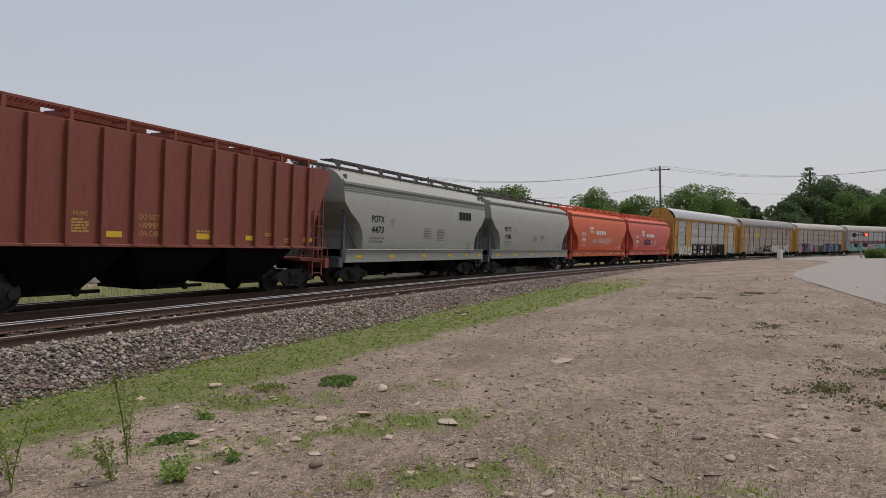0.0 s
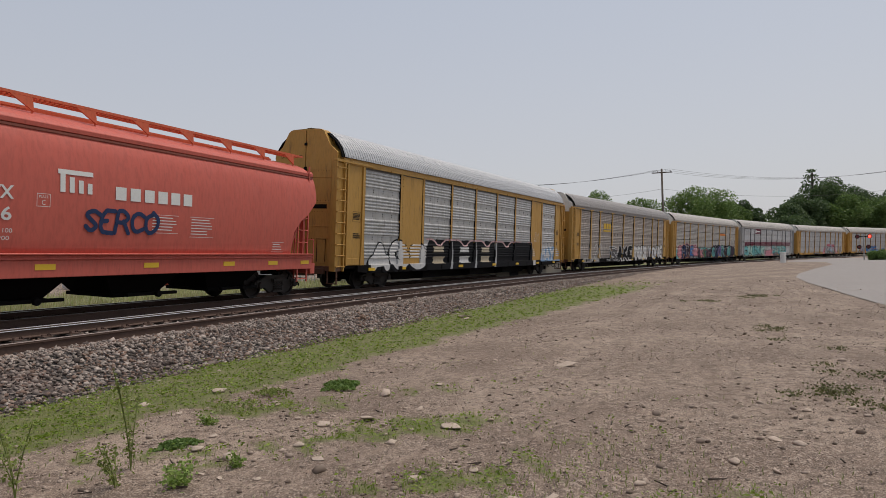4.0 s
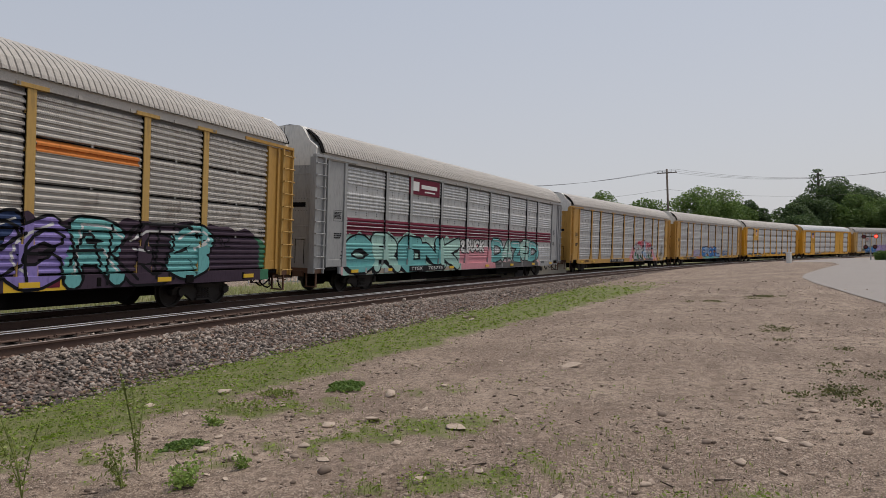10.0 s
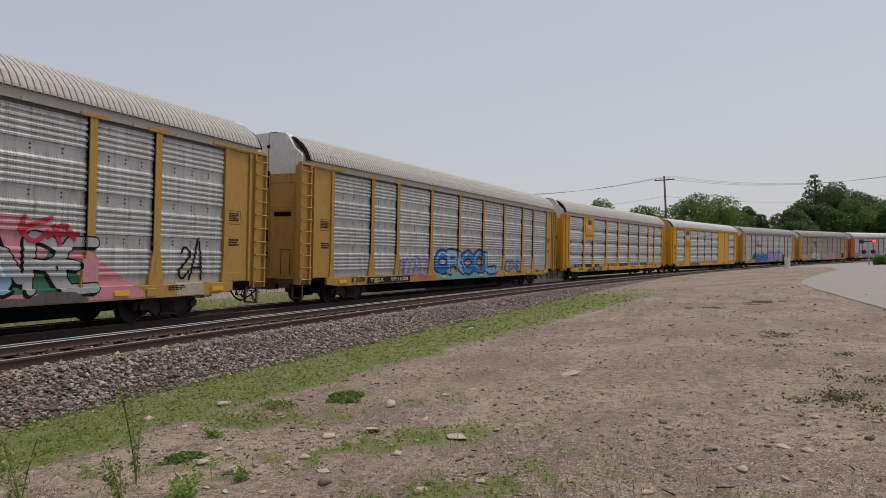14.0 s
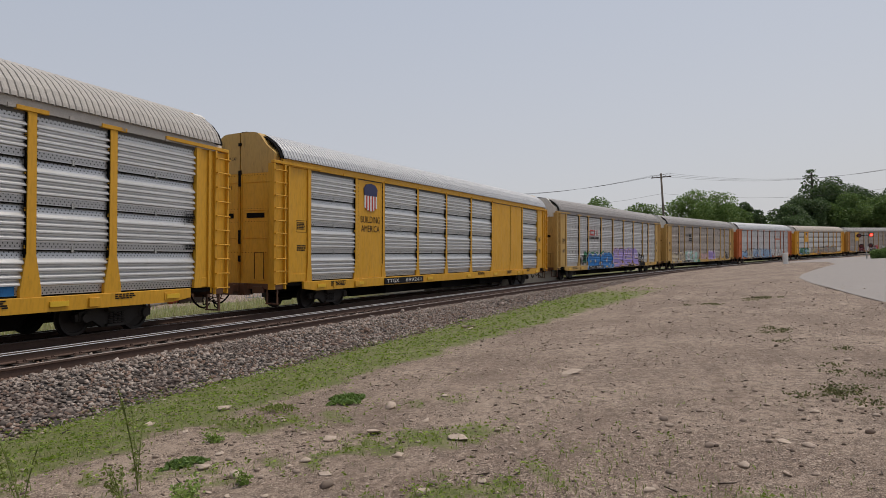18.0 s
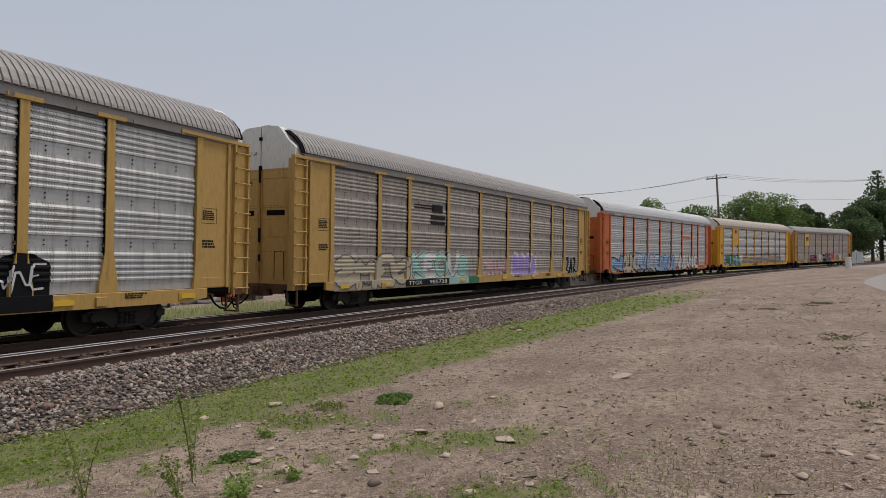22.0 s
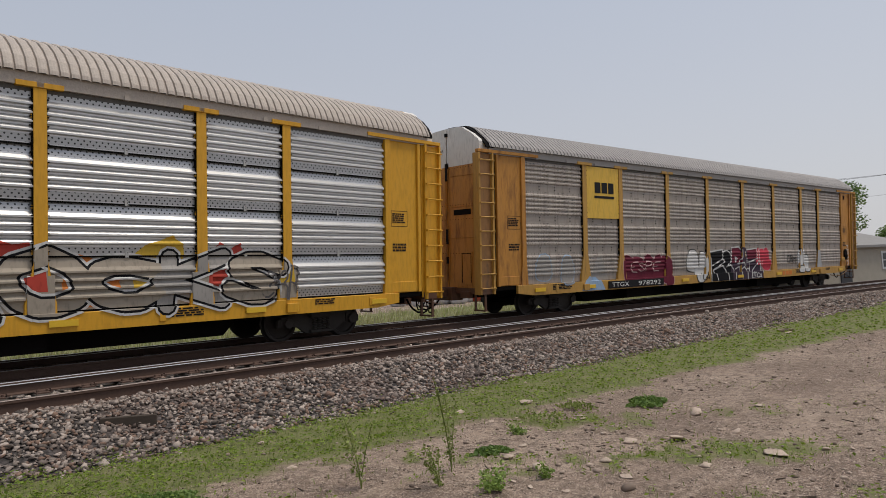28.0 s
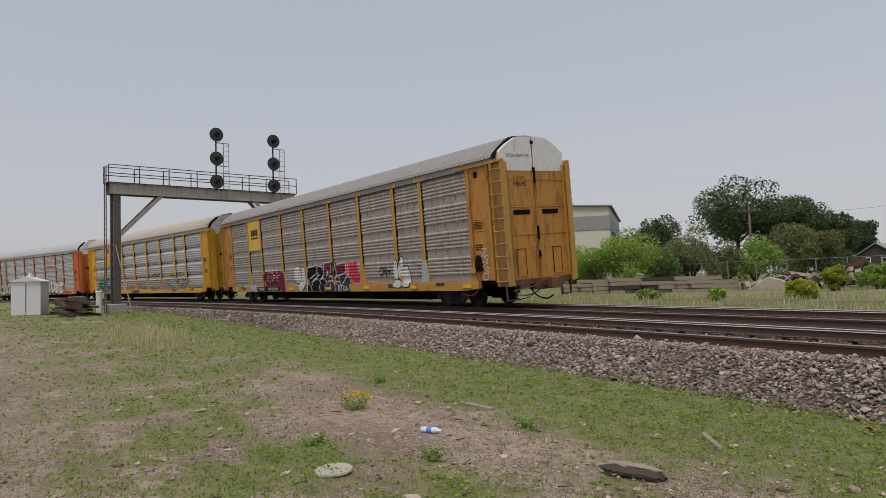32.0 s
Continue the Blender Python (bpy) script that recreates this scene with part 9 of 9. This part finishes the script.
def pallet_racks():
    """Silver lattice frames stacked in a row."""
    st = plain("galvanised_frame", (0.55, 0.56, 0.57), 0.45, 0.4, 0.1)
    for k in range(4):
        x, y = polar(-54.6 - 1.5 * k, 44.0 + 0.5 * k)
        ob = thing("pallet_rack", "silver lattice pallet rack standing in grass", "rack", "pallet racks", m=pose(x, y, float(ground_z(x, y)), 0, 0, -57))
        for z in (0.1, 0.75):
            bm = bmesh.new()
            box(bm, -0.6, 0.6, -0.03, 0.03, z, z + 0.06)
            part("bar", bm, st, ob)
        for u in np.linspace(-0.56, 0.56, 6):
            bm = bmesh.new()
            box(bm, u - 0.02, u + 0.02, -0.02, 0.02, 0.0, 0.8)
            part("upright", bm, st, ob)
            bm = bmesh.new()
            tube(bm, (u, 0, 0.12), (u + 0.2, 0, 0.76), 0.012, sides=4)
            part("brace", bm, st, ob)


pallet_racks()


def build_woodpiles():
    rng = np.random.RandomState(501)
    # stacked old ties in bundles
    for k in range(9):
        az = 39.2 + 1.25 * k
        x, y = polar(az, 40.0 + 0.15 * k)
        ob = thing("tie_bundle", "stacked bundle of old grey railway ties", "timber", "tie bundles", m=pose(x, y, float(ground_z(x, y)) - 0.05, 0, 0, az + 4 + rng.uniform(-4, 4)))
        me = once("old_tie", lambda: old_tie())
        for r in range(3 + (k % 2)):
            for c in range(4):
                put("old_tie", me, ob, pose(rng.uniform(-0.15, 0.15), c * 0.27 - 0.4, 0.1 + r * 0.23, 0, 0, rng.uniform(-2, 2)), mat=OLDWOOD if rng.rand() < 0.7 else DARKWOOD)
    # a heap of broken ties, logs and slabs
    heap = thing("debris_heap", "heap of broken ties, roots and slabs", "debris", m=pose(*polar(29.5, 41.0), float(ground_z(*polar(29.5, 41.0)))))
    red = plain("rotten_wood", (0.12, 0.06, 0.045), 0.95, size=0.2)
    pale = plain("slab_pale", (0.42, 0.37, 0.31), 0.9, size=0.3)
    for k in range(90):
        me = once("old_tie", lambda: old_tie())
        a = rng.uniform(-1, 1)
        u = a * 5.5
        z = rng.uniform(0.1, 1.25) * (1 - abs(a) ** 1.5)
        m = pose(u * math.cos(radians(29.5)), u * math.sin(radians(29.5)) + rng.uniform(-0.8, 0.8), z, rng.uniform(-30, 30), rng.uniform(-35, 35), rng.uniform(0, 180)) @ Matrix.Diagonal((rng.uniform(0.25, 0.6), rng.uniform(0.6, 1.4), rng.uniform(0.6, 1.3), 1))
        put("broken_timber", me, heap, m, mat=(OLDWOOD, DARKWOOD, red, DARKWOOD, pale)[rng.randint(5)])
    x, y = polar(35.0, 40.0)
    bm = bmesh.new()
    prism(bm, [(-1.2, 0), (-0.2, 0.75), (0.5, 0.55), (1.3, 0)], "y", -0.5, 0.4)
    ob = tagged(new("concrete_slab", mesh_of(bm, "concrete_slab", pale, bevel=0.04)), "pale broken concrete slab leaning on a heap", "slab")
    ob.matrix_world = pose(x, y, float(ground_z(x, y)) - 0.05, 0, 0, 30)
    for k in range(5):
        x, y = polar(30 + 6 * k, 24 + 2.0 * (k % 3))
        ob = tagged(new("rotting_timber", once("old_tie", lambda: old_tie())), "dark rotting timber half hidden in grass", "timber", "rotting timbers")
        ob.matrix_world = pose(x, y, float(ground_z(x, y)) + 0.1, 0, 0, 30 + 6 * k + rng.uniform(-8, 8))
    bm = bmesh.new()
    tube(bm, (0, 0, -0.2), (-0.12, 0, 3.3), 0.035, 0.03, 8)
    ob = tagged(new("leaning_stake", mesh_of(bm, "leaning_stake", DARKWOOD)), "thin dark leaning stake in the grass", "stake")
    x, y = polar(2.0, 24.0)
    ob.matrix_world = pose(x, y, float(ground_z(x, y)))


def old_tie():
    bm = bmesh.new()
    box(bm, -1.2, 1.2, -0.12, 0.12, -0.1, 0.1)
    bmesh.ops.subdivide_edges(bm, edges=list(bm.edges), cuts=2, use_grid_fill=True)
    for v in bm.verts:
        v.co += Vector(noise.noise_vector(v.co * 3)) * 0.03
    return mesh_of(bm, "old_tie", OLDWOOD)


build_woodpiles()


def chain_fence():
    """A wire fence along the yard's far side."""
    wirem = plain("fence_wire", (0.30, 0.31, 0.31), 0.5, 0.5)
    pts = [polar(a, d) for a, d in ((46, 62), (40, 56), (34, 52), (28, 49), (22, 47), (16, 46), (11, 47))]
    ob = thing("wire_fence", "grey wire fence on thin steel posts", "fence")
    for (x0, y0), (x1, y1) in zip(pts, pts[1:]):
        n = 3
        for k in range(n):
            a, b = k / n, (k + 1) / n
            p = Vector((x0 + (x1 - x0) * a, y0 + (y1 - y0) * a, 0))
            q = Vector((x0 + (x1 - x0) * b, y0 + (y1 - y0) * b, 0))
            p.z, q.z = float(ground_z(p.x, p.y)), float(ground_z(q.x, q.y))
            bm = bmesh.new()
            tube(bm, p - Vector((0, 0, 0.2)), p + Vector((0, 0, 1.6)), 0.035, sides=6)
            part("fence_post", bm, wirem, ob)
            for z in (0.1, 0.5, 0.95, 1.55):
                bm = bmesh.new()
                tube(bm, p + Vector((0, 0, z)), q + Vector((0, 0, z)), 0.022 if z > 1.5 else 0.007, sides=4)
                part("fence_rail", bm, wirem, ob)
    

chain_fence()

# ---- orange boards in the yard ----
def board_stack(az, dist, length, seed):
    """Long boards stacked loosely on bearers."""
    rng = np.random.RandomState(seed)
    x, y = polar(az, dist)
    ob = thing("board_stack", "low stack of orange-red boards on the bare yard", "boards", "board stacks", m=pose(x, y, float(ground_z(x, y)), 0, 0, az + 3))
    for u in (-0.35, 0.35):
        bm = bmesh.new()
        box(bm, u * length - 0.05, u * length + 0.05, -0.5, 0.5, -0.06, 0.1)
        part("bearer", bm, DARKWOOD, ob)
    for k in range(4):
        for j in range(4):
            bm = bmesh.new()
            d = rng.uniform(-0.12, 0.12)
            box(bm, -length / 2 + d, length / 2 + d, -0.5 + 0.25 * j, -0.27 + 0.25 * j, 0.104 + 0.12 * k, 0.21 + 0.12 * k)
            part("board", bm, BOARD_RED, ob)


BOARD_RED = paint("orange_red_boards", (0.50, 0.17, 0.085), 0.3)
board_stack(10.9, 43.5, 2.9, 411)
board_stack(8.0, 43.0, 3.0, 412)

# ---- trees and bushes: bearing, distance, height, crown radius, leaves ----
TREES = (
    (-75.0, 110, 13, 6, "green"), (-70.5, 92, 10, 6, "green"), (-83.5, 150, 14.5, 6.5, "green"), (-86.5, 155, 13.5, 6, "green"), (-80.5, 120, 7.5, 5, "green"), (-90.9, 150, 15.5, 7.5, "green"), (-92.6, 160, 13, 6, "green"), (-94.3, 165, 13, 4, "dark"), (-96.0, 185, 10, 6, "green"),
    (-97.4, 168, 12.5, 5, "dark"), (-99.4, 192, 20.0, 7.5, "dark"), (-101.2, 205, 20.0, 8, "dark"), (-100.7, 186, 14.5, 6, "green"), (-102.6, 196, 15.5, 7, "green"), (-104.4, 215, 19, 8, "dark"), (-106.5, 210, 17, 8, "green"), (-98.2, 180, 15, 6, "dark"), (-88.0, 170, 10, 7, "dark"), (-97.0, 160, 9, 5, "dark"),
    (8.4, 72, 10.6, 3.5, "green"), (14.0, 80, 11.6, 4.6, "green"), (1.0, 82, 12.5, 6, "dark"), (-1.6, 86, 10.5, 4, "dark"), (-4.6, 78, 9, 4.5, "green"), (-6.6, 84, 9, 5, "dark"), (-10.0, 95, 13.0, 6.5, "green"), (-15.5, 90, 12, 6, "green"),
    (-21.2, 52, 7.4, 3.0, "green"), (-29.2, 95, 9.5, 4.5, "dark"), (-33.5, 90, 8, 6, "green"), (-43.0, 80, 4.6, 3.5, "yellow"), (-40.5, 78, 5.5, 4, "green"), (-38.0, 90, 6.5, 5, "green"), (-46.5, 95, 5.5, 4, "red"), (-59.5, 95, 7, 3, "green"), (-50.8, 95, 4.5, 3, "dark"),
    (12.0, 70, 6.6, 3.4, "green"), (18.2, 72, 5.4, 3.4, "green"), (21.8, 92, 6.0, 3.2, "dark"), (24.6, 90, 9.2, 3.3, "dark"), (22.8, 86, 6.6, 3.8, "dark"), (25.6, 120, 8.0, 3.5, "dark"), (31.2, 100, 7.5, 4, "dark"), (33.8, 105, 11.0, 6, "dark"),
    (37.2, 100, 13.2, 6.5, "dark"), (33.4, 104, 10.0, 5.5, "dark"), (29.6, 160, 11, 5, "dark"), (43.4, 85, 6.8, 4.0, "dark"), (47.5, 84, 6.0, 4, "dark"), (84.5, 170, 9, 6, "green"), (88.5, 200, 8, 4, "dark"), (79.0, 180, 7, 4, "green"),
)
for _k, (_a, _d, _h, _r, _l) in enumerate(TREES):
    _t = make_tree(_h, _r, _l, 600 + _k, count=int(8500 + 800 * _r), size=0.07 + 0.0011 * _d, label={"green": "broad green leafy tree beyond the tracks", "dark": "dark green leafy tree beyond the tracks", "light": "light green leafy tree beyond the road",
                                                                    "red": "dark red-leaved tree in the distance", "yellow": "yellow-green leafy tree in the yard"}[_l])
    _t.matrix_world = stand(_t, _a, _d, 40 * _k)
for _k, (_a, _d, _h, _r) in enumerate(((-98.75, 205, 23.0, 10.5), (-52.2, 110, 6.5, 2.0), (-51.5, 112, 6.0, 2.0))):
    _t = make_tree(_h, _r, "dark", 700 + _k, count=5200, size=0.36, conifer=True, name="conifer_tree", label="tall dark narrow conifer tree")
    _t.matrix_world = stand(_t, _a, _d)
BUSHES = (
    (7.9, 49, 5.2, 2.6, "light"), (10.2, 50, 4.2, 2.4, "light"), (-0.9, 47.5, 4.0, 2.2, "green"), (0.7, 47, 4.8, 1.3, "green"), (6.0, 47, 2.8, 0.8, "light"), (-3.4, 40, 1.5, 0.8, "yellow"), (-5.5, 58, 2.2, 2.0, "dark"), (-2.4, 47.5, 2.6, 1.4, "green"),
    (-24.6, 58, 4.2, 2.8, "green"), (-27.0, 58, 4.6, 3.0, "green"), (-29.6, 60, 4.4, 3.2, "green"), (-32.2, 60, 4.8, 3.2, "green"), (-35.0, 62, 4.4, 3.2, "green"), (-20.6, 48, 2.2, 1.6, "green"), (-12.5, 55, 4.2, 1.9, "light"), (-14.6, 56, 1.6, 1.4, "green"), (-9.0, 60, 1.2, 1.0, "green"), (-25.5, 62, 4.0, 1.6, "yellow"),
    (19.0, 43, 2.0, 1.3, "light"), (12.0, 58, 4.6, 3.0, "green"), (17.4, 54, 3.0, 2.4, "light"), (20.8, 62, 2.4, 2.6, "green"), (23.6, 62, 1.5, 2.4, "green"), (10.5, 64, 4.6, 3.2, "green"), (26.2, 62, 1.0, 2.0, "olive"), (16.0, 60, 4.0, 2.6, "light"), (13.6, 56, 4.4, 2.8, "light"), (18.5, 60, 3.4, 2.6, "light"), (25.0, 56, 1.0, 2.2, "green"), (21.0, 74, 4.4, 3.8, "green"), (23.6, 82, 4.4, 4.0, "dark"), (25.8, 84, 3.4, 2.6, "dark"), (31.0, 90, 3.6, 3.2, "dark"), (22.2, 58, 1.7, 2.2, "light"), (28.3, 38, 1.2, 0.9, "light"), (31.0, 37, 1.3, 0.6, "yellow"), (25.6, 37, 1.2, 0.9, "light"),
    (45.6, 55, 4.6, 3.0, "light"), (48.0, 56, 3.4, 2.2, "light"), (43.0, 58, 3.0, 2.0, "green"), (40.8, 62, 4.6, 2.8, "olive"), (36.2, 58, 3.4, 2.3, "light"), (33.4, 66, 4.8, 3.0, "olive"), (31.8, 64, 4.6, 2.4, "olive"), (38.2, 60, 3.2, 2.4, "olive"),
    (-67.5, 44, 1.1, 0.9, "dark"), (-69.0, 43, 0.8, 0.8, "green"), (39.0, 30, 0.5, 0.5, "light"), (44.0, 31, 0.45, 0.5, "light"), (33.0, 30, 0.7, 0.8, "yellow"), (-103, 90, 1.0, 1.6, "green"), (50.0, 60, 4.0, 3.0, "light"),
)
for _k, (_a, _d, _h, _r, _l) in enumerate(BUSHES):
    _t = make_tree(_h, _r, _l, 800 + _k, count=int(3000 + 2300 * _r), size=0.045 + 0.0008 * _d, bush=True, name="bush", label={"light": "light green leafy bush in the yard", "green": "green leafy bush in the yard", "dark": "dark green leafy bush in the yard",
                                                                                               "yellow": "yellow-green young bush in the grass", "olive": "olive-green leafy bush in the yard"}[_l])
    _t.matrix_world = stand(_t, _a, _d, 50 * _k)


def motions():
    """The train runs along its track, every car on its own place in it."""
    for ob, s0, half in CARS:
        walk(ob, [(t, car_pose(s0 - travelled(t), half)) for t in np.arange(0.0, 32.01, 0.5).tolist()])


motions()
